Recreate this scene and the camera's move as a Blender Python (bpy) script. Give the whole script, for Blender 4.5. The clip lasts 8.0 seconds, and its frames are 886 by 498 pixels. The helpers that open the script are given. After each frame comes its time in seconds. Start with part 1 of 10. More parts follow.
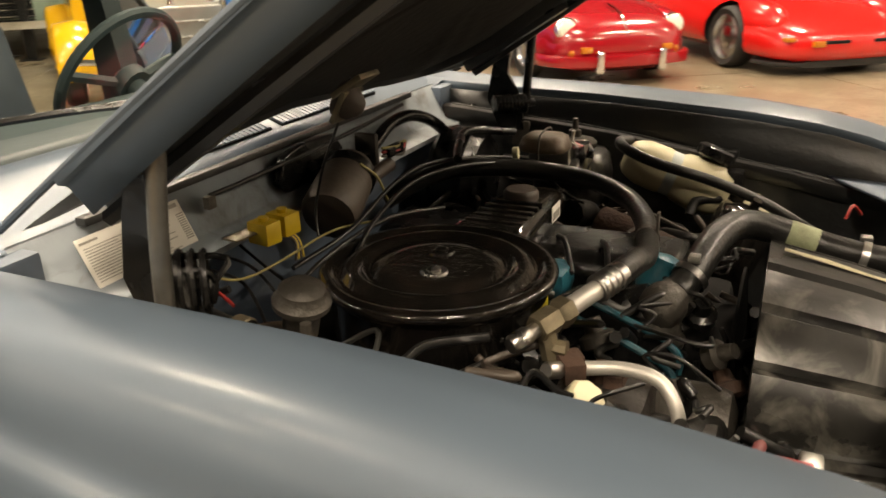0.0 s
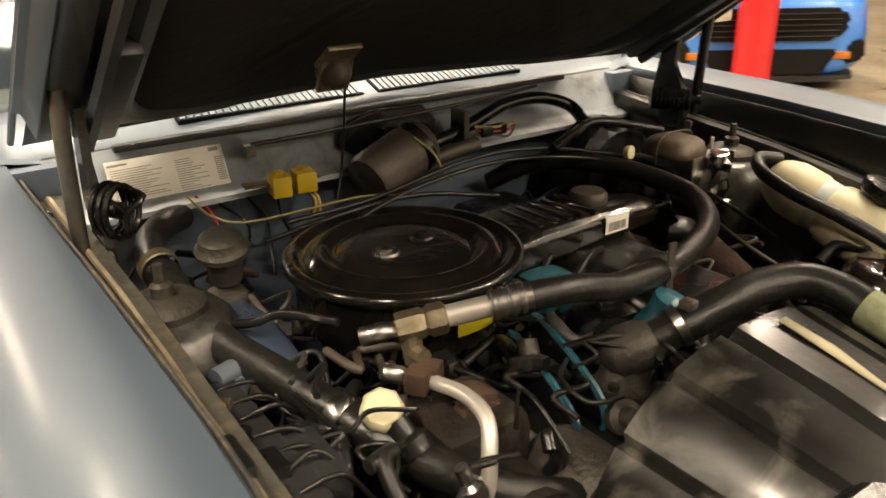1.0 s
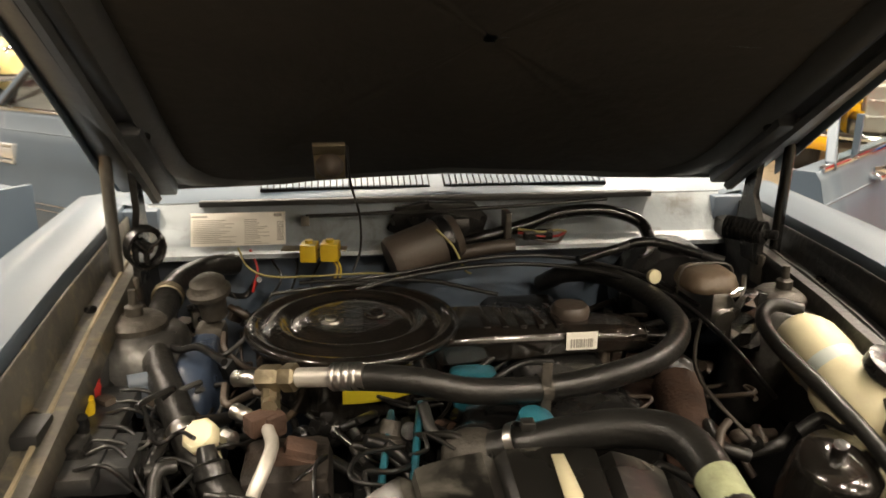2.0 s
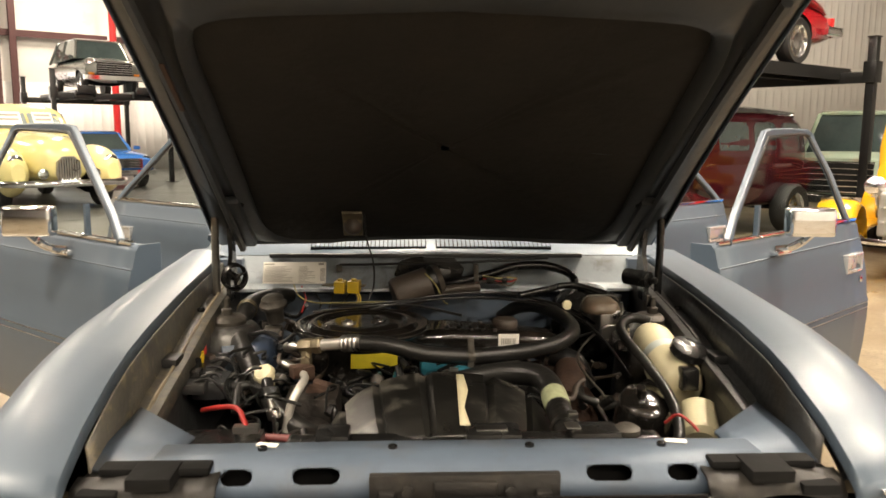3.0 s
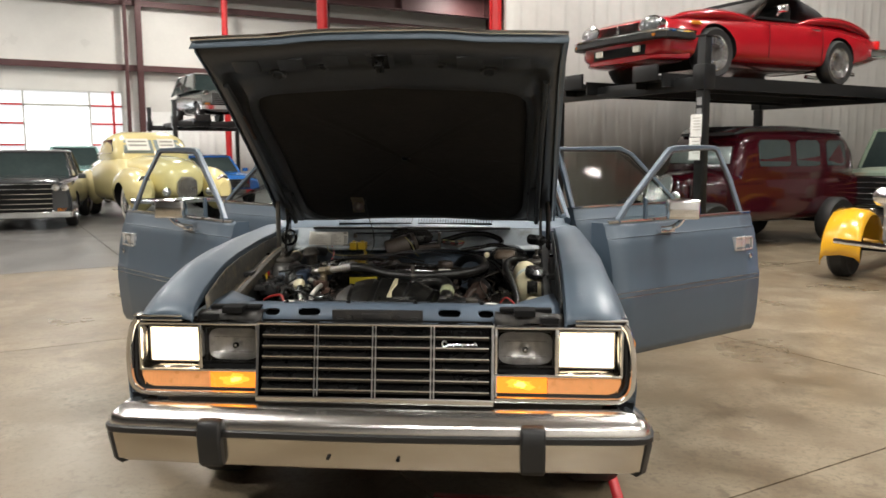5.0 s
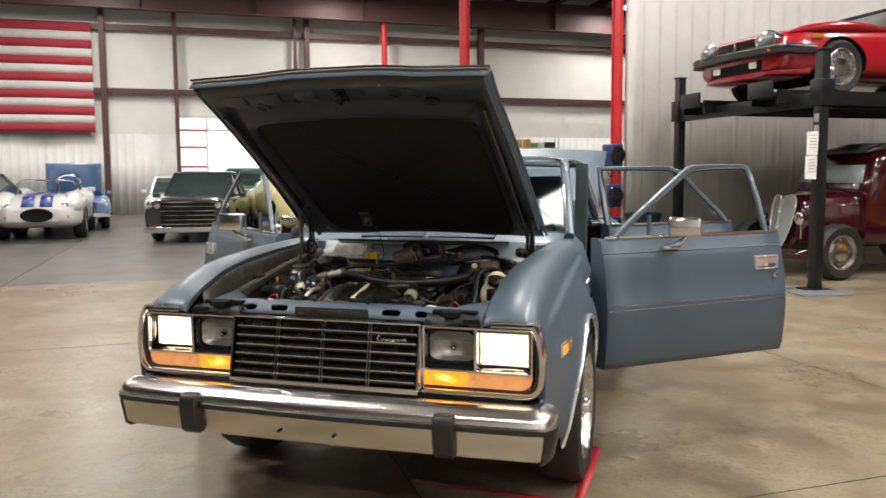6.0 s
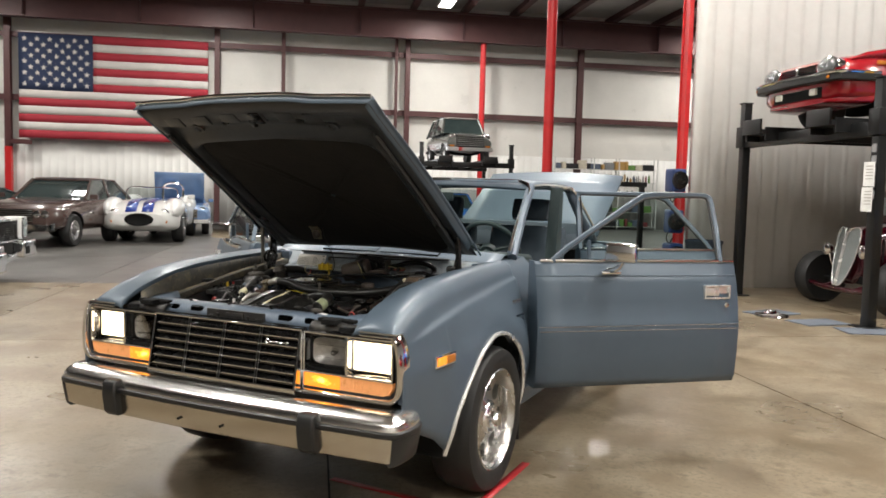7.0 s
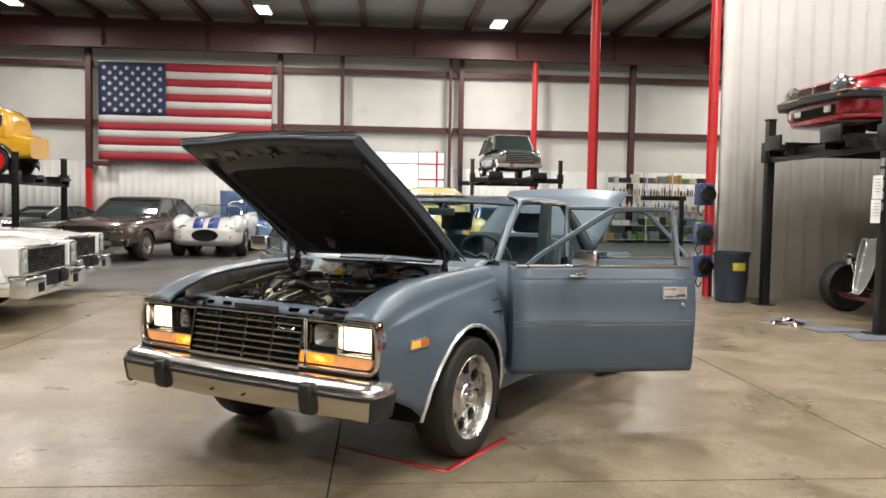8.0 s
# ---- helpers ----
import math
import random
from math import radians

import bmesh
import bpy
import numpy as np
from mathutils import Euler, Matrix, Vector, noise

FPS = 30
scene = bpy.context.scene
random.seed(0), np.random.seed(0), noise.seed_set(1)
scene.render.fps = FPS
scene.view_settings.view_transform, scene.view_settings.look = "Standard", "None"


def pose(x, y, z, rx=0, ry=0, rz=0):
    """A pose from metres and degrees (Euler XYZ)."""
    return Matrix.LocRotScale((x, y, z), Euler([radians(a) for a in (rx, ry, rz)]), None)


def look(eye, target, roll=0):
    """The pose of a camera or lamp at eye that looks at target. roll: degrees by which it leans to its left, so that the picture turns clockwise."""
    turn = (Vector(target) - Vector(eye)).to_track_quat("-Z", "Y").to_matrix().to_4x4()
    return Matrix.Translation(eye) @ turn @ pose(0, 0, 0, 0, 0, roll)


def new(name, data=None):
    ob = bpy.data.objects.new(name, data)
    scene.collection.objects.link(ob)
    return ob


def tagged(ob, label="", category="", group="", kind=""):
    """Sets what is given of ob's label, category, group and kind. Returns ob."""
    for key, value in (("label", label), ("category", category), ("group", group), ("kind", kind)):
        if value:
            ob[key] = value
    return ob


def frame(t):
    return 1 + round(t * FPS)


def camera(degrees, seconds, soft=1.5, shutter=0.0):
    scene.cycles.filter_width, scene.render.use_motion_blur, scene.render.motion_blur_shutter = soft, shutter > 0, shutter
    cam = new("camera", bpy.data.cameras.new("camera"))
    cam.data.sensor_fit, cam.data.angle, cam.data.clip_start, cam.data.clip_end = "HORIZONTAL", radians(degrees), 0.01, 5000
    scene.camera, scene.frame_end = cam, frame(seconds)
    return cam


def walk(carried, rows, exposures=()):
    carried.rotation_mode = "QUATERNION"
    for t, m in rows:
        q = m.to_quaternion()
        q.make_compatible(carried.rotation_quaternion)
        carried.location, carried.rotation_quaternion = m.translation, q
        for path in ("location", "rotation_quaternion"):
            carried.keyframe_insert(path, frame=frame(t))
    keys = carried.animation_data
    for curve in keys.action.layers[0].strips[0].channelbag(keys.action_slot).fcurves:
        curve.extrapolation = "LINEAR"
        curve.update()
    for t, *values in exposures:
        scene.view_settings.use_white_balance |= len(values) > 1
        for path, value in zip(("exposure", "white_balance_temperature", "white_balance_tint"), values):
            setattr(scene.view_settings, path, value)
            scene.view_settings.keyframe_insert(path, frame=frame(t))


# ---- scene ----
cam = camera(59.0, 8.0, 1.6, 0.25)
PATH = [
    (0, (-1.168, 0.425, 1.363), (0.528, 1.197, 0.636), -1.4),
    (0.5, (-0.968, 0.184, 1.363), (0.45, 1.363, 0.59), -1.7),
    (1, (-0.754, -0.021, 1.358), (0.297, 1.495, 0.586), -1.1),
    (1.5, (-0.474, -0.127, 1.358), (0.167, 1.632, 0.655), 0.3),
    (2, (-0.213, -0.343, 1.397), (0.034, 1.561, 0.837), 0.2),
    (2.2, (-0.161, -0.478, 1.4), (0.002, 1.455, 0.912), -0.9),
    (3.3, (-0.076, -1.368, 1.425), (0.003, 0.613, 1.166), 0.4),
    (3.5, (-0.061, -1.556, 1.441), (0.015, 0.427, 1.193), -0.0),
    (4, (-0.037, -1.936, 1.428), (0.03, 0.047, 1.18), -0.7),
    (4.2, (-0.008, -2.075, 1.423), (0.051, -0.091, 1.175), -1.0),
    (5.3, (0.649, -2.507, 1.386), (0.36, -0.542, 1.156), 0.0),
    (5.5, (0.809, -2.536, 1.398), (0.433, -0.583, 1.184), -0.2),
    (6, (1.274, -2.646, 1.386), (0.693, -0.742, 1.198), -0.4),
    (6.5, (1.72, -2.569, 1.384), (0.992, -0.715, 1.208), 1.0),
    (7, (2.174, -2.53, 1.404), (1.325, -0.725, 1.259), 1.5),
    (7.5, (2.571, -2.722, 1.418), (1.625, -0.964, 1.3), 1.3),
    (8, (2.905, -3.019, 1.42), (1.908, -1.288, 1.31), 1.0),
]
walk(cam, [(t, look(eye, target, roll)) for t, eye, target, roll in PATH], [(0, 0.5, 8300, 13), (1, 0.68, 8300, 13), (2, 0.9, 7800, 12), (3.5, 0.45, 7500, 13), (4.2, 0.05, 6500, 11), (5.5, -0.05, 6350, 10), (8, 0.0, 6350, 10)])

# building axes: u along the long wall, v towards it
TH = radians(34.5)
BLD = Matrix.Rotation(TH, 4, "Z")


def bld(u, v, z=0.0, turn=0.0):
    """A pose in the building: u, v, height, and degrees turned from the building's axes."""
    return BLD @ Matrix.Translation((u, v, z)) @ Matrix.Rotation(radians(turn), 4, "Z")


# ---- world and lights ----
world = bpy.data.worlds.new("World")
scene.world = world
world.use_nodes = True
wn = world.node_tree.nodes
sky = wn.new("ShaderNodeTexSky")
sky.sky_type, sky.sun_disc, sky.sun_elevation, sky.sun_rotation = "NISHITA", False, radians(40), radians(120)
world.node_tree.links.new(sky.outputs["Color"], wn["Background"].inputs["Color"])
wn["Background"].inputs["Strength"].default_value = 0.12

LAMP_POWER = 340.0


def high_bay_and_fill(u, v, z=8.3):
    data = bpy.data.lights.new("high_bay_light", "AREA")
    data.shape, data.size, data.size_y, data.energy = "RECTANGLE", 0.5, 1.2, LAMP_POWER
    data.color = (1.0, 0.95, 0.87)
    ob = new("high_bay_light", data)
    ob.matrix_world = bld(u, v, z - 0.09)
    return ob


# Only some far-row lamps are seen; the others are unseen, added for brightness.
LAMPS = [(-12.3, 24.6), (-3.6, 24.6), (5.0, 25.5), (17.0, 26.3), (12.5, 20.9),
         (-8.0, 8.6), (-1.0, 6.4), (3.0, 4.6),
         (-7.5, 0.5), (-4.0, 1.6), (4.0, -0.6), (5.9, 2.0), (10.8, -2.2), (5.0, 11.4), (-2.4, 11.6),
         (-5.0, -7.0), (1.6, -7.0), (8.4, -6.5), (-3.0, -11.5), (4.5, -11.5),
         (0.5, 20.8), (9.0, 20.6), (-8.0, 20.4), (11.5, 3.0)]
for lu, lv in LAMPS:
    high_bay_and_fill(lu, lv)

# ---- materials ----


def mat(name, base, rough=0.5, metal=0.0, var=0.15, scale=6.0, bump=0.0, bscale=80.0, coat=0.0, rvar=0.1,
        spec=0.5, tint=None, stain=0.0, stain_col=(0.05, 0.04, 0.03), stain_scale=3.0, emit=None, estr=0.0, rand=0.0, world_space=False):
    m = bpy.data.materials.new(name)
    m.use_nodes = True
    nt = m.node_tree
    p = nt.nodes["Principled BSDF"]
    where = nt.nodes.new("ShaderNodeNewGeometry").outputs["Position"] if world_space else nt.nodes.new("ShaderNodeTexCoord").outputs["Object"]
    n1 = nt.nodes.new("ShaderNodeTexNoise")
    n1.inputs["Scale"].default_value, n1.inputs["Detail"].default_value = scale, 6.0
    n2 = nt.nodes.new("ShaderNodeTexNoise")
    n2.inputs["Scale"].default_value, n2.inputs["Detail"].default_value = scale * 9, 3.0
    for n in (n1, n2):
        nt.links.new(where, n.inputs["Vector"])
    lo = [max(0.0, c * (1 - var)) for c in base]
    hi = [min(1.0, c * (1 + var)) for c in (tint or base)]
    mix = nt.nodes.new("ShaderNodeMix")
    mix.data_type = "RGBA"
    mix.inputs["A"].default_value, mix.inputs["B"].default_value = (*lo, 1), (*hi, 1)
    add = nt.nodes.new("ShaderNodeMath")
    add.operation, add.use_clamp = "MULTIPLY_ADD", True
    nt.links.new(n2.outputs["Fac"], add.inputs[0])
    add.inputs[1].default_value = 0.5
    sub = nt.nodes.new("ShaderNodeMath")
    sub.operation = "MULTIPLY_ADD"
    nt.links.new(n1.outputs["Fac"], sub.inputs[0])
    sub.inputs[1].default_value, sub.inputs[2].default_value = 1.6, -0.55
    nt.links.new(sub.outputs[0], add.inputs[2])
    nt.links.new(add.outputs[0], mix.inputs["Factor"])
    out = mix.outputs["Result"]
    if rand:
        oi = nt.nodes.new("ShaderNodeObjectInfo")
        hs = nt.nodes.new("ShaderNodeHueSaturation")
        mr = nt.nodes.new("ShaderNodeMapRange")
        mr.inputs["To Min"].default_value, mr.inputs["To Max"].default_value = 1 - rand, 1 + rand
        nt.links.new(oi.outputs["Random"], mr.inputs["Value"])
        nt.links.new(mr.outputs[0], hs.inputs["Value"])
        nt.links.new(out, hs.inputs["Color"])
        out = hs.outputs["Color"]
    if stain:
        n3 = nt.nodes.new("ShaderNodeTexNoise")
        n3.inputs["Scale"].default_value, n3.inputs["Detail"].default_value, n3.inputs["Roughness"].default_value = stain_scale, 8.0, 0.65
        nt.links.new(where, n3.inputs["Vector"])
        rp = nt.nodes.new("ShaderNodeMapRange")
        rp.inputs["From Min"].default_value, rp.inputs["From Max"].default_value = 0.5, 0.72
        rp.inputs["To Max"].default_value = stain
        nt.links.new(n3.outputs["Fac"], rp.inputs["Value"])
        mx = nt.nodes.new("ShaderNodeMix")
        mx.data_type = "RGBA"
        mx.inputs["B"].default_value = (*stain_col, 1)
        nt.links.new(rp.outputs[0], mx.inputs["Factor"])
        nt.links.new(out, mx.inputs["A"])
        out = mx.outputs["Result"]
    nt.links.new(out, p.inputs["Base Color"])
    rr = nt.nodes.new("ShaderNodeMapRange")
    rr.inputs["To Min"].default_value, rr.inputs["To Max"].default_value = max(0.02, rough - rvar), min(1, rough + rvar)
    nt.links.new(n1.outputs["Fac"], rr.inputs["Value"])
    nt.links.new(rr.outputs[0], p.inputs["Roughness"])
    p.inputs["Metallic"].default_value = metal
    p.inputs["Coat Weight"].default_value = coat
    p.inputs["Coat Roughness"].default_value = 0.08
    p.inputs["Specular IOR Level"].default_value = spec
    if bump:
        nb = nt.nodes.new("ShaderNodeTexNoise")
        nb.inputs["Scale"].default_value, nb.inputs["Detail"].default_value = bscale, 4.0
        nt.links.new(where, nb.inputs["Vector"])
        bm_ = nt.nodes.new("ShaderNodeBump")
        bm_.inputs["Strength"].default_value, bm_.inputs["Distance"].default_value = bump, 0.004
        nt.links.new(nb.outputs["Fac"], bm_.inputs["Height"])
        nt.links.new(bm_.outputs[0], p.inputs["Normal"])
    if emit:
        p.inputs["Emission Color"].default_value = (*emit, 1)
        p.inputs["Emission Strength"].default_value = estr
    return m


def glass_mat(name, tint=(0.8, 0.88, 0.86), clear=0.75, rough=0.02, ior=1.12):
    """Thin pane: clear see-through share mixed with a glossy reflection."""
    m = bpy.data.materials.new(name)
    m.use_nodes = True
    nt = m.node_tree
    nt.nodes.remove(nt.nodes["Principled BSDF"])
    tr = nt.nodes.new("ShaderNodeBsdfTransparent")
    tr.inputs["Color"].default_value = (*[c * clear for c in tint], 1)
    gl = nt.nodes.new("ShaderNodeBsdfGlossy")
    gl.inputs["Roughness"].default_value = rough
    gl.inputs["Color"].default_value = (0.45, 0.45, 0.45, 1)
    fr = nt.nodes.new("ShaderNodeFresnel")
    fr.inputs["IOR"].default_value = ior
    mx = nt.nodes.new("ShaderNodeMixShader")
    nt.links.new(fr.outputs[0], mx.inputs[0])
    nt.links.new(tr.outputs[0], mx.inputs[1])
    nt.links.new(gl.outputs[0], mx.inputs[2])
    nt.links.new(mx.outputs[0], nt.nodes["Material Output"].inputs["Surface"])
    return m


def mottle(m, scale, dark, amount, lo=0.42, hi=0.62):
    """Blotches of a second colour laid over a material's base colour."""
    nt = m.node_tree
    p = nt.nodes["Principled BSDF"]
    src = p.inputs["Base Color"].links[0].from_socket
    geo = nt.nodes.new("ShaderNodeNewGeometry")
    n = nt.nodes.new("ShaderNodeTexNoise")
    n.inputs["Scale"].default_value, n.inputs["Detail"].default_value, n.inputs["Roughness"].default_value = scale, 7.0, 0.6
    n.inputs["Distortion"].default_value = 0.6
    nt.links.new(geo.outputs["Position"], n.inputs["Vector"])
    rp = nt.nodes.new("ShaderNodeMapRange")
    rp.inputs["From Min"].default_value, rp.inputs["From Max"].default_value, rp.inputs["To Max"].default_value = lo, hi, amount
    nt.links.new(n.outputs["Fac"], rp.inputs["Value"])
    mx = nt.nodes.new("ShaderNodeMix")
    mx.data_type = "RGBA"
    mx.inputs["B"].default_value = (*dark, 1)
    nt.links.new(rp.outputs[0], mx.inputs["Factor"])
    nt.links.new(src, mx.inputs["A"])
    nt.links.new(mx.outputs["Result"], p.inputs["Base Color"])
    return m


PAINT = mat("blue_grey_paint", (0.075, 0.105, 0.139), 0.48, 0.18, 0.08, 2.0, coat=0.25, rvar=0.06)
PAINT.node_tree.nodes["Principled BSDF"].inputs["Coat Roughness"].default_value = 0.24
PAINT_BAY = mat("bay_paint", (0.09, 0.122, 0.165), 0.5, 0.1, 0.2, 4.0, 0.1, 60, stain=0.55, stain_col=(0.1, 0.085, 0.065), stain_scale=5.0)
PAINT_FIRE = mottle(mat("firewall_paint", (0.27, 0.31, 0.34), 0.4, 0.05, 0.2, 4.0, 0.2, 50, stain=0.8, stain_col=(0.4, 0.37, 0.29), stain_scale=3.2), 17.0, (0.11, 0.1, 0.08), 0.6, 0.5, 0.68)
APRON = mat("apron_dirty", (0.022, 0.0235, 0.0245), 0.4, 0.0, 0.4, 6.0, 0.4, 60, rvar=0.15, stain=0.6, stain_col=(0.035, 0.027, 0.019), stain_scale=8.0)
RUSTY = mat("tan_seam", (0.1, 0.09, 0.075), 0.6, 0.1, 0.5, 9.0, 0.5, 90, stain=0.9, stain_col=(0.045, 0.04, 0.035), stain_scale=14.0)
RUST = mat("rust", (0.05, 0.026, 0.017), 0.8, 0.2, 0.5, 30.0, 0.6, 150)
BLACK_GLOSS = mat("black_enamel", (0.010, 0.009, 0.008), 0.15, 0.0, 0.4, 8.0, 0.6, 30, coat=1.0, rvar=0.1, stain=0.25, stain_col=(0.035, 0.018, 0.012), stain_scale=9.0)
BLACK_WET = mat("oily_black_enamel", (0.009, 0.008, 0.007), 0.12, 0.0, 0.4, 8.0, 0.5, 75, coat=1.0, rvar=0.09, stain=0.45, stain_col=(0.035, 0.022, 0.016), stain_scale=16.0)
BLACK_SATIN = mat("black_satin", (0.008, 0.008, 0.008), 0.26, 0.0, 0.4, 10.0, 0.3, 60, rvar=0.14, stain=0.25, stain_col=(0.028, 0.024, 0.02), stain_scale=8.0)
SHROUD = mottle(mat("shroud_plastic", (0.007, 0.0068, 0.0062), 0.3, 0.0, 0.4, 5.0, 0.8, 9, coat=0.2, rvar=0.25, spec=0.5, stain=0.5, stain_col=(0.035, 0.034, 0.03), stain_scale=6.0), 11.0, (0.2, 0.19, 0.165), 0.55, 0.54, 0.74)
RUBBER = mat("hose_rubber", (0.011, 0.0108, 0.0102), 0.34, 0.0, 0.4, 14.0, 0.3, 120, rvar=0.12, spec=0.4, stain=0.4, stain_col=(0.034, 0.031, 0.026), stain_scale=9.0)
TYRE = mat("tyre_rubber", (0.012, 0.012, 0.012), 0.6, 0.0, 0.2, 10.0, 0.2, 160)
TRIM_BLACK = mat("trim_rubber", (0.012, 0.0125, 0.013), 0.45, 0.0, 0.2, 10.0, 0.1, 120)
# mostly for openings and recesses, whose shade is put into the colour
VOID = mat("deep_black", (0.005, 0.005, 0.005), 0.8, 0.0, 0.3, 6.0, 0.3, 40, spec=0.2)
CHROME = mat("chrome", (0.78, 0.79, 0.80), 0.07, 1.0, 0.05, 5.0, rvar=0.04)
STEEL = mat("steel", (0.45, 0.44, 0.42), 0.3, 1.0, 0.2, 12.0, 0.15, 90)
ALU = mat("alloy", (0.62, 0.62, 0.62), 0.2, 1.0, 0.12, 8.0, 0.1, 60)
SATIN = mat("bright_trim", (0.78, 0.78, 0.77), 0.26, 0.7, 0.06, 9.0, rvar=0.08)
ALLOY = mat("satin_alloy", (0.55, 0.54, 0.52), 0.27, 1.0, 0.1, 9.0, 0.1, 60)
BRUSHED = mat("bumper_metal", (0.62, 0.585, 0.53), 0.2, 1.0, 0.08, 3.0, rvar=0.05)
BUMPER_TOP = mat("polished_aluminium", (0.82, 0.81, 0.79), 0.2, 1.0, 0.06, 4.0, rvar=0.06)
BRASS = mat("brass", (0.22, 0.185, 0.125), 0.45, 0.8, 0.4, 20.0, 0.3, 90)
PAD = mat("hood_pad", (0.017, 0.0158, 0.0145), 0.9, 0.0, 0.35, 5.0, 0.6, 40, spec=0.25, stain=0.6, stain_col=(0.023, 0.02, 0.017), stain_scale=4.0)
# darker and greyer than the body paint
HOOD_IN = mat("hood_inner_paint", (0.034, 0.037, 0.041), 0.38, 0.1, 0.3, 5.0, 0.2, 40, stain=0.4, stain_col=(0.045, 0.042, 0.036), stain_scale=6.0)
YELLOW_P = mat("yellow_plastic", (0.5, 0.34, 0.02), 0.4, 0.0, 0.15, 12.0)
YELLOW_S = mat("yellow_sticker", (0.42, 0.35, 0.02), 0.5, 0.0, 0.2, 20.0)
CREAM = mat("cream_plastic", (0.6, 0.55, 0.37), 0.45, 0.0, 0.12, 7.0, spec=0.4, stain=0.3, stain_col=(0.3, 0.24, 0.13), stain_scale=5.0)
PAPER = mat("paper_label", (0.85, 0.83, 0.76), 0.6, 0.0, 0.05, 10.0)
INK = mat("label_ink", (0.36, 0.34, 0.3), 0.7)
TEAL = mat("teal_engine_paint", (0.012, 0.1, 0.135), 0.32, 0.0, 0.5, 14.0, 0.4, 70, rvar=0.15, stain=0.9, stain_col=(0.02, 0.02, 0.02), stain_scale=22.0)
BROWN_P = mat("brown_bakelite", (0.05, 0.038, 0.03), 0.5, 0.0, 0.3, 10.0, 0.3, 80, stain=0.35, stain_col=(0.12, 0.1, 0.08))
CAST = mat("cast_alloy_dirty", (0.058, 0.052, 0.044), 0.5, 0.4, 0.4, 16.0, 0.5, 120)
RED_W = mat("red_wire", (0.3, 0.02, 0.018), 0.45)
YEL_W = mat("yellow_wire", (0.3, 0.26, 0.1), 0.5)
SHROUD.node_tree.nodes["Principled BSDF"].inputs["Coat Roughness"].default_value = 0.16
BLACK_W = mat("black_wire", (0.009, 0.009, 0.009), 0.32)
TAN_W = mat("tan_wire", (0.045, 0.032, 0.022), 0.45)
GREY_W = mat("grey_wire", (0.035, 0.035, 0.033), 0.45)
OLD_ALU = mat("aged_aluminium", (0.5, 0.48, 0.44), 0.42, 0.55, 0.15, 12.0, 0.15, 80)
ROD = mat("rod_steel", (0.16, 0.155, 0.14), 0.34, 0.7, 0.3, 9.0, 0.3, 60, stain=0.7, stain_col=(0.07, 0.045, 0.03), stain_scale=7.0)
MAROON_H = mat("maroon_hose", (0.16, 0.045, 0.045), 0.5, 0.0, 0.2, 9.0)
GLASS = glass_mat("car_glass", (0.84, 0.91, 0.9), 0.88)
GLASS_LAMP = glass_mat("lamp_glass", (0.97, 0.97, 0.97), 0.97, 0.05, 1.4)
GLASS_DARK = mat("dark_glazing", (0.035, 0.05, 0.05), 0.05, 0.0, 0.3, 1.5, coat=0.5, rvar=0.02)
LAMP_ON = mat("lit_headlamp", (0.9, 0.85, 0.75), 0.3, emit=(1.0, 0.76, 0.45), estr=4.5)
# a faint emission is put into the unlit amber lenses
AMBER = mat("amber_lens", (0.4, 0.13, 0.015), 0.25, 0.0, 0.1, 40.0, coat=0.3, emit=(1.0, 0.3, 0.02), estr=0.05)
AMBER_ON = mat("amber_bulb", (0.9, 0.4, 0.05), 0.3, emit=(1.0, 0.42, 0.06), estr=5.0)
SEAT_BLUE = mat("blue_vinyl", (0.05, 0.07, 0.09), 0.55, 0.0, 0.2, 9.0, 0.2, 70)
DASH = mat("dash_vinyl", (0.03, 0.048, 0.05), 0.55, 0.0, 0.2, 9.0, 0.2, 70)

# ---- mesh helpers ----


def part(name, bm, material, parent=None, label="", smooth=40):
    me = bpy.data.meshes.new(name)
    bmesh.ops.recalc_face_normals(bm, faces=bm.faces[:])
    bm.to_mesh(me)
    bm.free()
    for m in (material if isinstance(material, (list, tuple)) else (material,)):
        me.materials.append(m)
    if smooth:
        me.shade_smooth()
        me.set_sharp_from_angle(angle=radians(smooth))
    ob = new(name, me)
    if parent:
        ob.parent = parent
    if label:
        ob["label"] = label
    return ob


def root(name, m, label, category, group=""):
    ob = new(name)
    ob.empty_display_size = 0.3
    ob.matrix_world = m
    return tagged(ob, label, category, group)


def box(bm, x0, x1, y0, y1, z0, z1, bevel=0.0, m=None, seg=2):
    r = bmesh.ops.create_cube(bm, size=1.0)
    mm = Matrix.Translation(((x0 + x1) / 2, (y0 + y1) / 2, (z0 + z1) / 2)) @ Matrix.Diagonal((x1 - x0, y1 - y0, z1 - z0, 1))
    if m is not None:
        mm = m @ mm
    bmesh.ops.transform(bm, matrix=mm, verts=r["verts"])
    if bevel:
        es = {e for v in r["verts"] for e in v.link_edges}
        bmesh.ops.bevel(bm, geom=list(es), offset=bevel, segments=seg, affect="EDGES", profile=0.6)
    return bm


def ring_faces(bm, a, b):
    n = len(a)
    for i in range(n):
        bm.faces.new((a[i], a[(i + 1) % n], b[(i + 1) % n], b[i]))


def frame_of(d):
    d = Vector(d).normalized()
    up = Vector((0, 0, 1)) if abs(d.z) < 0.95 else Vector((1, 0, 0))
    x = up.cross(d).normalized()
    return x, d.cross(x), d


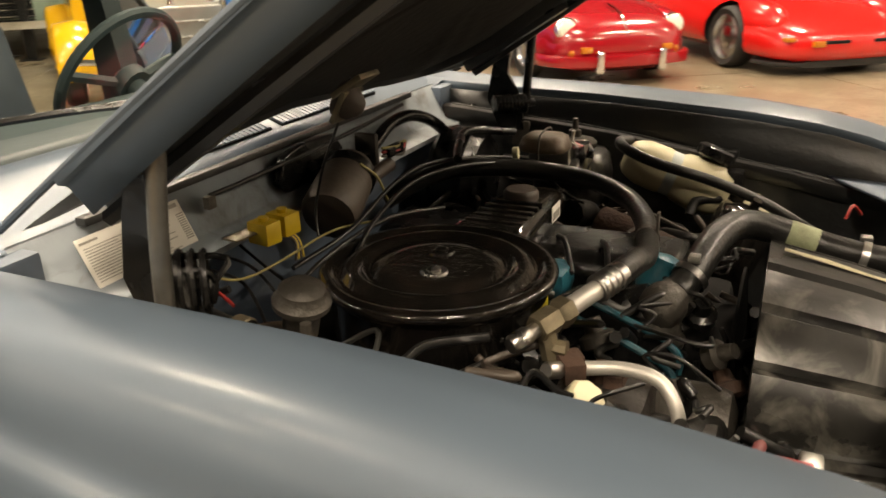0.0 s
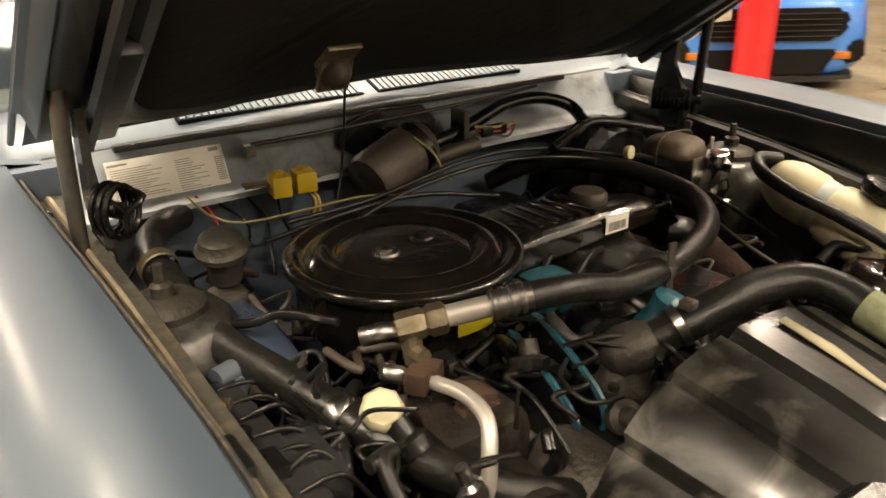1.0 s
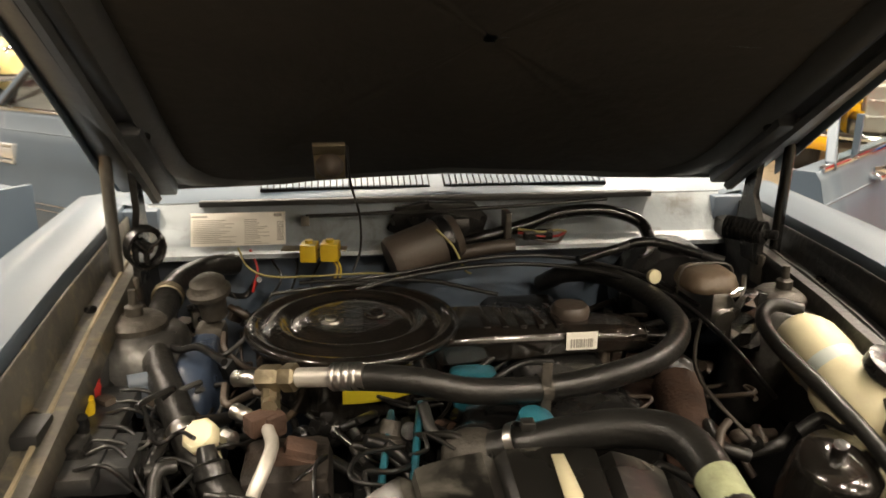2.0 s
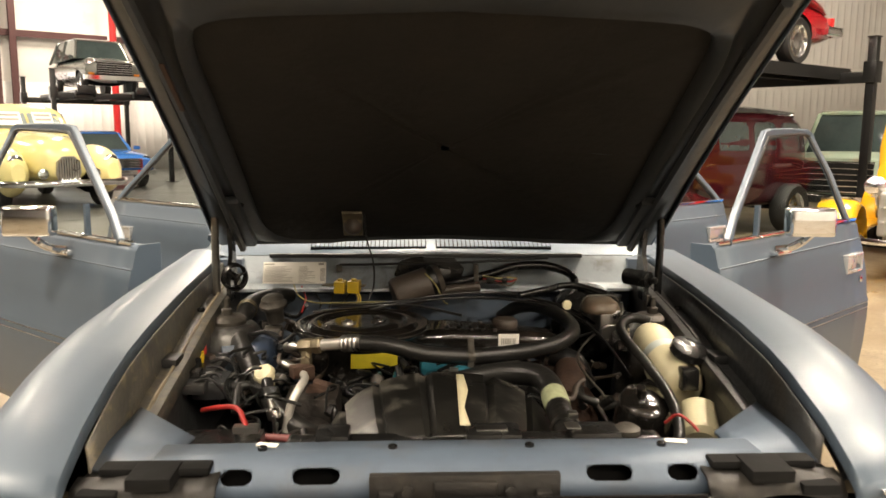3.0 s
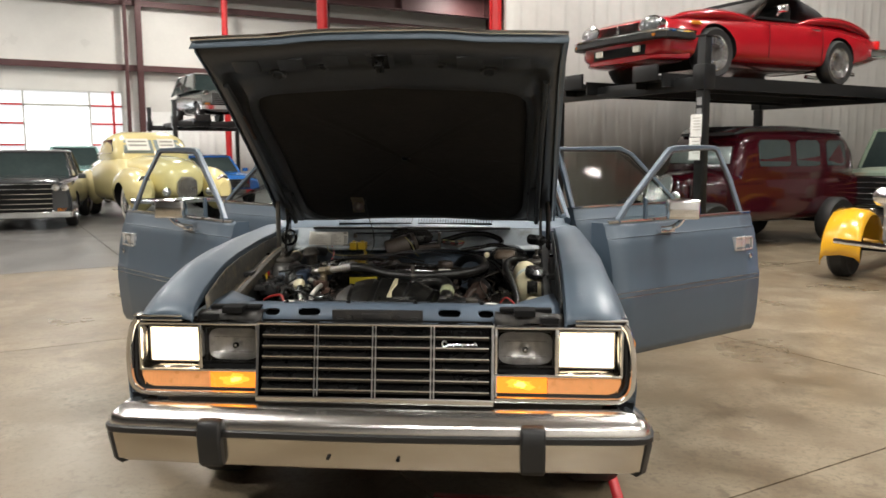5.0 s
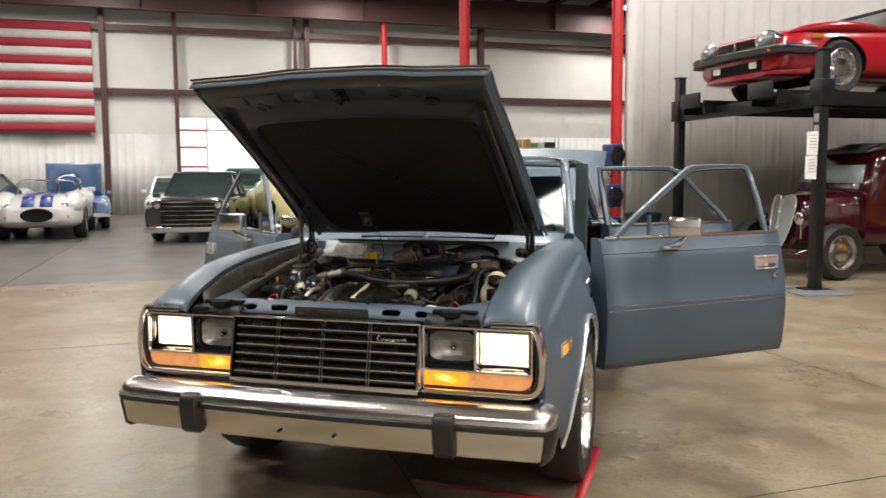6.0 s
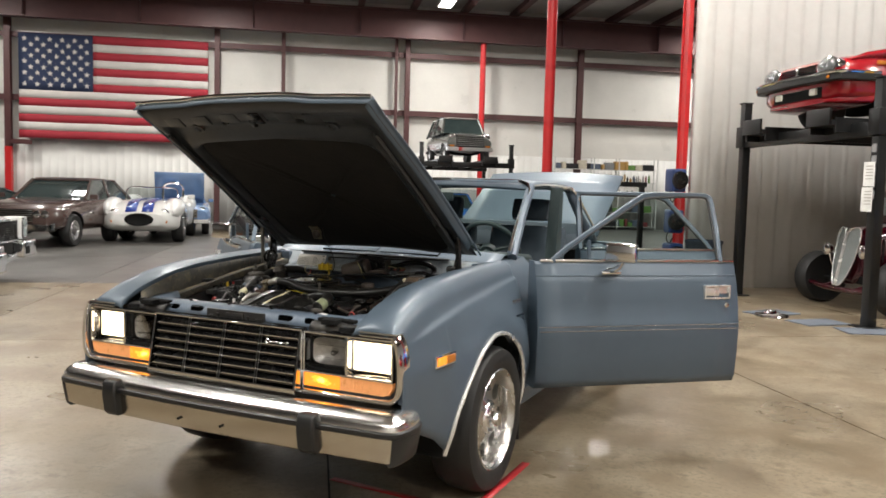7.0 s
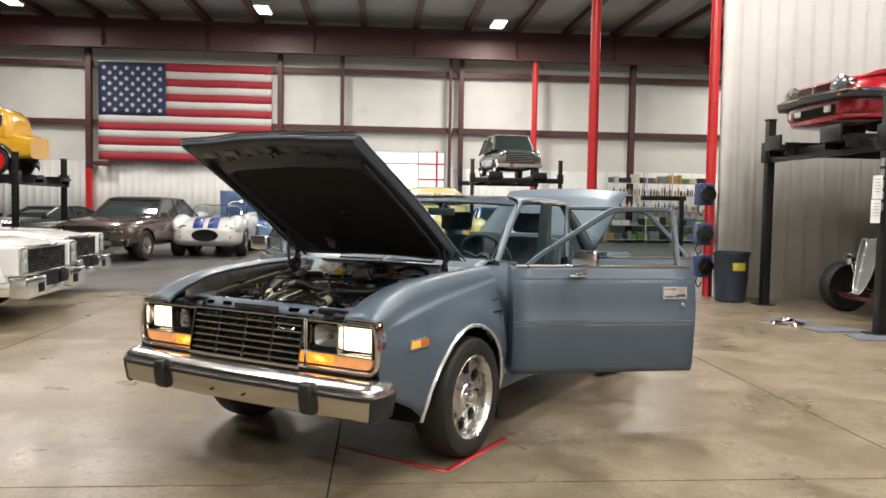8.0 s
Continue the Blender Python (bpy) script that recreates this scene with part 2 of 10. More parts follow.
def lathe(bm, prof, p=(0, 0, 0), d=(0, 0, 1), seg=24, cap0=True, cap1=True):
    """prof: (radius, height) rows along d from p."""
    x, y, z = frame_of(d)
    p = Vector(p)
    rings = []
    for r, h in prof:
        rings.append([bm.verts.new(p + z * h + (x * math.cos(2 * math.pi * i / seg) + y * math.sin(2 * math.pi * i / seg)) * max(r, 1e-4)) for i in range(seg)])
    for a, b in zip(rings, rings[1:]):
        ring_faces(bm, a, b)
    if cap0:
        bm.faces.new(rings[0][::-1])
    if cap1:
        bm.faces.new(rings[-1])
    return bm


def cyl(bm, p0, p1, r0, r1=None, seg=16, bev=0.0):
    p0, p1 = Vector(p0), Vector(p1)
    L = (p1 - p0).length
    r1 = r0 if r1 is None else r1
    b = min(bev, r0 * 0.5, L * 0.4)
    prof = [(r0 - b, 0), (r0, b), (r1, L - b), (r1 - b, L)] if b else [(r0, 0), (r1, L)]
    return lathe(bm, prof, p0, p1 - p0, seg)


def smooth_path(pts, n=6):
    pts = [Vector(p) for p in pts]
    if len(pts) < 3:
        return pts
    out = []
    ext = [pts[0] * 2 - pts[1]] + pts + [pts[-1] * 2 - pts[-2]]
    for i in range(1, len(ext) - 2):
        a, b, c, d = ext[i - 1:i + 3]
        for k in range(n):
            t = k / n
            out.append(0.5 * ((2 * b) + (c - a) * t + (2 * a - 5 * b + 4 * c - d) * t * t + (3 * b - a - 3 * c + d) * t ** 3))
    out.append(pts[-1])
    return out


def tube(bm, pts, r, seg=10, n=6, r1=None):
    path = smooth_path(pts, n)
    rings, prev = [], None
    for i, p in enumerate(path):
        d = (path[min(i + 1, len(path) - 1)] - path[max(i - 1, 0)]).normalized()
        if prev is None:
            x, y, _ = frame_of(d)
        else:
            x = (prev - d * prev.dot(d)).normalized()
            y = d.cross(x)
        prev = x
        rr = r if r1 is None else r + (r1 - r) * i / (len(path) - 1)
        rings.append([bm.verts.new(p + (x * math.cos(2 * math.pi * k / seg) + y * math.sin(2 * math.pi * k / seg)) * rr) for k in range(seg)])
    for a, b in zip(rings, rings[1:]):
        ring_faces(bm, a, b)
    bm.faces.new(rings[0][::-1])
    bm.faces.new(rings[-1])
    return bm


def grid(bm, rows):
    """rows: lists of points, all of one length; makes a sheet."""
    vs = [[bm.verts.new(p) for p in row] for row in rows]
    for a, b in zip(vs, vs[1:]):
        for i in range(len(a) - 1):
            bm.faces.new((a[i], a[i + 1], b[i + 1], b[i]))
    return vs


def loft(bm, rings, caps=True):
    vs = [[bm.verts.new(p) for p in r] for r in rings]
    for a, b in zip(vs, vs[1:]):
        ring_faces(bm, a, b)
    if caps:
        bm.faces.new(vs[0][::-1])
        bm.faces.new(vs[-1])
    return vs


def prism(bm, outline, axis, a, b):
    """outline of 2D points swept along axis x, y or z from a to b."""
    def at(p, q):
        return {"x": (q, p[0], p[1]), "y": (p[0], q, p[1]), "z": (p[0], p[1], q)}[axis]
    return loft(bm, [[at(p, a) for p in outline], [at(p, b) for p in outline]])


def interp(x, pts):
    xs, ys = zip(*pts)
    return float(np.interp(x, xs, ys))


def section(y, hw, z0, z1, e=0.45, tum=0.0, n=28):
    pts = []
    for k in range(n):
        a = 2 * math.pi * k / n
        c, s_ = math.cos(a), math.sin(a)
        z = (z0 + z1) / 2 + math.copysign(abs(s_) ** e, s_) * (z1 - z0) / 2
        w = hw * (1 - tum * max(0, (z - z0) / (z1 - z0) - 0.5))
        pts.append((math.copysign(abs(c) ** e, c) * w, y, z))
    return pts


def solid(ob, t, off=-1.0):
    m = ob.modifiers.new("solid", "SOLIDIFY")
    m.thickness, m.offset = t, off
    return ob


def bevelled(ob, w, seg=2):
    m = ob.modifiers.new("bevel", "BEVEL")
    m.width, m.segments, m.limit_method, m.angle_limit = w, seg, "ANGLE", radians(40)
    return ob


def B():
    return bmesh.new()

# ---- building ----
FLOOR = mat("polished_concrete", (0.25, 0.205, 0.142), 0.33, 0.0, 0.3, 1.1, 0.1, 6, rvar=0.2, stain=0.75, stain_col=(0.115, 0.09, 0.062), stain_scale=1.9, spec=0.5, rand=0.05, world_space=True)
FLOOR_DK = mat("grey_concrete", (0.11, 0.105, 0.098), 0.36, 0.0, 0.3, 1.0, 0.08, 6, rvar=0.12, stain=0.4, stain_col=(0.09, 0.085, 0.08), stain_scale=0.7, rand=0.06, world_space=True)
mottle(FLOOR, 2.3, (0.125, 0.092, 0.054), 0.85)
mottle(FLOOR, 0.55, (0.285, 0.24, 0.175), 0.5, 0.45, 0.6)
mottle(FLOOR, 9.0, (0.09, 0.068, 0.044), 0.7, 0.56, 0.7)
mottle(FLOOR, 34.0, (0.1, 0.078, 0.052), 0.65, 0.5, 0.66)
mottle(FLOOR, 110.0, (0.1, 0.08, 0.056), 0.45, 0.55, 0.7)
mottle(FLOOR, 1.1, (0.16, 0.122, 0.078), 0.6, 0.5, 0.58)
mottle(FLOOR_DK, 1.6, (0.07, 0.066, 0.06), 0.6)
JOINT = mat("joint_filler", (0.05, 0.045, 0.04), 0.8)
WALL_W = mat("white_liner_panel", (0.72, 0.71, 0.685), 0.45, 0.0, 0.06, 1.5, stain=0.25, stain_col=(0.5, 0.48, 0.44), stain_scale=1.2)
INSUL = mat("vinyl_insulation", (0.72, 0.70, 0.66), 0.3, 0.0, 0.06, 1.2, 1.0, 2.2, rvar=0.08)
GIRT = mat("maroon_primer", (0.085, 0.032, 0.032), 0.5, 0.1, 0.2, 3.0, stain=0.2, stain_col=(0.05, 0.03, 0.03))
RED_COL = mat("red_column_paint", (0.55, 0.02, 0.022), 0.4, 0.0, 0.1, 4.0)
LAMP_BODY = mat("lamp_housing", (0.6, 0.6, 0.6), 0.4)
LAMP_GLOW = mat("lamp_diffuser", (0.9, 0.9, 0.88), 0.4, emit=(1.0, 0.95, 0.86), estr=14.0)
# daylight is put into the door panes as emission, in two strengths
DAY_DIM = mat("frosted_pane", (0.85, 0.86, 0.86), 0.3, emit=(0.95, 0.97, 1.0), estr=0.75)
DAY = mat("daylight_pane", (0.9, 0.92, 0.95), 0.2, emit=(0.93, 0.97, 1.0), estr=3.2)
FLAG_R = mat("flag_red", (0.36, 0.025, 0.04), 0.75, 0.0, 0.12, 4.0, 0.3, 12)
FLAG_W = mat("flag_white", (0.62, 0.58, 0.55), 0.75, 0.0, 0.06, 4.0, 0.3, 12)
FLAG_B = mat("flag_blue", (0.022, 0.035, 0.085), 0.75, 0.0, 0.12, 4.0, 0.3, 12)
DOOR_W = mat("overhead_door", (0.62, 0.61, 0.58), 0.5, 0.0, 0.05, 3.0)

U0, U1, V0, V1, VD, UD, TOP = -40.0, 27.0, -15.0, 29.0, 8.35, 6.02, 8.6


def setting(name, bm, material, parent=None, smooth=40, label=""):
    ob = part(name, bm, material, parent, label, smooth)
    if not parent:
        ob.matrix_world = BLD
        tagged(ob, kind="structure")
    return ob


# floor: slabs between saw-cut joints on one dark bed
bm = B()
box(bm, U0 - 0.3, U1 + 0.3, V0 - 0.3, V1 + 0.3, -0.3, -0.012)
floor = setting("floor", bm, JOINT, label="polished concrete floor with saw-cut joints")
US = [U0] + [-2.86 + 3.3 * i for i in range(-11, 9)] + [U1]
VS = [V0, -12.6, -8.4, -4.3, -0.2, 4.05, 8.3, 12.5, 16.6, 20.8, 25.0, V1]
cells = [(a, b, c, d) for a, b in zip(US, US[1:]) for c, d in zip(VS, VS[1:])]

# far wall with girts, columns and overhead door
bm = B()
DU0, DU1, DZ = -1.05, 3.38, 3.72
# corrugated liner panel below, vinyl insulation above
def ribbed(bm, ua, ub, z0, z1, v, step=0.3, depth=0.010, face=-1):
    pts, x = [], ua
    while x < ub - 1e-6:
        for dx, dv in ((0, 0), (0.24, 0), (0.255, depth), (0.285, depth)):
            if x + dx * step / 0.3 < ub:
                pts.append((x + dx * step / 0.3, v + face * dv))
        x += step
    pts.append((ub, v))
    grid(bm, [[(a, b, z0) for a, b in pts], [(a, b, z1) for a, b in pts]])


for ua, ub in ((U0, DU0), (DU1, U1)):
    ribbed(bm, ua, ub, 0, 3.0, V1)
ob = setting("wall_far_liner", bm, WALL_W, smooth=20, label="white ribbed metal liner panel of the far wall")
solid(ob, 0.06, 1)
bm = B()
box(bm, U0, DU0, V1 + 0.02, V1 + 0.2, 3.0, DZ)
box(bm, DU1, U1, V1 + 0.02, V1 + 0.2, 3.0, DZ)
setting("wall_far_insulation_low", bm, INSUL, smooth=0)
bm = B()
us = np.arange(U0, U1 + 0.01, 0.4)
zs = (DZ, 3.95, 4.25, 4.5, 4.64, 4.95, 5.5, 6.1, 6.65, 6.83, 6.97, 7.3, 7.9, TOP + 0.35)
rows = []
for z in zs:
    sag = min(abs(z - 4.57), abs(z - 6.9))
    rows.append([(x, V1 + 0.03 + 0.05 * min(1, sag * 2.5) + 0.02 * noise.noise((x * 2.1, z * 0.6, 1)), z) for x in us])
grid(bm, rows)
setting("wall_far", bm, INSUL, label="white vinyl insulation between the wall girts")
bm = B()
box(bm, U0 - 0.2, U1 + 0.2, V1 + 0.22, V1 + 0.4, DZ - 0.0, TOP + 0.4)
setting("wall_far_outer", bm, WALL_W)
girts = root("wall_girt", BLD, "maroon steel girts bolted across the far wall", "girt")
girts["kind"] = "structure"
for z in (4.57, 6.9):
    bm = B()
    for a, b in ((U0, -11.2), (-11.0, -3.6), (-3.4, -1.05), (-0.9, 3.45), (3.6, 6.95), (7.1, 11.2), (11.35, U1)):
        box(bm, a, b, V1 - 0.19, V1 + 0.0, z - 0.045, z + 0.045)
        box(bm, a, b, V1 - 0.2, V1 - 0.19, z - 0.11, z + 0.11)
    part("girt", bm, GIRT, girts)
COLS = [(-27.6, 0.19, GIRT), (-19.3, 0.19, GIRT), (-11.1, 0.22, RED_COL), (-3.5, 0.2, GIRT), (-0.97, 0.15, GIRT), (3.5, 0.11, GIRT), (3.96, 0.2, GIRT), (11.26, 0.24, GIRT), (19.2, 0.2, GIRT)]
for cu, w, m_ in COLS:
    c = root("wall_column", bld(cu, V1 - 0.28, 0), "maroon steel I-section wall column", "column")
    c["kind"] = "structure"
    bm = B()
    z0 = 2.7 if m_ is RED_COL else 0
    box(bm, -w / 2, w / 2, -0.14, -0.125, z0, TOP)
    box(bm, -w / 2, w / 2, 0.065, 0.08, z0, TOP)
    box(bm, -0.006, 0.006, -0.125, 0.065, z0, TOP)
    part("column_shaft", bm, GIRT, c)
    if m_ is RED_COL:
        bm = B()
        box(bm, -w / 2, w / 2, -0.15, 0.08, 0, z0)
        part("column_base", bm, RED_COL, c, "bright red painted column base")
        bm = B()
        box(bm, 0.07, 0.84, -0.2, -0.1, 2.8, 2.98, 0.01)
        part("bracket", bm, GIRT, c)


def pipe_column(u, v, r, top=TOP, label="bright red round steel column"):
    bm = B()
    cyl(bm, (0, 0, 0), (0, 0, top), r, seg=20)
    box(bm, -r * 1.8, r * 1.8, -r * 1.8, r * 1.8, 0, 0.02)
    ob = part("red_column", bm, RED_COL)
    ob.matrix_world = bld(u, v)
    return tagged(ob, label, "column", kind="structure")


pipe_column(6.95, V1 - 0.9, 0.115, 7.4)
pipe_column(6.25, 16.35, 0.13, TOP + 0.1)

# rafter beam along the far wall, roof purlins and deck
bm = B()
box(bm, U0, U1, V1 - 1.02, V1 - 1.0, 7.45, 8.47)
box(bm, U0, U1, V1 - 1.2, V1 - 0.82, 7.4, 7.45)
box(bm, U0, U1, V1 - 1.2, V1 - 0.82, 8.47, 8.52)
for x in np.arange(U0 + 1, U1, 4.1):
    box(bm, x - 0.01, x + 0.01, V1 - 1.19, V1 - 0.83, 7.45, 8.47)
ob = setting("roof_beam", bm, GIRT, smooth=0, label="maroon steel rafter beam along the far wall")
bm = B()
for x in np.arange(U0 + 0.4, U1, 2.08):
    box(bm, x - 0.045, x + 0.045, V0, V1, TOP - 0.02, TOP + 0.26)
    box(bm, x - 0.13, x + 0.13, V0, V1, TOP - 0.035, TOP - 0.02)
setting("roof_purlins", bm, GIRT, smooth=0, label="maroon steel roof purlins")
bm = B()
box(bm, U0 - 0.3, U1 + 0.3, V0 - 0.3, V1 + 0.4, TOP + 0.35, TOP + 0.5)
ROOF = mat("roof_insulation", (0.42, 0.41, 0.39), 0.5, 0.0, 0.15, 1.0, 0.6, 3)
setting("ceiling", bm, ROOF, smooth=0)
for v in (17.6, 6.1, -5.3):
    bm = B()
    box(bm, U0, U1, v - 0.01, v + 0.01, 7.6, 8.4)
    box(bm, U0, U1, v - 0.18, v + 0.18, 7.55, 7.6)
    setting("roof_beam_middle", bm, GIRT, smooth=0)

# divider wall of white ribbed panel, with its red end post
bm = B()
pts, x = [], UD + 0.16
while x < U1:
    pts += [(x, VD), (x + 0.19, VD), (x + 0.21, VD - 0.008), (x + 0.245, VD - 0.008), (x + 0.265, VD)]
    x += 0.3
grid(bm, [[(a, b, 0) for a, b in pts], [(a, b, TOP + 0.3) for a, b in pts]])
ob = setting("wall_divider", bm, WALL_W, smooth=15, label="white ribbed metal partition wall")
solid(ob, 0.1, 1)
post = root("end_post", bld(UD + 0.1, VD + 0.05), "red steel post at the end of the partition wall", "column")
post["kind"] = "structure"
bm = B()
box(bm, -0.035, 0.035, -0.02, 0.0, 0, TOP + 0.2)
box(bm, -0.035, 0.035, 0.2, 0.22, 0, TOP + 0.2)
box(bm, -0.012, 0.012, 0.0, 0.2, 0, TOP + 0.2)
part("post_shaft", bm, RED_COL, post)
# closing walls
for nm, a in (("wall_left", (U0 - 0.2, U0, V0, V1)), ("wall_right", (U1, U1 + 0.2, V0, V1)), ("wall_back", (U0, U1, V0 - 0.2, V0))):
    bm = B()
    box(bm, *a, 0, TOP + 0.4)
    setting(nm, bm, WALL_W, smooth=0)

# loading door: daylight through the middle, panes and red rails either side
dr = root("door_1", bld((DU0 + DU1) / 2, V1 + 0.06), "white framed loading door with daylight in its panes", "door")
dr["kind"] = "structure"
W = (DU1 - DU0)
XA, XB, DROWS = -W / 2 + 1.1, 1.1, (0.0, 0.95, 1.75, 2.5, 3.15)
bm = B()
for z in DROWS:
    box(bm, -W / 2, XA, 0.0, 0.05, z, z + 0.05)
    box(bm, XB, W / 2, 0.0, 0.05, z, z + 0.05)
box(bm, XA, XB, 0.0, 0.06, 3.12, 3.22)
box(bm, -W / 2, W / 2, 0.0, 0.05, DZ - 0.07, DZ)
for x in (-W / 2, XA, XB - 0.08, W / 2 - 0.08):
    box(bm, x, x + 0.08, 0.0, 0.06, 0, DZ)
part("door_frame", bm, DOOR_W, dr)
for x0, x1 in ((-W / 2 + 0.08, XA), (XB, W / 2 - 0.08)):
    for z, z1 in zip(DROWS, DROWS[1:] + (DZ - 0.07,)):
        bm = B()
        box(bm, x0, x1, 0.055, 0.065, z + 0.05, z1)
        part("pane", bm, DAY_DIM, dr)
for z, z1, m_ in ((0.0, 3.12, DAY), (3.22, DZ - 0.07, DAY_DIM)):
    bm = B()
    box(bm, XA + 0.08, XB - 0.08, 0.055, 0.065, z, z1)
    part("pane", bm, m_, dr)
for z in (1.75, 2.5, 3.15):
    for x0, x1 in ((-W / 2 + 0.08, XA), (XB, W / 2 - 0.08)):
        bm = B()
        box(bm, x0, x1, -0.03, -0.002, z - 0.01, z + 0.06)
        part("door_rail", bm, RED_COL, dr)
bm = B()
box(bm, W / 2 - 0.42, W / 2 - 0.33, -0.06, -0.032, 0, DZ)
part("door_post", bm, RED_COL, dr, "bright red upright beside the door")

# high-bay lamps, the seen and the added ones alike
for lu, lv in LAMPS:
    lamp = root("high_bay_lamp", bld(lu, lv, 8.3), "one of the white LED high-bay lamps, some seen, most added for brightness", "lamp", "high-bay lamps")
    bm = B()
    box(bm, -0.27, 0.27, -0.62, 0.62, -0.02, 0.06, 0.01)
    cyl(bm, (0, -0.5, 0.06), (0, -0.5, 0.2), 0.008, seg=6)
    cyl(bm, (0, 0.5, 0.06), (0, 0.5, 0.2), 0.008, seg=6)
    part("housing", bm, LAMP_BODY, lamp)
    bm = B()
    box(bm, -0.23, 0.23, -0.58, 0.58, -0.045, -0.022, 0.006)
    d = part("diffuser", bm, LAMP_GLOW, lamp)

# flag
flag = root("flag", bld(-7.27, V1 - 0.36, 5.0), "large cloth flag, red and white stripes, white stars on blue", "flag")
FW, FH = 6.86, 3.9


def fl(x, z):
    return 0.05 * math.sin(x * 2.6) * (0.4 + (FH / 2 - z) / FH) + 0.02 * math.sin(x * 7 + z * 2)


CAN_W, CAN_H = FW * 0.385, FH * 7 / 13
sh = FH / 13
for i in range(13):
    zt = FH / 2 - i * sh
    x0 = -FW / 2 + (CAN_W if i < 7 else 0)
    xs = np.linspace(x0, FW / 2, 24)
    bm = B()
    grid(bm, [[(x, fl(x, z), z) for x in xs] for z in (zt, zt - sh / 2, zt - sh)])
    ob = part("stripe", bm, FLAG_R if i % 2 == 0 else FLAG_W, flag)
    solid(ob, 0.004)
bm = B()
grid(bm, [[(x, fl(x, z), z) for x in np.linspace(-FW / 2, -FW / 2 + CAN_W, 12)] for z in np.linspace(FH / 2, FH / 2 - CAN_H, 8)])
solid(part("canton", bm, FLAG_B, flag, "dark blue canton"), 0.004)
for r_ in range(9):
    for c_ in range(6 if r_ % 2 == 0 else 5):
        x = -FW / 2 + CAN_W * (c_ * 2 + (1 if r_ % 2 == 0 else 2)) / 12
        z = FH / 2 - CAN_H * (r_ + 1) / 10
        bm = B()
        vs = []
        for k in range(10):
            rr = 0.115 if k % 2 == 0 else 0.046
            a = math.pi / 2 + k * math.pi / 5
            vs.append(bm.verts.new((x + rr * math.cos(a), fl(x, z) - 0.014, z + rr * math.sin(a))))
        bm.faces.new(vs)
        e = bmesh.ops.extrude_face_region(bm, geom=bm.faces[:])
        bmesh.ops.translate(bm, vec=(0, 0.006, 0), verts=[q for q in e["geom"] if isinstance(q, bmesh.types.BMVert)])
        part("star", bm, FLAG_W, flag, smooth=0)

# ---- the blue-grey sedan: nose at y 0, tail towards +y ----
sedan = root("sedan", Matrix.Identity(4), "blue-grey four-door sedan with open hood, doors and trunk, parking lamps lit", "car")
HUB_Y, TYRE_R = 0.87, 0.342
ZTOP = [(0.0, 0.866), (0.02, 0.88), (0.06, 0.905), (0.14, 0.94), (0.32, 0.993), (0.5, 1.016), (0.8, 1.034), (1.2, 1.045), (1.6, 1.06)]
ZRAIL = [(0.0, 0.862), (0.15, 0.885), (0.4, 0.932), (0.8, 0.99), (1.2, 1.025), (1.6, 1.05)]
INX = [(0.0, 0.605), (0.5, 0.615), (1.2, 0.64), (1.6, 0.645)]
SIDE = [(0.30, 0.815), (0.40, 0.842), (0.55, 0.862), (0.66, 0.868), (0.74, 0.862), (0.76, 0.85), (0.85, 0.828), (0.93, 0.80), (1.0, 0.778), (1.1, 0.745)]


SIDE_ON = mat("lit_side_lens", (0.7, 0.25, 0.03), 0.25, 0.0, 0.1, 40.0, coat=0.3, emit=(1.0, 0.36, 0.03), estr=0.8)


def crease_z(y):
    return interp(y, [(0.0, 0.80), (0.3, 0.872), (0.6, 0.915), (1.0, 0.95), (1.3, 0.975)])


def side_x(y, z):
    x = interp(z, SIDE)
    x *= interp(y, [(0.0, 0.962), (0.1, 0.972), (0.3, 0.99), (0.5, 1.0)])
    below = crease_z(y) - z
    x += 0.014 / (1 + math.exp(-max(-40, min(40, below / 0.004)))) * max(0.0, 1 - max(0.0, below) / 0.22) * interp(y, [(0.05, 0), (0.3, 1)])
    d = math.hypot(y - HUB_Y, (z - 0.33) * 1.0)
    return x + 0.028 * math.exp(-((d - 0.46) / 0.09) ** 2) * (1 if z < 0.95 else 0.3)


def arch_z(y, base=0.31, cy=HUB_Y - 0.045, r=0.45):
    if y < 0.385:
        base = interp(y, [(0.0, 0.55), (0.12, 0.47), (0.28, 0.4), (0.37, 0.33)])
    d = abs(y - cy)
    return max(base, 0.31 + math.sqrt(max(0, r * r - d * d)) * 0.985) if d < r else base


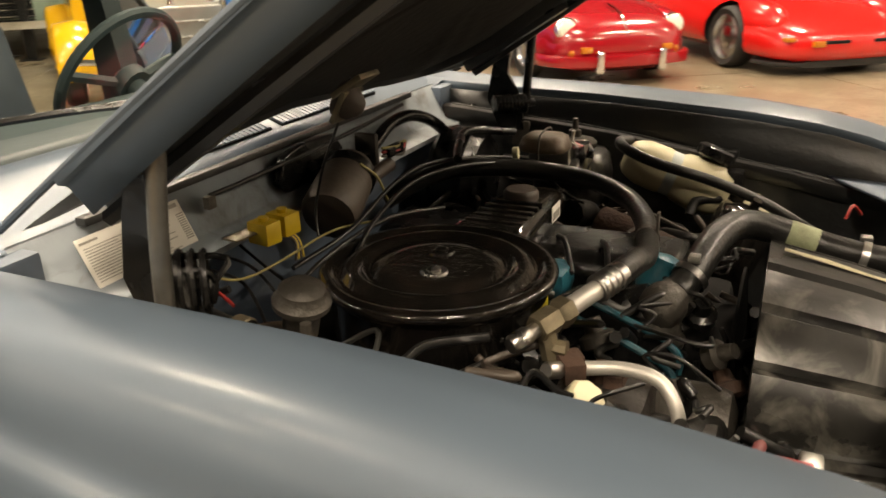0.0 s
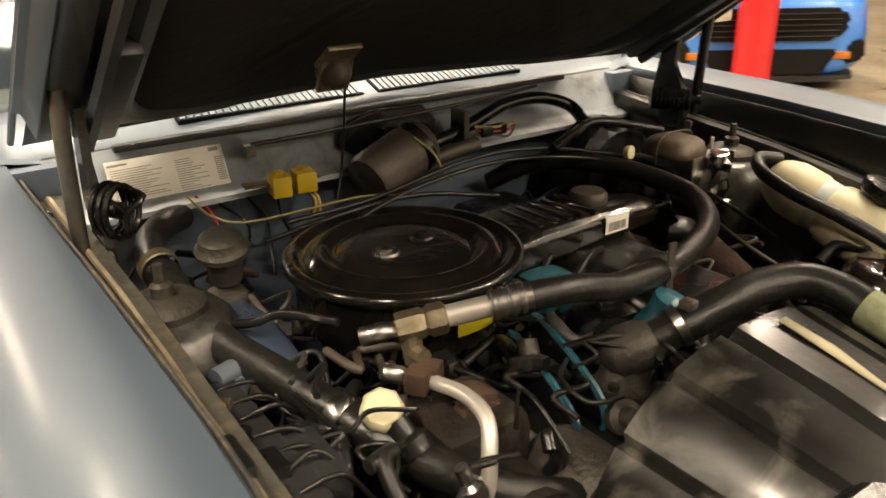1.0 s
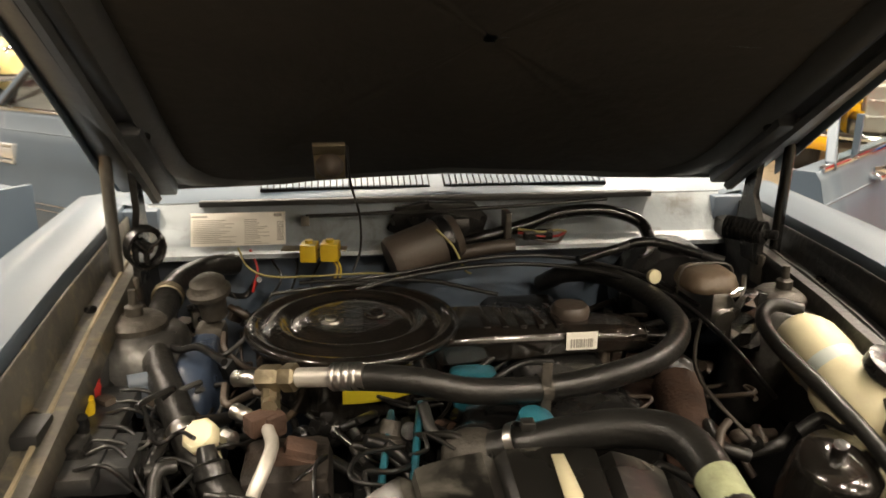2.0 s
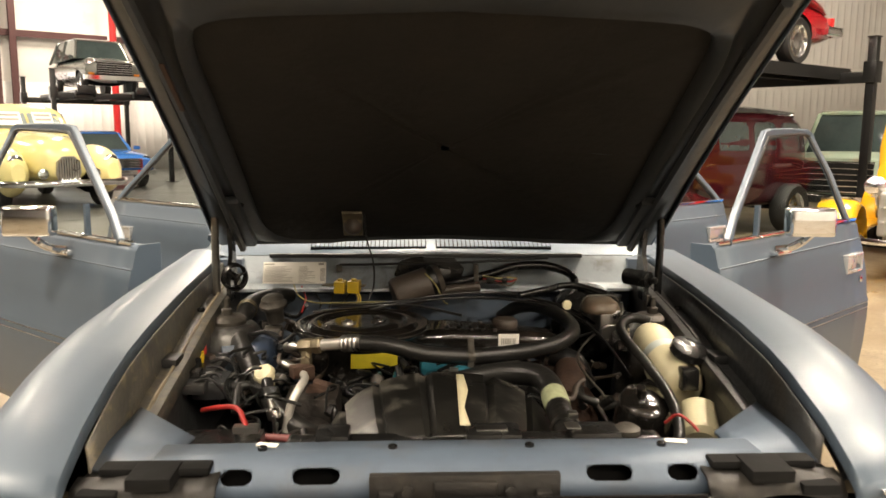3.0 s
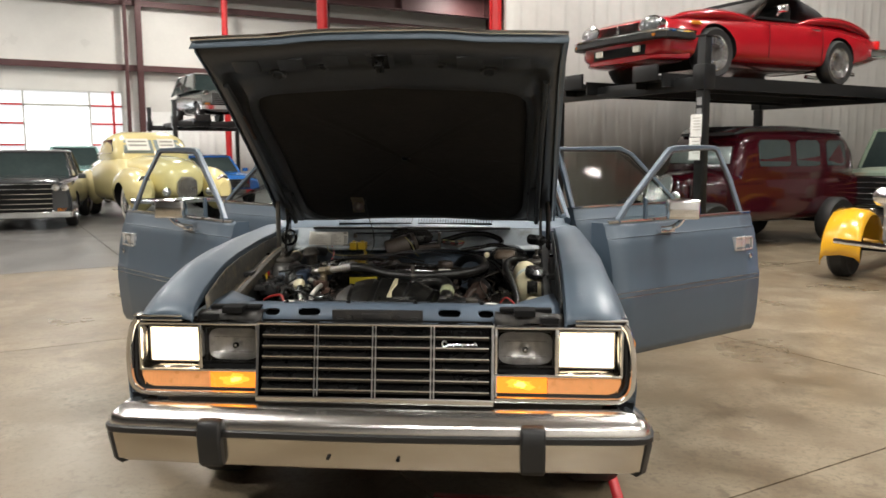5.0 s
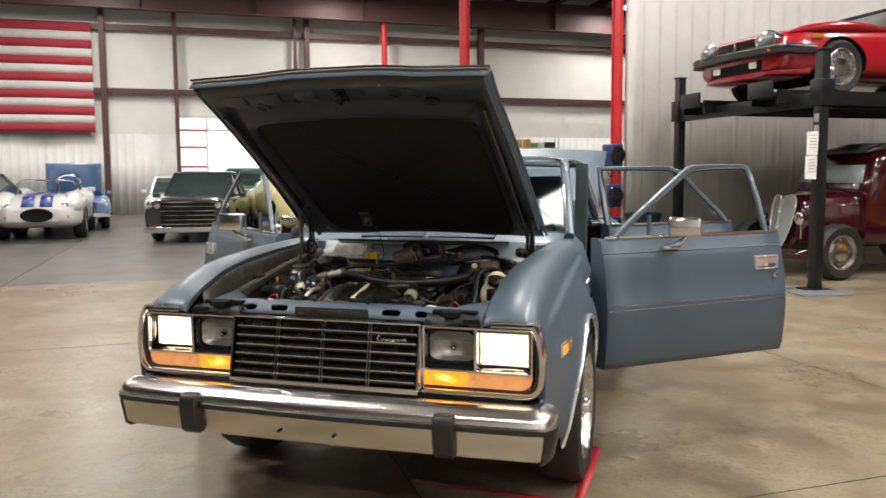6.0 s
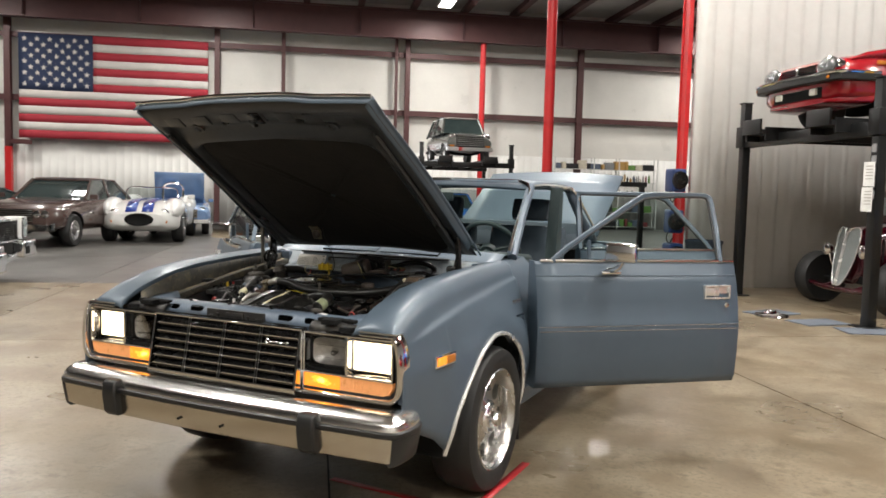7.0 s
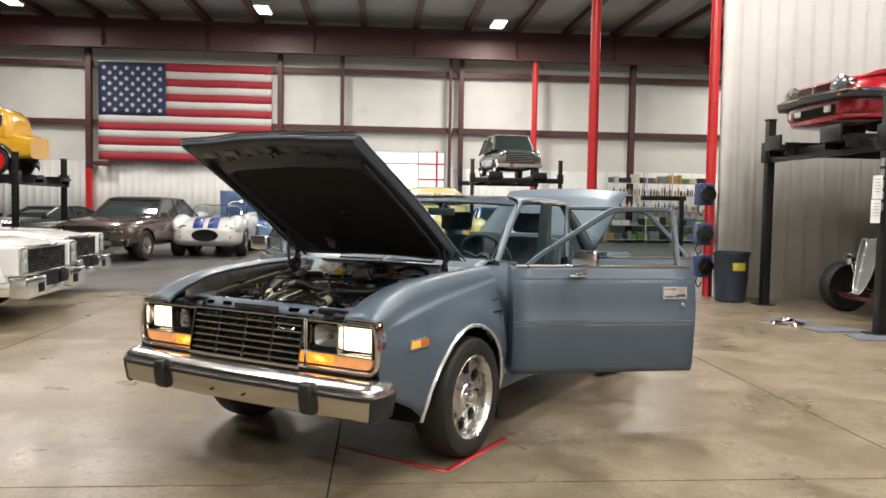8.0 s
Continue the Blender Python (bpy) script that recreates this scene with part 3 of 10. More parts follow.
def fender(s, name):
    bm = B()
    rows = []
    ys = sorted(set([0.004, 0.02, 0.05, 0.09, 0.14, 0.2, 0.28, 0.36] + [HUB_Y - 0.045 + 0.45 * math.sin(radians(a)) for a in range(-90, 91, 9)] + [1.29]))
    for y in ys:
        zt, xi = interp(y, ZTOP), interp(y, INX)
        zc = zt - 0.055
        if y < 0.01:
            zt = 0.858
        xs = side_x(y, zc)
        top = [(xi, zt - 0.02), (xi + 0.008, zt - 0.004), (xi + 0.03, zt), (xi + (xs - xi) * 0.45, zt + 0.008), (xi + (xs - xi) * 0.72, zt + 0.004), (xi + (xs - xi) * 0.9, zt - 0.014), (xs, zc)]
        zb = arch_z(y)
        side = []
        zk = crease_z(y)
        zs = [zc + (zk + 0.016 - zc) * k / 3 for k in (1, 2, 3)] + [zk + 0.008, zk + 0.003, zk - 0.003, zk - 0.009, zk - 0.018]
        z9 = max(zk - 0.018, zb)
        zs = [max(z, zb) for z in zs] + [z9 + (zb - z9) * k / 9 for k in range(1, 10)]
        for z in zs:
            side.append((side_x(y, z), z))
        rows.append([(s * x, y, z) for x, z in top + side])
    grid(bm, rows)
    # front return of the fender beside the lamp
    ob = part(name, bm, PAINT, sedan, smooth=50)
    solid(ob, 0.004, -1 if s > 0 else -1)
    return ob


for s in (1, -1):
    f = fender(s, "fender")
    # bright wheel-arch moulding
    bm = B()
    pts = []
    for a in range(-90, 91, 6):
        y = HUB_Y - 0.045 + 0.45 * math.sin(radians(a))
        z = arch_z(y)
        pts.append((s * (side_x(y, z) + 0.004), y, z))
    pts = [(s * (side_x(0.376, 0.31) + 0.003), 0.3755, 0.31)] + pts
    tube(bm, pts, 0.011, 6, 2)
    part("arch_moulding", bm, SATIN, f, "bright metal wheel-arch moulding")
    # amber side marker in bright frame
    bm = B()
    mx = side_x(0.31, 0.725)
    mm = Matrix.Translation((s * mx, 0.31, 0.728)) @ Matrix.Rotation(radians(-4 * s), 4, "Z")
    box(bm, -0.008, 0.008, -0.085, 0.085, -0.026, 0.026, 0.005, mm)
    mk = part("side_marker", bm, CHROME, f, "bright frame of the amber side marker")
    bm = B()
    box(bm, -0.004, 0.012, 0.0, 0.073, -0.017, 0.017, 0.003, mm)
    part("lens", bm, AMBER, mk, "amber side marker lens")
    bm = B()
    box(bm, -0.004, 0.012, -0.073, 0.0, -0.017, 0.017, 0.003, mm)
    part("lit_lens", bm, SIDE_ON, mk, "lit amber half of the marker")
    # script badge, plain wavy bar
    bm = B()
    tube(bm, [(s * (side_x(1.2, 0.86) + 0.006), 1.15 + 0.012 * k, 0.862 + 0.011 * math.sin(k * 2.2)) for k in range(10)], 0.0035, 5, 3)
    box(bm, s * side_x(1.2, 0.80) - 0.004, s * side_x(1.2, 0.80) + 0.008, 1.15, 1.27, 0.786, 0.797)
    box(bm, s * side_x(1.2, 0.80) - 0.004, s * side_x(1.2, 0.80) + 0.008, 1.15, 1.27, 0.765, 0.772)
    part("badge", bm, CHROME, f)
    # black inner wheel house and mud flap
    bm = B()
    rows = []
    for a in range(-92, 93, 8):
        y = HUB_Y - 0.045 + 0.46 * math.sin(radians(a))
        z = 0.31 + 0.45 * math.cos(radians(a))
        rows.append([(s * 0.5, y, z), (s * 0.835, y, z + 0.004)])
    grid(bm, rows)
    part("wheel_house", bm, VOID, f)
    bm = B()
    box(bm, s * 0.83 - 0.08, s * 0.83 + 0.08 * 0.3, 1.255, 1.268, 0.13, 0.60, 0.004)
    part("mud_flap", bm, TRIM_BLACK, f, "black rubber mud flap")
    # filler that closes the fender nose beside the headlamps
    bm = B()
    rows = []
    for z in np.linspace(0.60, 0.86, 7):
        rows.append([(s * 0.80, 0.03, z), (s * side_x(0.02, z), 0.02, z)])
    grid(bm, rows)
    part("fender_nose", bm, PAINT, f)
    # valance below the lamps
    bm = B()
    rows = []
    for z, yy in ((0.625, 0.03), (0.58, 0.06), (0.5, 0.09), (0.40, 0.1)):
        rows.append([(s * x, yy + (0.0 if x < 0.7 else (x - 0.7) * 0.6), z) for x in (0.0, 0.3, 0.6, 0.70, 0.74)])
    grid(bm, rows)
    part("valance", bm, TRIM_BLACK, sedan)

# ---- wheels ----


def road_wheel(parent, m, r=0.342, w=0.215, rim=0.228, holes=8, rim_mat=None, white=False, name="wheel", spokes=True):
    """Axis along local x, outer face at +x."""
    rim_mat = rim_mat or ALLOY
    h = w / 2
    bm = B()
    prof = [(rim - 0.01, -h * 0.7), (rim + 0.012, -h * 0.92), (r * 0.86, -h), (r * 0.955, -h * 0.9), (r * 0.995, -h * 0.62), (r, -h * 0.3), (r, h * 0.3), (r * 0.995, h * 0.62), (r * 0.955, h * 0.9), (r * 0.86, h), (rim + 0.012, h * 0.92), (rim - 0.01, h * 0.7)]
    lathe(bm, prof, (0, 0, 0), (1, 0, 0), 48, False, False)
    wh = new(name)
    wh.parent = parent
    wh.matrix_local = m
    part("tyre", bm, TYRE, wh)
    bm = B()
    lathe(bm, [(rim - 0.012, -h * 0.7), (rim - 0.02, h * 0.1), (rim - 0.014, h * 0.6), (rim - 0.008, h * 0.82), (rim + 0.006, h * 0.95), (rim + 0.012, h * 0.9)], (0, 0, 0), (1, 0, 0), 40, False, False)
    # dished disc with round windows
    ro, ri = rim - 0.02, rim * 0.34
    for i in range(holes):
        a0, a1 = 2 * math.pi * i / holes, 2 * math.pi * (i + 1) / holes
        am = (a0 + a1) / 2
        rm = (ro * 0.62 + ri * 0.38)
        hr = min((ro - ri) * 0.31, rm * math.pi / holes * 0.68)
        bound = [(ro, a0 + (a1 - a0) * k / 6) for k in range(7)] + [(ro + (ri - ro) * k / 3, a1) for k in (1, 2)] + [(ri, a1 + (a0 - a1) * k / 6) for k in range(7)] + [(ri + (ro - ri) * k / 3, a0) for k in (1, 2)]
        nb = len(bound)

        def disc(rr, a, dx=0.0):
            return (h * 0.25 + 0.05 * (1 - (rr - ri) / (ro - ri)) ** 1.5 * h * 6 + dx, rr * math.cos(a), rr * math.sin(a))
        ov = [bm.verts.new(disc(*b)) for b in bound]
        cy, cz = rm * math.cos(am), rm * math.sin(am)
        hv, hv2 = [], []
        for rr, a in bound:
            y, z = rr * math.cos(a) - cy, rr * math.sin(a) - cz
            q = hr / max(1e-5, math.hypot(y, z))
            x = disc(rm, am)[0]
            hv.append(bm.verts.new((x, cy + y * q, cz + z * q)))
            hv2.append(bm.verts.new((x - 0.03, cy + y * q * 0.95, cz + z * q * 0.95)))
        ring_faces(bm, ov, hv)
        ring_faces(bm, hv, hv2)
    bmesh.ops.remove_doubles(bm, verts=bm.verts[:], dist=1e-4)
    part("rim", bm, rim_mat, wh, "slotted polished alloy rim")
    bm = B()
    x0 = h * 0.25 + 0.05 * h * 6
    lathe(bm, [(ri + 0.004, x0 - 0.012), (ri, x0 + 0.006), (ri * 0.9, x0 + 0.012), (ri * 0.5, x0 + 0.014), (ri * 0.48, x0 + 0.04), (ri * 0.4, x0 + 0.05), (0.004, x0 + 0.053)], (0, 0, 0), (1, 0, 0), 24, False, True)
    for i in range(5):
        a = 2 * math.pi * i / 5
        cyl(bm, (x0, ri * 0.74 * math.cos(a), ri * 0.74 * math.sin(a)), (x0 + 0.03, ri * 0.74 * math.cos(a), ri * 0.74 * math.sin(a)), 0.011, 0.009, 6)
    part("hub_cap", bm, CHROME, wh)
    # near-black disc behind the rim puts the shade of its holes into colour
    bm = B()
    lathe(bm, [(rim - 0.03, -0.02), (0.02, -0.02)], (0, 0, 0), (1, 0, 0), 24, False, True)
    part("brake_disc", bm, VOID, wh)
    return wh


for s in (1, -1):
    for y in (HUB_Y, 3.62):
        road_wheel(sedan, Matrix.Translation((s * 0.782, y, TYRE_R)) @ Matrix.Rotation(0 if s > 0 else math.pi, 4, "Z") @ Matrix.Rotation(0.25, 4, "X"), name="wheel")

# ---- nose: grille, lamps, bumper ----
GX, GZ0, GZ1 = 0.376, 0.622, 0.845


def gy(z):
    return -0.045 + (z - GZ0) / (GZ1 - GZ0) * 0.045


grille = new("grille")
grille.parent = sedan
bm = B()
box(bm, -GX, GX, 0.03, 0.035, GZ0 - 0.01, GZ1 + 0.01)
part("backing", bm, VOID, grille)
for i in range(6):
    z = GZ1 - 0.034 * (i + 1)
    bm = B()
    prism(bm, [(gy(z) + 0.003, z - 0.010), (gy(z) + 0.003, z + 0.002), (gy(z) + 0.03, z + 0.016), (gy(z) + 0.03, z + 0.004)], "x", -GX + 0.008, GX - 0.008)
    part("slat", bm, BLACK_SATIN, grille)
    bm = B()
    box(bm, -GX + 0.008, GX - 0.008, gy(z) - 0.002, gy(z) + 0.0045, z - 0.002, z + 0.003, 0.001)
    part("bright_slat", bm, CHROME, grille)
for x in (-0.188, 0.0, 0.188):
    bm = B()
    for dx in (-0.007, 0.003):
        prism(bm, [(gy(GZ0) - 0.006, GZ0), (gy(GZ1) - 0.006, GZ1), (gy(GZ1) + 0.02, GZ1), (gy(GZ0) + 0.02, GZ0)], "x", x + dx, x + dx + 0.0045)
    part("divider", bm, CHROME, grille)
bm = B()
box(bm, -GX - 0.008, GX + 0.008, -0.012, 0.02, GZ1, GZ1 + 0.008, 0.002)
box(bm, -GX - 0.008, GX + 0.008, -0.055, -0.01, GZ0 - 0.022, GZ0, 0.004)
for s in (1, -1):
    prism(bm, [(gy(GZ0) - 0.008, GZ0 - 0.01), (gy(GZ1) - 0.008, GZ1 + 0.008), (gy(GZ1) + 0.03, GZ1 + 0.008), (gy(GZ0) + 0.03, GZ0 - 0.01)], "x", s * (GX + 0.004) - 0.004, s * (GX + 0.004) + 0.004)
part("surround", bm, CHROME, grille)
# script badge drawn as a plain flowing line
bm = B()
tube(bm, [(0.232, gy(0.79) - 0.008, 0.797), (0.226, gy(0.79) - 0.008, 0.803), (0.219, gy(0.79) - 0.008, 0.793), (0.226, gy(0.79) - 0.008, 0.782)] + [(0.236 + 0.0058 * k, gy(0.79) - 0.008, 0.787 + 0.0055 * (k % 2) * (1.9 if k == 15 else 1)) for k in range(17)], 0.0022, 5, 4)
part("badge", bm, CHROME, grille)



def rect_frame(bm, x0, x1, z0, z1, y0, y1, t):
    xa, xb = min(x0, x1), max(x0, x1)
    box(bm, xa, xb, y0, y1, z1 - t, z1, 0.0015)
    box(bm, xa, xb, y0, y1, z0, z0 + t, 0.0015)
    box(bm, xa, xa + t, y0, y1, z0 + t, z1 - t, 0.0015)
    box(bm, xb - t, xb, y0, y1, z0 + t, z1 - t, 0.0015)


def band(bm, path, w, y0, y1, s):
    """Rounded bright strip that follows a path across the nose."""
    P = smooth_path([(x, 0, z) for x, z in path], 5)
    rings = []
    for i, p in enumerate(P):
        t = (P[min(i + 1, len(P) - 1)] - P[max(i - 1, 0)]).normalized()
        n_ = Vector((-t.z, 0, t.x)) * (w / 2)
        rings.append([(s * (p.x + n_.x * a), y, p.z + n_.z * a) for a, y in ((-1, y1), (-1, y0 + 0.006), (-0.6, y0 + 0.001), (0, y0), (0.6, y0 + 0.001), (1, y0 + 0.006), (1, y1))])
    loft(bm, rings)


REFLECT = mat("lamp_reflector", (0.6, 0.59, 0.57), 0.34, 0.7, 0.3, 30.0, 0.9, 55)
# the pale half of the turn lens is given some emission too
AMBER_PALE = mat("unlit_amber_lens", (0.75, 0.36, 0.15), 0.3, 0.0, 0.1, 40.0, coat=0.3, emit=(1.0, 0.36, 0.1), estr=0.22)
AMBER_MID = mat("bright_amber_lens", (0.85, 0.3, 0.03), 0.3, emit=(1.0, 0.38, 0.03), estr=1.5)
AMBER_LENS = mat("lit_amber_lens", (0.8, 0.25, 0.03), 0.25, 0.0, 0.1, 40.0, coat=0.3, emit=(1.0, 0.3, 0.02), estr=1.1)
for s in (1, -1):
    lamp = new("lamp_cluster")
    lamp.parent = sedan
    bm = B()
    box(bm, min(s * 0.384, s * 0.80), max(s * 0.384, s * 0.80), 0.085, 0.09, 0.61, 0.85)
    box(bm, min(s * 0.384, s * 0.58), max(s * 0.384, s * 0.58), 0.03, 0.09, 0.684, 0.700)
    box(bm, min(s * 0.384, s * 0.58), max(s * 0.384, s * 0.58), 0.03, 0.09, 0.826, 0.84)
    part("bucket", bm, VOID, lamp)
    # wide bright band round the outer corner
    bm = B()
    band(bm, [(0.788, 0.858), (0.806, 0.828), (0.819, 0.76), (0.821, 0.68), (0.812, 0.638), (0.79, 0.616), (0.755, 0.609), (0.6, 0.608), (0.385, 0.608)], 0.02, -0.014, 0.06, s)
    part("corner_band", bm, CHROME, lamp, "bright band wrapped round the lamps")
    # black strip stands in for the dark gap between band and bezel
    bm = B()
    band(bm, [(0.79, 0.846), (0.796, 0.8), (0.803, 0.73), (0.803, 0.67), (0.795, 0.645), (0.777, 0.628), (0.75, 0.622), (0.6, 0.621), (0.39, 0.621)], 0.014, 0.004, 0.07, s)
    part("band_gap", bm, TRIM_BLACK, lamp)
    bm = B()
    rect_frame(bm, s * 0.386, s * 0.79, 0.683, 0.846, 0.0, 0.05, 0.008)
    box(bm, s * 0.583 - 0.006, s * 0.583 + 0.006, 0.005, 0.07, 0.69, 0.838, 0.0015)
    box(bm, s * 0.388 - 0.005, s * 0.388 + 0.005, -0.004, 0.05, 0.612, 0.69, 0.0015)
    part("bezel", bm, CHROME, lamp, "bright chrome lamp bezel")
    # shining recess round the lit lamp
    bm = B()
    for (za, zb) in ((0.691, 0.705), (0.838, 0.828)):
        grid(bm, [[(s * x, 0.012, za) for x in (0.59, 0.69, 0.784)], [(s * x, 0.07, zb) for x in (0.59, 0.69, 0.77)]])
    grid(bm, [[(s * 0.784, 0.012, z) for z in (0.691, 0.838)], [(s * 0.77, 0.07, z) for z in (0.705, 0.828)]])
    solid(part("recess", bm, BRUSHED, lamp, "bright metal lamp recess"), 0.002)
    # nose strips at the fender's tip
    bm = B()
    box(bm, min(s * 0.64, s * 0.80), max(s * 0.64, s * 0.80), 0.0, 0.06, 0.850, 0.857, 0.002)
    box(bm, min(s * 0.64, s * 0.805), max(s * 0.64, s * 0.805), 0.002, 0.06, 0.864, 0.870, 0.002)
    part("fender_cap", bm, CHROME, lamp)
    bm = B()
    box(bm, min(s * 0.64, s * 0.80), max(s * 0.64, s * 0.80), 0.006, 0.06, 0.857, 0.864)
    part("cap_seal", bm, TRIM_BLACK, lamp)
    # lit outer lamp, dark inner lamp
    for (x0, x1, lit) in ((0.594, 0.766, True), (0.396, 0.572, False)):
        xa, xb = min(s * x0, s * x1), max(s * x0, s * x1)
        bm = B()
        rect_frame(bm, xa - 0.005, xb + 0.005, 0.703, 0.826, 0.04, 0.056, 0.006)
        part("lamp_ring", bm, CHROME if lit else BLACK_SATIN, lamp)
        bm = B()
        box(bm, xa, xb, 0.046, 0.054, 0.709, 0.820, 0.004, seg=3)
        part("headlamp" if lit else "high_beam_lamp", bm, LAMP_ON if lit else GLASS_LAMP, lamp, "lit rectangular headlamp" if lit else "unlit clear rectangular lamp glass")
        if not lit:
            bm = B()
            xm, zm = (xa + xb) / 2, 0.764
            rows = []
            for f in (0.08, 0.3, 0.55, 0.8, 1.0):
                rows.append([(xm + math.copysign(abs(math.cos(a)) ** 0.5, math.cos(a)) * (xb - xa) / 2 * f, 0.084 - 0.03 * f * f, zm + math.copysign(abs(math.sin(a)) ** 0.5, math.sin(a)) * 0.055 * f) for a in np.linspace(0, 2 * math.pi, 25)])
            grid(bm, rows)
            part("reflector", bm, REFLECT, lamp, "silvered lamp reflector")
            bm = B()
            lathe(bm, [(0.02, 0), (0.022, 0.006), (0.014, 0.018), (0.008, 0.026), (0.002, 0.028)], (xm, 0.082, zm - 0.008), (0, -1, 0), 10)
            part("bulb", bm, CHROME, lamp)
            bm = B()
            for zz in (0.738, 0.788):
                box(bm, xa + 0.02, xb - 0.02, 0.0445, 0.047, zz, zz + 0.003)
            part("lens_flute", bm, GLASS_LAMP, lamp)
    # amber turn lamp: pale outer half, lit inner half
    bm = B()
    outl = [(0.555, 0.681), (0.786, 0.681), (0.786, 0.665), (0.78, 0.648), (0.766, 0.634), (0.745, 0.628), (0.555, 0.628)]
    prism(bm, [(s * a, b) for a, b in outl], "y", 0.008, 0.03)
    tl = part("turn_lamp", bm, AMBER_PALE, lamp, "pale half of the turn lens, given a faint glow")
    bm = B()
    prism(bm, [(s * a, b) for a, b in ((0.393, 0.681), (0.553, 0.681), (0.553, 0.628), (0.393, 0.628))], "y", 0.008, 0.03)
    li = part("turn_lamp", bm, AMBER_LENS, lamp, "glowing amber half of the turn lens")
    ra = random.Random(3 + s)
    # two emissive plates imitate the glow that fades outwards from the bulb
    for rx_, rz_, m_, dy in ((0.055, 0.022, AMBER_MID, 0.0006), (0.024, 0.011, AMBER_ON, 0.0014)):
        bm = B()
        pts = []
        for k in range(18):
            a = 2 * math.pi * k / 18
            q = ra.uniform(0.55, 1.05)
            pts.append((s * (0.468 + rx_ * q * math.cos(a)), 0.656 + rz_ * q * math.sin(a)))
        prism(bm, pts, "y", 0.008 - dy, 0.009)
        part("lens_facet", bm, m_, li, "emissive plate that puts the bulb's glow into the lens", smooth=0)
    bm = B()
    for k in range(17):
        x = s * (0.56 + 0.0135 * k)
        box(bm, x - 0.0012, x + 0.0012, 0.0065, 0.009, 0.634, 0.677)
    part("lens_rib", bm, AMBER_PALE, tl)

# bumper: bright top bar, rubber strip, lower bar, guards
BXR = [(0.2, -0.134), (0.5, -0.124), (0.8, -0.108), (0.845, -0.098), (0.864, -0.078), (0.873, -0.03), (0.874, 0.03), (0.862, 0.085)]
BX = [(-x, y) for x, y in reversed(BXR)] + [(0.0, -0.137)] + BXR
bumper = new("bumper")
bumper.parent = sedan


def sweep_bumper(name, prof, material, a=0, b=None, label=""):
    bm = B()
    pts = BX[a:b]
    rings = []
    for i, (x, y) in enumerate(pts):
        p, q = pts[max(i - 1, 0)], pts[min(i + 1, len(pts) - 1)]
        t = Vector((q[0] - p[0], q[1] - p[1])).normalized()
        n_ = Vector((t.y, -t.x))
        rings.append([(x + n_.x * o, y + n_.y * o, z) for o, z in prof])
    loft(bm, rings)
    return part(name, bm, material, bumper, label)


sweep_bumper("top_bar", [(-0.1, 0.588), (-0.07, 0.592), (-0.045, 0.588), (-0.012, 0.566), (0.0, 0.552), (0.002, 0.532), (-0.1, 0.532)], BUMPER_TOP, label="polished aluminium upper bumper face")
sweep_bumper("rubber_strip", [(-0.05, 0.532), (0.006, 0.532), (0.012, 0.527), (0.012, 0.512), (0.006, 0.507), (-0.05, 0.507)], TRIM_BLACK, label="black rubber bumper strip")
sweep_bumper("lower_bar", [(-0.06, 0.507), (-0.001, 0.507), (0.0, 0.5), (-0.012, 0.415), (-0.02, 0.408), (-0.06, 0.41)], BRUSHED, 4, 13, "flat silvery lower bumper face")
for a, b in ((0, 5), (12, 17)):
    sweep_bumper("end_cap", [(-0.06, 0.507), (0.008, 0.507), (0.008, 0.495), (-0.008, 0.41), (-0.026, 0.395), (-0.06, 0.4)], TRIM_BLACK, a, b, "black rubber bumper end cap")
for s in (1, -1):
    bm = B()
    prism(bm, [(-0.06, 0.565), (-0.145, 0.565), (-0.158, 0.55), (-0.16, 0.5), (-0.148, 0.425), (-0.13, 0.41), (-0.06, 0.41)], "x", s * 0.505 - 0.038, s * 0.505 + 0.038)
    ob = part("guard", bm, TRIM_BLACK, bumper, "black rubber bumper guard")
    bevelled(ob, 0.008)
for x in (-0.13, 0.09):
    bm = B()
    cyl(bm, (x, -0.14, 0.452), (x, -0.1, 0.452), 0.006, seg=8)
    part("bolt", bm, VOID, bumper)

# ---- upper nose: radiator support and side trays ----
TRAY = mat("tray_black", (0.015, 0.014, 0.013), 0.5, 0.0, 0.4, 12.0, 0.4, 80, stain=0.6, stain_col=(0.055, 0.047, 0.036), stain_scale=14.0)
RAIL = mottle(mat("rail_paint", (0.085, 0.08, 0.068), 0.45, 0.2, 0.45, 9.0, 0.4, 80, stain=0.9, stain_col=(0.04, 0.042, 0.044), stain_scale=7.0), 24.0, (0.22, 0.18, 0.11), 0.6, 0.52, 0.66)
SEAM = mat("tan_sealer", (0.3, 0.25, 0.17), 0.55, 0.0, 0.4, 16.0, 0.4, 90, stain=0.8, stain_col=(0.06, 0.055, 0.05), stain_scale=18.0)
bm = B()
prof = [(0.07, 0.825), (0.08, 0.852), (0.095, 0.872), (0.125, 0.879), (0.185, 0.876)]
holes = [(-0.36, 0.05), (-0.235, 0.075), (0.235, 0.075), (0.355, 0.05)]
xs = [-0.5]
for c, w in holes:
    xs += [c - w / 2, c + w / 2]
xs = sorted(xs + [-0.135, 0.135, 0.5])
vs = [[bm.verts.new((x, y, z + 0.006 * math.cos(x * 2))) for x in xs] for y, z in prof]
for j in range(len(prof) - 1):
    for i in range(len(xs) - 1):
        xm = (xs[i] + xs[i + 1]) / 2
        if j == 1 and any(abs(xm - c) < w / 2 for c, w in holes):
            continue
        bm.faces.new((vs[j][i], vs[j][i + 1], vs[j + 1][i + 1], vs[j + 1][i]))
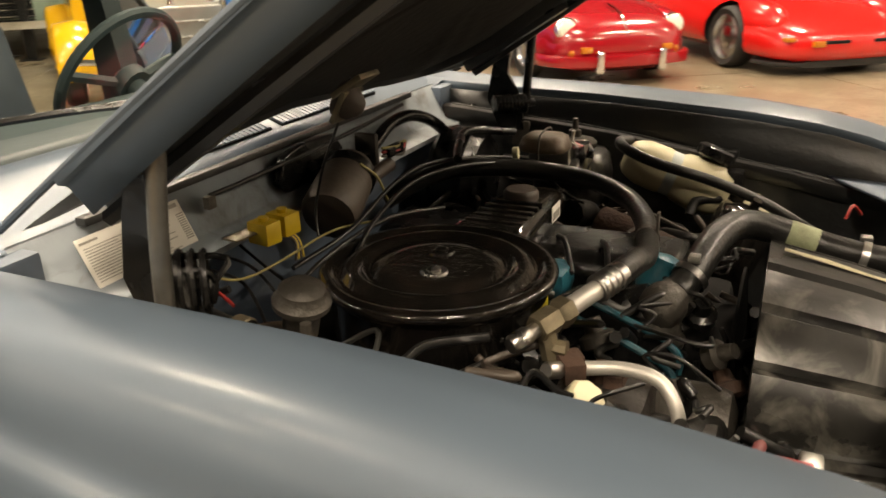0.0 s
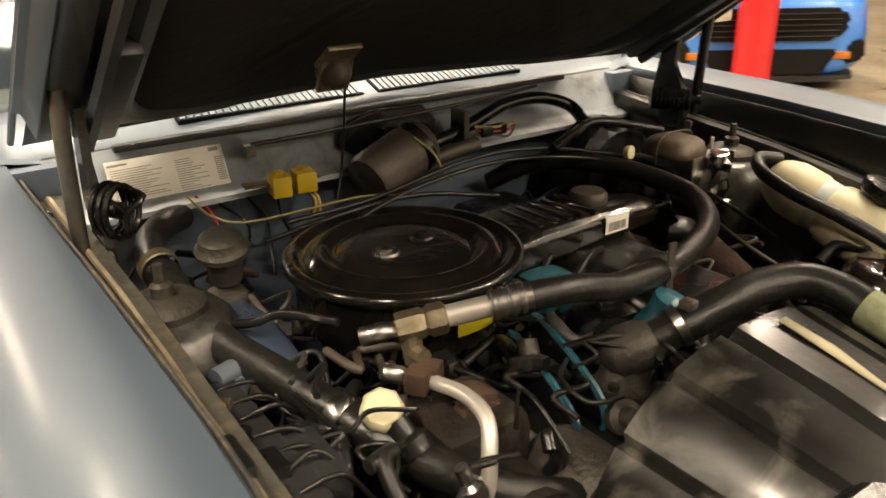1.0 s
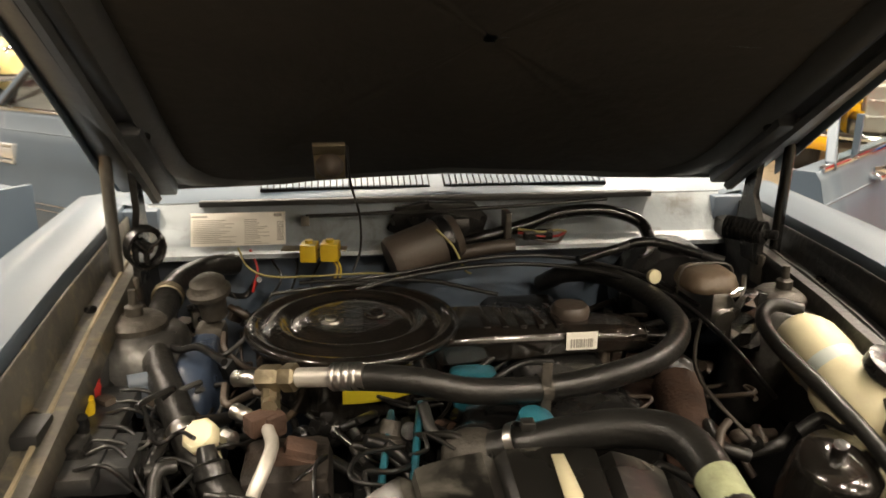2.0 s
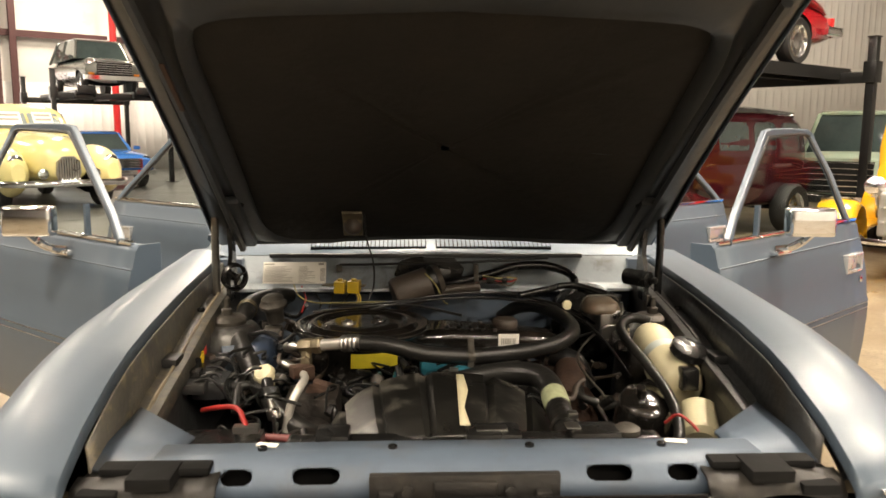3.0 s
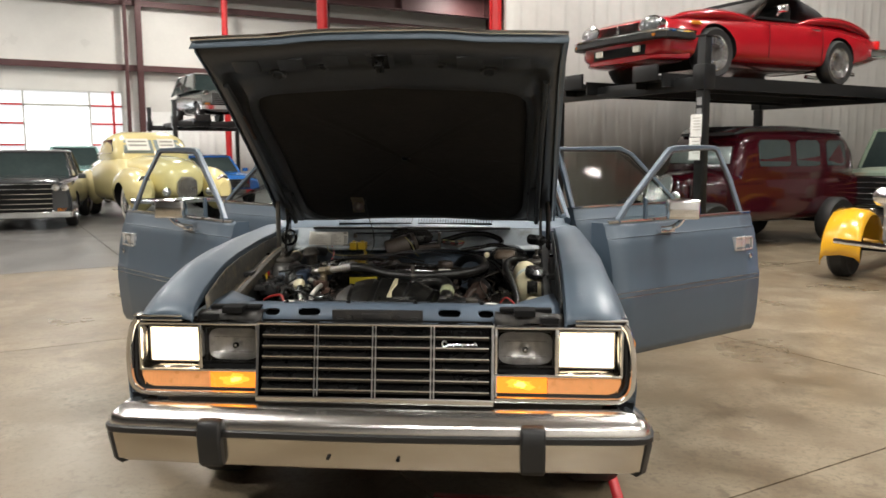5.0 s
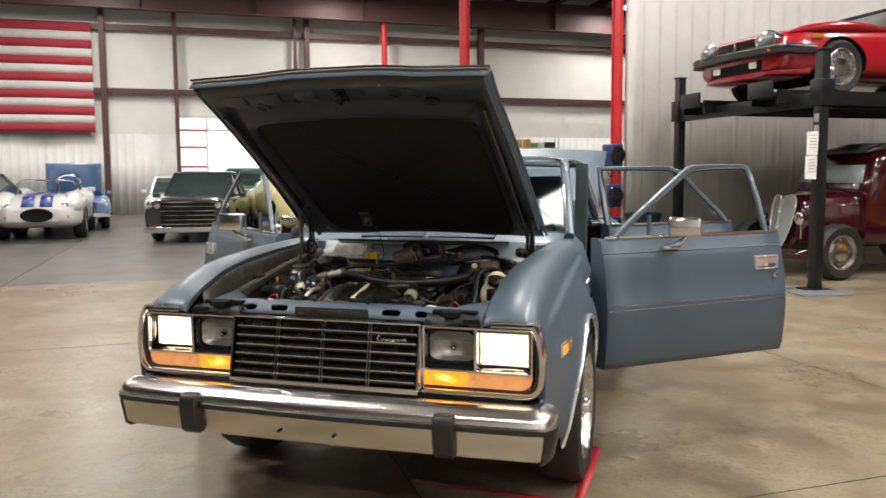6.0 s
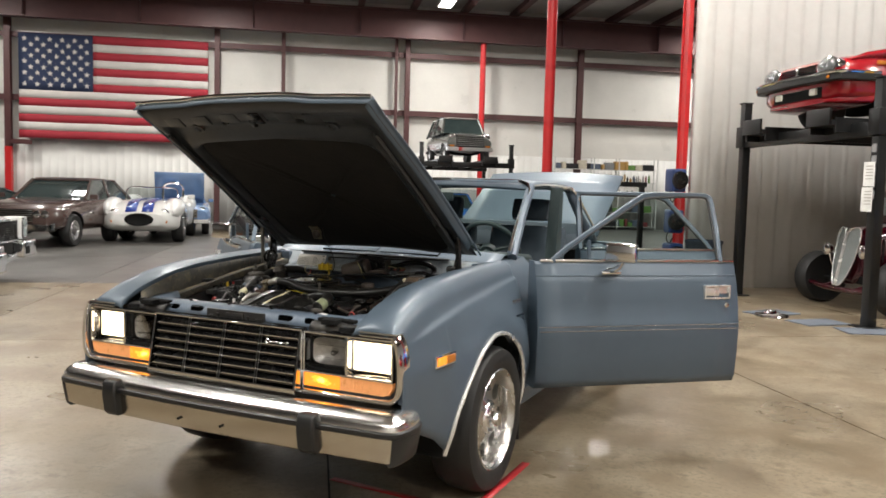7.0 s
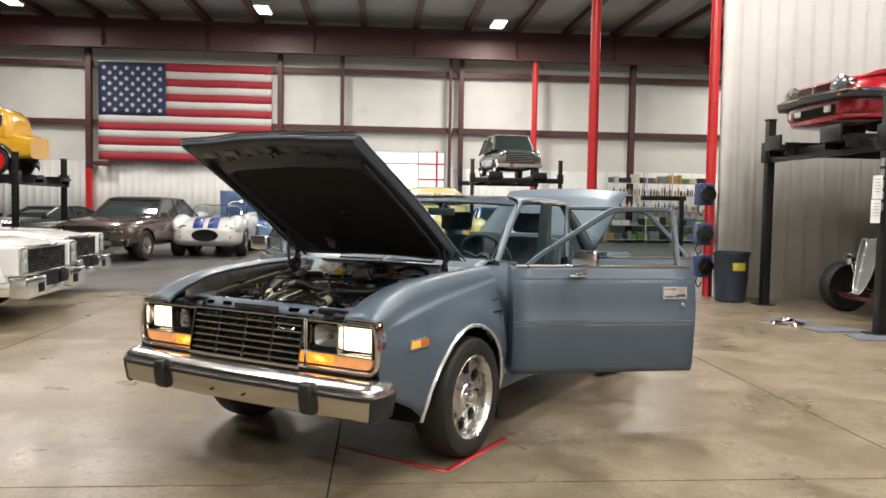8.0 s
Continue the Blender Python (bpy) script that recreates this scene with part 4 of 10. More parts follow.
for c, w in holes:
    # rounded slot ends
    for q in (-1, 1):
        for j_, f_ in ((1, 0), (2, 1)):
            i_ = min(range(len(xs)), key=lambda i: abs(xs[i] - (c + q * w / 2)))
            a = vs[j_][i_]
            o = vs[3 - j_][i_]
            b = bm.verts.new(a.co.lerp(o.co, 0.42))
            d_ = bm.verts.new(a.co + Vector((-q * 0.012, 0, 0)))
            e_ = bm.verts.new(a.co.lerp(o.co, 0.14) + Vector((-q * 0.0035, 0, 0)))
            bm.faces.new((a, d_, e_))
            bm.faces.new((a, e_, b))
ob = part("radiator_support", bm, PAINT_BAY, sedan, "blue-grey pressed radiator support panel with slots")
solid(ob, 0.005, 1)
# near-black sheet that closes the view through the slots
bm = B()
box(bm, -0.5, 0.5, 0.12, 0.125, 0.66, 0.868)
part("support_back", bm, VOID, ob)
for x in (-0.33, -0.115, 0.115, 0.34):
    bm = B()
    lathe(bm, [(0.014, 0), (0.014, 0.004), (0.008, 0.006), (0.008, 0.012), (0.004, 0.014)], (x, 0.15, 0.881), (0, 0, 1), 10)
    part("bolt", bm, BLACK_SATIN, ob)
# latch plate in the middle
bm = B()
box(bm, -0.15, 0.15, 0.05, 0.066, 0.815, 0.884, 0.004)
box(bm, -0.05, 0.05, 0.045, 0.075, 0.845, 0.875, 0.006)
box(bm, -0.135, -0.11, 0.04, 0.06, 0.832, 0.86, 0.004)
box(bm, 0.11, 0.135, 0.04, 0.06, 0.832, 0.86, 0.004)
for x in (-0.09, 0.07):
    cyl(bm, (x, 0.04, 0.86), (x, 0.06, 0.86), 0.009, seg=8)
part("hood_latch", bm, TRAY, ob, "dirty steel hood latch plate")
for s in (1, -1):
    bm = B()
    rows = []
    for y, z in ((0.035, 0.848), (0.055, 0.872), (0.085, 0.878), (0.1, 0.868), (0.15, 0.866), (0.21, 0.875)):
        rows.append([(s * x, y, z + 0.005 * math.sin(x * 40)) for x in np.linspace(0.385, 0.605, 9)])
    grid(bm, rows)
    tr = part("lamp_tray", bm, TRAY, sedan, "grimy black tray above the headlamps")
    solid(tr, 0.006)
    # near-black boxes; the first one imitates a dark notch in the tray
    bm = B()
    box(bm, min(s * 0.446, s * 0.515), max(s * 0.446, s * 0.515), 0.03, 0.1, 0.872, 0.893, 0.004)
    box(bm, min(s * 0.40, s * 0.57), max(s * 0.40, s * 0.57), 0.075, 0.11, 0.876, 0.89, 0.004)
    box(bm, min(s * 0.53, s * 0.59), max(s * 0.53, s * 0.59), 0.032, 0.06, 0.85, 0.868, 0.003)
    part("adjuster", bm, VOID, tr)
    # diagonal corner brace of the support
    bm = B()
    rows = []
    for t in np.linspace(0, 1, 6):
        x0 = 0.47 + 0.13 * t
        rows.append([(s * x0, 0.105 + 0.02 * t, 0.868), (s * x0, 0.15 + 0.05 * t, 0.879 + 0.006 * t), (s * (x0 - 0.01), 0.22 + 0.12 * t, 0.884 + 0.012 * t)])
    grid(bm, rows)
    solid(part("corner_brace", bm, PAINT_BAY, sedan), 0.006)

for x0, z0 in ((-0.325, 0.889), (0.37, 0.888)):
    bm = B()
    box(bm, -0.018, 0.018, -0.007, 0.007, 0, 0.002, 0, Matrix.Translation((x0, 0.165, z0)) @ Matrix.Rotation(-0.25, 4, "Z"))
    part("sticker", bm, PAPER, ob, "small white paper sticker")

TOWER = mat("tower_worn", (0.06, 0.058, 0.055), 0.32, 0.5, 0.5, 8.0, 0.4, 50, stain=0.9, stain_col=(0.3, 0.3, 0.29), stain_scale=6.0)
# ---- engine bay shell ----
for s in (1, -1):
    # gutter rail along the hood opening
    bm = B()
    rows = []
    for y in np.linspace(0.12, 1.24, 16):
        zt, xi, rz = interp(y, ZTOP), interp(y, INX), interp(y, ZRAIL)
        xi += 0.0
        rows.append([(s * (xi - 0.002), y, zt - 0.02), (s * (xi - 0.006), y, rz - 0.038), (s * (xi - 0.028), y, rz - 0.042), (s * (xi - 0.034), y, rz - 0.034), (s * (xi - 0.052), y, rz - 0.036), (s * (xi - 0.058), y, rz - 0.062)])
    grid(bm, rows)
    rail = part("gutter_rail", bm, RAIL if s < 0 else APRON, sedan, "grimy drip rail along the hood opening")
    solid(rail, 0.004)
    for off, dz, r_ in ((-0.034, -0.032, 0.0045), (-0.004, -0.034, 0.003)):
        tubed_pts = [(s * (interp(y, INX) + off), y, interp(y, ZRAIL) + dz + 0.0015 * math.sin(y * 37)) for y in np.linspace(0.16, 1.2, 14)]
        bm = B()
        tube(bm, tubed_pts, r_, 6, 2)
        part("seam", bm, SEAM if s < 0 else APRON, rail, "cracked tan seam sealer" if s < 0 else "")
    for k, y in enumerate(np.linspace(0.3, 1.15, 4)):
        bm = B()
        zt, xi = interp(y, ZRAIL), interp(y, INX)
        lathe(bm, [(0.011, 0), (0.011, 0.006), (0.006, 0.01)], (s * (xi - 0.016), y, zt - 0.038), (0, 0, 1), 8)
        part("bolt", bm, BLACK_SATIN, rail)
    bm = B()
    y, zt = 0.55, interp(0.55, ZRAIL)
    box(bm, min(s * 0.575, s * 0.608), max(s * 0.575, s * 0.608), y - 0.03, y + 0.03, zt - 0.04, zt - 0.02, 0.006)
    part("rubber_bumper", bm, TRIM_BLACK, rail)
    # apron
    bm = B()
    rows = []
    for y in np.linspace(0.12, 1.24, 14):
        zt, xi = interp(y, ZRAIL), interp(y, INX) - 0.004
        bulge = 0.1 * math.exp(-((y - 0.88) / 0.16) ** 2)
        rows.append([(s * (xi - 0.052), y, zt - 0.06), (s * (xi - 0.05), y, zt - 0.11), (s * (xi - 0.055 - bulge * 0.6), y, zt - 0.17), (s * (xi - 0.06 - bulge), y, zt - 0.24), (s * (xi - 0.07 - bulge), y, 0.5)])
    grid(bm, rows)
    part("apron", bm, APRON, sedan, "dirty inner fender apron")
    # strut tower with its cap and stud
    bm = B()
    tx = s * 0.548
    lathe(bm, [(0.1, -0.2), (0.088, -0.05), (0.08, -0.012), (0.068, 0.0), (0.05, 0.003)], (tx, 0.87, 0.925), (0, 0, 1), 24)
    tw = part("strut_tower", bm, TOWER, sedan, "worn strut tower cover")
    bm = B()
    lathe(bm, [(0.05, 0), (0.05, 0.012), (0.042, 0.02), (0.03, 0.022), (0.014, 0.024), (0.014, 0.038), (0.007, 0.042), (0.006, 0.065)], (tx, 0.87, 0.925), (0, 0, 1), 16)
    part("stud", bm, CAST, tw)

# firewall and cowl
bm = B()
rows = []
for x in np.linspace(-0.60, 0.60, 25):
    step = 0.02 if -0.2 < x < 0.1 else 0.0
    rows.append([(x, 1.247, 1.043), (x, 1.247, 1.04), (x, 1.243, 1.036), (x, 1.206, 0.968), (x, 1.2, 0.964), (x, 1.165, 0.955), (x, 1.162, 0.947)])
grid(bm, rows)
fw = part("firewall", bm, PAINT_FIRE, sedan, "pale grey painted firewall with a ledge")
bm = B()
grid(bm, [[(x, 1.164, 0.949), (x, 1.21, 0.93), (x, 1.225, 0.42)] for x in (-0.6, -0.3, 0, 0.3, 0.6)])
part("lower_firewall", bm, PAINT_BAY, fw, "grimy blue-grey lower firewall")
bm = B()
box(bm, -0.5, 0.44, 1.226, 1.244, 1.037, 1.049, 0.003)
part("cowl_seal", bm, APRON, fw, "grimy cowl seal strip")
bm = B()
rows = []
for y, dz in ((1.238, -0.042), (1.245, -0.036), (1.26, -0.026), (1.345, 0.006), (1.37, 0.012), (1.4, 0.012), (1.43, 0.006), (1.445, -0.004)):
    rows.append([(x, y + 0.05 * (x / 0.75) ** 2 * (1 if y > 1.4 else 0.4), 1.082 + dz - 0.018 * (x / 0.75) ** 2) for x in np.linspace(-0.7, 0.7, 21)])
grid(bm, rows)
cowl = part("cowl", bm, PAINT, sedan, "blue-grey cowl panel below the windshield")
solid(cowl, 0.006)
VM = Matrix.Translation((0, 1.306, 1.0745)) @ Matrix.Rotation(radians(20.6), 4, "X")
for x0, x1 in ((-0.375, -0.04), (0.006, 0.345)):
    # flush near-black plate stands in for the shaded depth under the louvres
    bm = B()
    box(bm, x0 - 0.008, x1 + 0.008, -0.037, 0.037, -0.008, 0.0008, 0, VM)
    vent = part("vent_recess", bm, VOID, cowl, "louvred air intake")
    for k in range(27):
        bm = B()
        box(bm, -0.0048, 0.0048, -0.036, 0.036, -0.001, 0.004)
        ob = part("louvre", bm, PAINT, vent)
        ob.matrix_local = VM @ Matrix.Translation((x0 + (x1 - x0) * k / 26, 0, 0))
for s in (1, -1):
    bm = B()
    box(bm, min(s * 0.578, s * 0.65), max(s * 0.578, s * 0.65), 1.215, 1.30, 0.94, 1.036, 0.006)
    part("cowl_corner", bm, PAINT_BAY, sedan)
    bm = B()
    rows = []
    for y in np.linspace(1.24, 1.62, 6):
        zt = interp(y, ZTOP)
        rows.append([(s * (0.60 + 0.02 * (y - 1.24)), y, zt - 0.01), (s * 0.66, y, zt), (s * 0.72, y, zt - 0.005), (s * 0.765, y, zt - 0.05), (s * 0.80, y, zt - 0.16), (s * 0.84, y, 0.8), (s * 0.85, y, 0.5)])
    grid(bm, rows)
    part("cowl_side", bm, PAINT, sedan)

# ---- cabin ----
WS_B, WS_T, RW_B = (1.44, 1.11), (2.06, 1.455), (3.55, 1.06)
cab = new("cabin")
cab.parent = sedan


def roof_half(y):
    return interp(y, [(1.44, 0.71), (2.06, 0.60), (2.5, 0.605), (3.02, 0.59), (3.55, 0.66)])


bm = B()
rows = []
for y, z in ((2.02, 1.44), (2.08, 1.465), (2.3, 1.485), (2.6, 1.488), (2.9, 1.475), (3.05, 1.445)):
    hw = roof_half(y)
    rows.append([(x * hw, y, z + 0.02 * (1 - x * x) - (0.03 if abs(x) > 0.97 else 0)) for x in (-1, -0.97, -0.85, -0.6, -0.3, 0, 0.3, 0.6, 0.85, 0.97, 1)])
grid(bm, rows)
solid(part("roof", bm, PAINT, cab, "pale blue-grey roof", smooth=60), 0.02)
for s in (1, -1):
    # windshield pillar, rear pillar, middle pillar
    bm = B()
    tube(bm, [(s * 0.715, 1.46, 1.06), (s * 0.66, 1.75, 1.275), (s * 0.60, 2.06, 1.45)], 0.026, 8, 4)
    part("a_pillar", bm, PAINT, cab)
    bm = B()
    tube(bm, [(s * 0.70, 1.445, 1.09), (s * 0.645, 1.745, 1.285), (s * 0.585, 2.045, 1.465), (s * 0.3, 2.04, 1.483), (0, 2.035, 1.488)], 0.011, 6, 4)
    part("glass_moulding", bm, CHROME, cab, "bright windshield moulding")
    bm = B()
    tube(bm, [(s * 0.605, 2.05, 1.452), (s * 0.622, 2.3, 1.462), (s * 0.622, 2.7, 1.455), (s * 0.61, 3.02, 1.42), (s * 0.66, 3.4, 1.16)], 0.012, 6, 4)
    part("drip_moulding", bm, CHROME, cab)
    bm = B()
    prism(bm, [(2.26, 0.5), (2.34, 0.5), (2.40, 1.05), (2.42, 1.45), (2.37, 1.45), (2.30, 1.05)], "x", min(s * 0.63, s * 0.70), max(s * 0.63, s * 0.70))
    part("b_pillar", bm, DASH, cab)
    bm = B()
    rows = []
    for t in np.linspace(0, 1, 5):
        rows.append([(s * (0.60 + 0.08 * t), 2.95 + 0.35 * t, 1.45 - 0.38 * t), (s * (0.575 + 0.08 * t), 3.06 + 0.5 * t, 1.44 - 0.38 * t)])
    grid(bm, rows)
    solid(part("c_pillar", bm, PAINT, cab), 0.05)
    # quarter panel, sill
    bm = B()
    rows = []
    for y in np.linspace(3.12, 4.5, 24):
        zb = arch_z(y, 0.33, 3.62, 0.4)
        zt = 1.05 - 0.03 * (y - 3.1)
        tp = interp(y, [(3.1, 1), (4.2, 0.98), (4.5, 0.9)])
        rows.append([(s * tp * x, y, z) for x, z in ((0.62, zt - 0.005), (0.70, zt), (0.76, zt - 0.03))] + [(s * tp * interp(z, SIDE), y, z) for z in np.linspace(min(zt - 0.09, 0.95), zb, 8)])
    grid(bm, rows)
    solid(part("quarter_panel", bm, PAINT, cab, smooth=50), 0.006)
    bm = B()
    prism(bm, [(0.78, 0.28), (0.84, 0.3), (0.845, 0.38), (0.8, 0.4), (0.70, 0.4), (0.70, 0.28)], "y", 1.28, 3.2)
    for v in bm.verts:
        v.co.x *= s
    part("sill", bm, PAINT, cab)
bm = B()
rows = []
for t in np.linspace(0.03, 0.97, 6):
    y, z = WS_B[0] + (WS_T[0] - WS_B[0]) * t, WS_B[1] + (WS_T[1] - WS_B[1]) * t
    hw = roof_half(y) - 0.02
    rows.append([(x * hw, y - 0.05 * (1 - x * x) * (1 - t), z) for x in np.linspace(-1, 1, 9)])
grid(bm, rows)
w = part("windshield", bm, GLASS, cab, "clear windshield glass")
w.visible_shadow = False
bm = B()
rows = []
for t in (0.03, 0.5, 0.97):
    y, z = 3.06 + (RW_B[0] - 3.06) * t, 1.44 + (RW_B[1] - 1.44) * t
    rows.append([(x * (0.55 + 0.06 * t), y, z) for x in np.linspace(-1, 1, 7)])
grid(bm, rows)
w = part("rear_window", bm, GLASS, cab)
w.visible_shadow = False
bm = B()
box(bm, -0.8, 0.8, 1.3, 4.4, 0.3, 0.36)
box(bm, -0.74, 0.74, 1.27, 1.3, 0.36, 1.0)
box(bm, -0.7, 0.7, 3.2, 3.3, 0.36, 1.0)
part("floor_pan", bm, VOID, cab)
# dash, steering wheel, seats, mirror
bm = B()
prism(bm, [(1.47, 1.085), (1.86, 1.05), (1.92, 1.0), (1.9, 0.78), (1.47, 0.8)], "x", -0.69, 0.69)
bevelled(part("dashboard", bm, DASH, cab, "blue vinyl dashboard"), 0.02)
bm = B()
c, nrm = Vector((0.36, 2.02, 1.06)), Vector((0, 0.85, 0.52))
xv, yv, zv = frame_of(nrm)
ringp = [c + (xv * math.cos(a) + yv * math.sin(a)) * 0.19 for a in np.linspace(0, 2 * math.pi, 33)]
tube(bm, ringp, 0.014, 8, 1)
for a in (0.2, math.pi - 0.2):
    tube(bm, [c - zv * 0.03, c + (xv * math.cos(a) + yv * math.sin(a)) * 0.19], 0.014, 6, 1)
lathe(bm, [(0.05, -0.05), (0.055, -0.02), (0.03, 0.0)], c, nrm, 14)
cyl(bm, c - zv * 0.05, c - zv * 0.2, 0.03, seg=10)
part("steering_wheel", bm, DASH, cab, "dark steering wheel")


def seat(x, y, w, name):
    st = new(name)
    st.parent = cab
    bm = B()
    box(bm, x - w / 2, x + w / 2, y - 0.05, y + 0.45, 0.52, 0.68, 0.05)
    part("cushion", bm, SEAT_BLUE, st)
    bm = B()
    m_ = Matrix.Translation((x, y + 0.46, 0.64)) @ Matrix.Rotation(radians(-16), 4, "X")
    box(bm, -w / 2, w / 2, -0.07, 0.07, 0, 0.56, 0.055, m_)
    part("backrest", bm, SEAT_BLUE, st)
    return st, m_


for x in (-0.34, 0.34):
    st, m_ = seat(x, 2.2, 0.55, "front_seat")
    bm = B()
    box(bm, -0.14, 0.14, -0.04, 0.04, 0.6, 0.76, 0.035, m_)
    part("headrest", bm, SEAT_BLUE, st)
seat(0, 2.98, 1.2, "rear_seat")
bm = B()
box(bm, -0.11, 0.11, 1.98, 2.0, 1.35, 1.405, 0.008)
cyl(bm, (0, 2.0, 1.39), (0, 2.03, 1.44), 0.008, seg=8)
part("inner_mirror", bm, DASH, cab)
# wipers
for x0, x1 in ((-0.05, -0.5), (0.45, 0.02)):
    bm = B()
    tube(bm, [(x0, 1.385, 1.112), ((x0 + x1) / 2, 1.42, 1.135), (x1, 1.47, 1.142)], 0.006, 6, 4)
    tube(bm, [(x0 - 0.1, 1.42, 1.13), (x1 - 0.05, 1.485, 1.146)], 0.004, 5, 2)
    lathe(bm, [(0.014, 0), (0.014, 0.02), (0.006, 0.03)], (x0, 1.385, 1.09), (0, 0, 1), 10)
    part("wiper", bm, BLACK_SATIN, cab, "black windshield wiper")
# tail: deck, open trunk lid, rear bumper
bm = B()
box(bm, -0.78, 0.78, 4.44, 4.5, 0.45, 0.95, 0.02)
box(bm, -0.74, 0.74, 3.5, 3.62, 1.02, 1.05, 0.01)
part("tail_panel", bm, PAINT, cab)
bm = B()
box(bm, -0.86, 0.86, 4.5, 4.62, 0.45, 0.58, 0.03)
part("rear_bumper", bm, CHROME, cab)
bm = B()
rows = []
for t in np.linspace(0, 1, 6):
    y, z = 3.66 + 0.86 * t, 1.06 + 0.5 * t
    rows.append([(x, y, z + 0.03 * (1 - (x / 0.65) ** 2)) for x in np.linspace(-0.62, 0.62, 9)])
grid(bm, rows)
lid = part("trunk_lid", bm, PAINT, sedan, "raised blue-grey trunk lid")
solid(lid, 0.03)

# ---- hood, propped open ----
HP, HA = Vector((0, 1.185, 1.075)), math.atan2(0.675, 1.078)
HM = Matrix.Translation(HP) @ Matrix.Rotation(-HA, 4, "X")
HL = math.hypot(0.675, 1.078)
hood = new("hood")
hood.parent = sedan
hood.matrix_local = HM


def hw(t):
    return interp(t, [(0, 0.638), (0.5, 0.622), (0.9, 0.608), (1, 0.612)])


def hz(x, t):
    w = hw(t)
    crown = (0.014 + 0.03 * (1 - t) ** 2) * (1 - (x / w) ** 2)
    bulge = 0.013 * (1 / (1 + math.exp(-(0.27 - abs(x)) * 45)))
    return crown + bulge + 0.02 * math.sin(math.pi * t)


def hrear(x):
    return 0.08 * (1 - (x / 0.39) ** 2) - 0.012


XS = np.linspace(-1, 1, 25)
TS = np.linspace(0, 1, 14)
bm = B()
rows = []
for t in TS:
    rows.append([(x * hw(t), -HL * t + hrear(x * 0.6) * (1 - t) ** 2, hz(x * hw(t), t) + 0.02) for x in XS])
top = grid(bm, rows)
# rolled edges
front = [bm.verts.new((v.co.x, v.co.y - 0.012, v.co.z - 0.045)) for v in top[-1]]
for i in range(len(front) - 1):
    bm.faces.new((top[-1][i], top[-1][i + 1], front[i + 1], front[i]))
for col in (0, -1):
    q = 1 if col == -1 else -1
    last = [r[col] for r in top]
    for dx, dz in ((0.002, -0.004), (0.002, -0.012), (-0.006, -0.015), (-0.008, -0.018), (-0.016, -0.052)):
        edge = [bm.verts.new((r[col].co.x + q * dx, r[col].co.y, r[col].co.z + dz)) for r in top]
        for i in range(len(edge) - 1):
            bm.faces.new((last[i], last[i + 1], edge[i + 1], edge[i]))
        last = edge
solid(part("hood_skin", bm, PAINT, hood, "blue-grey hood skin", smooth=50), 0.003)
# inner frame: border ring of pressed steel, with a recess for the pad
bm = B()


def inner(x, t, dz):
    dz *= interp(t, [(0.0, 0.1), (0.03, 0.35), (0.14, 1.0)]) if dz < 0 else 1.0
    return (x, -HL * t + hrear(x * 0.6) * (1 - t) ** 2, hz(x, t) + dz)


T0, T1 = 0.02, 0.80
def pad_outline(k, T0=T0, T1=T1, wx=0.5, r=0.13):
    """rounded rectangle, k from 0 to 1"""
    n = 48
    a = 2 * math.pi * k
    c, s_ = math.cos(a), math.sin(a)
    e = 0.2
    return (math.copysign(abs(c) ** e, c) * wx * 1.0, (T0 + T1) / 2 + math.copysign(abs(s_) ** e, s_) * (T1 - T0) / 2)


N = 64
def border(k):
    a = 2 * math.pi * k
    c, s_ = math.cos(a), math.sin(a)
    q = max(abs(c), abs(s_))
    tx, ty = c / q, s_ / q
    t = 0.5 + ty * 0.493
    return (tx * hw(t) * 0.985, t)


outer = [bm.verts.new(inner(*border(k / N), -0.012)) for k in range(N)]
outer2 = [bm.verts.new(inner(border(k / N)[0] * 0.97, 0.5 + (border(k / N)[1] - 0.5) * 0.975, -0.03)) for k in range(N)]
def mixp(k, f):
    a_, b_ = pad_outline(k / N), border(k / N)
    return (a_[0] + (b_[0] - a_[0]) * f, a_[1] + (b_[1] - a_[1]) * f)
mid1 = [bm.verts.new(inner(*mixp(k, 0.62), -0.034)) for k in range(N)]
mid2 = [bm.verts.new(inner(*mixp(k, 0.5), -0.012)) for k in range(N)]
mid3 = [bm.verts.new(inner(*mixp(k, 0.32), -0.014)) for k in range(N)]
mid4 = [bm.verts.new(inner(*mixp(k, 0.18), -0.036)) for k in range(N)]
inn = [bm.verts.new(inner(*pad_outline(k / N), -0.03)) for k in range(N)]
inn2 = [bm.verts.new(inner(pad_outline(k / N)[0] * 0.985, 0.41 + (pad_outline(k / N)[1] - 0.41) * 0.985, 0.0)) for k in range(N)]
for a_, b_ in ((outer, outer2), (outer2, mid1), (mid1, mid2), (mid2, mid3), (mid3, mid4), (mid4, inn), (inn, inn2)):
    ring_faces(bm, a_, b_)
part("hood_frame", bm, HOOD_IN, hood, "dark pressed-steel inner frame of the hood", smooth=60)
bm = B()
rows = []
for f in (0.02, 0.25, 0.5, 0.75, 0.93, 0.99):
    rows.append([inner(pad_outline(k / N)[0] * f, 0.41 + (pad_outline(k / N)[1] - 0.41) * f, -0.016 + 0.012 * (f > 0.95) + 0.006 * noise.noise((f * 5, k * 0.3, 0))) for k in range(N + 1)])
grid(bm, rows)
part("hood_pad", bm, PAD, hood, "matt black insulation pad", smooth=60)
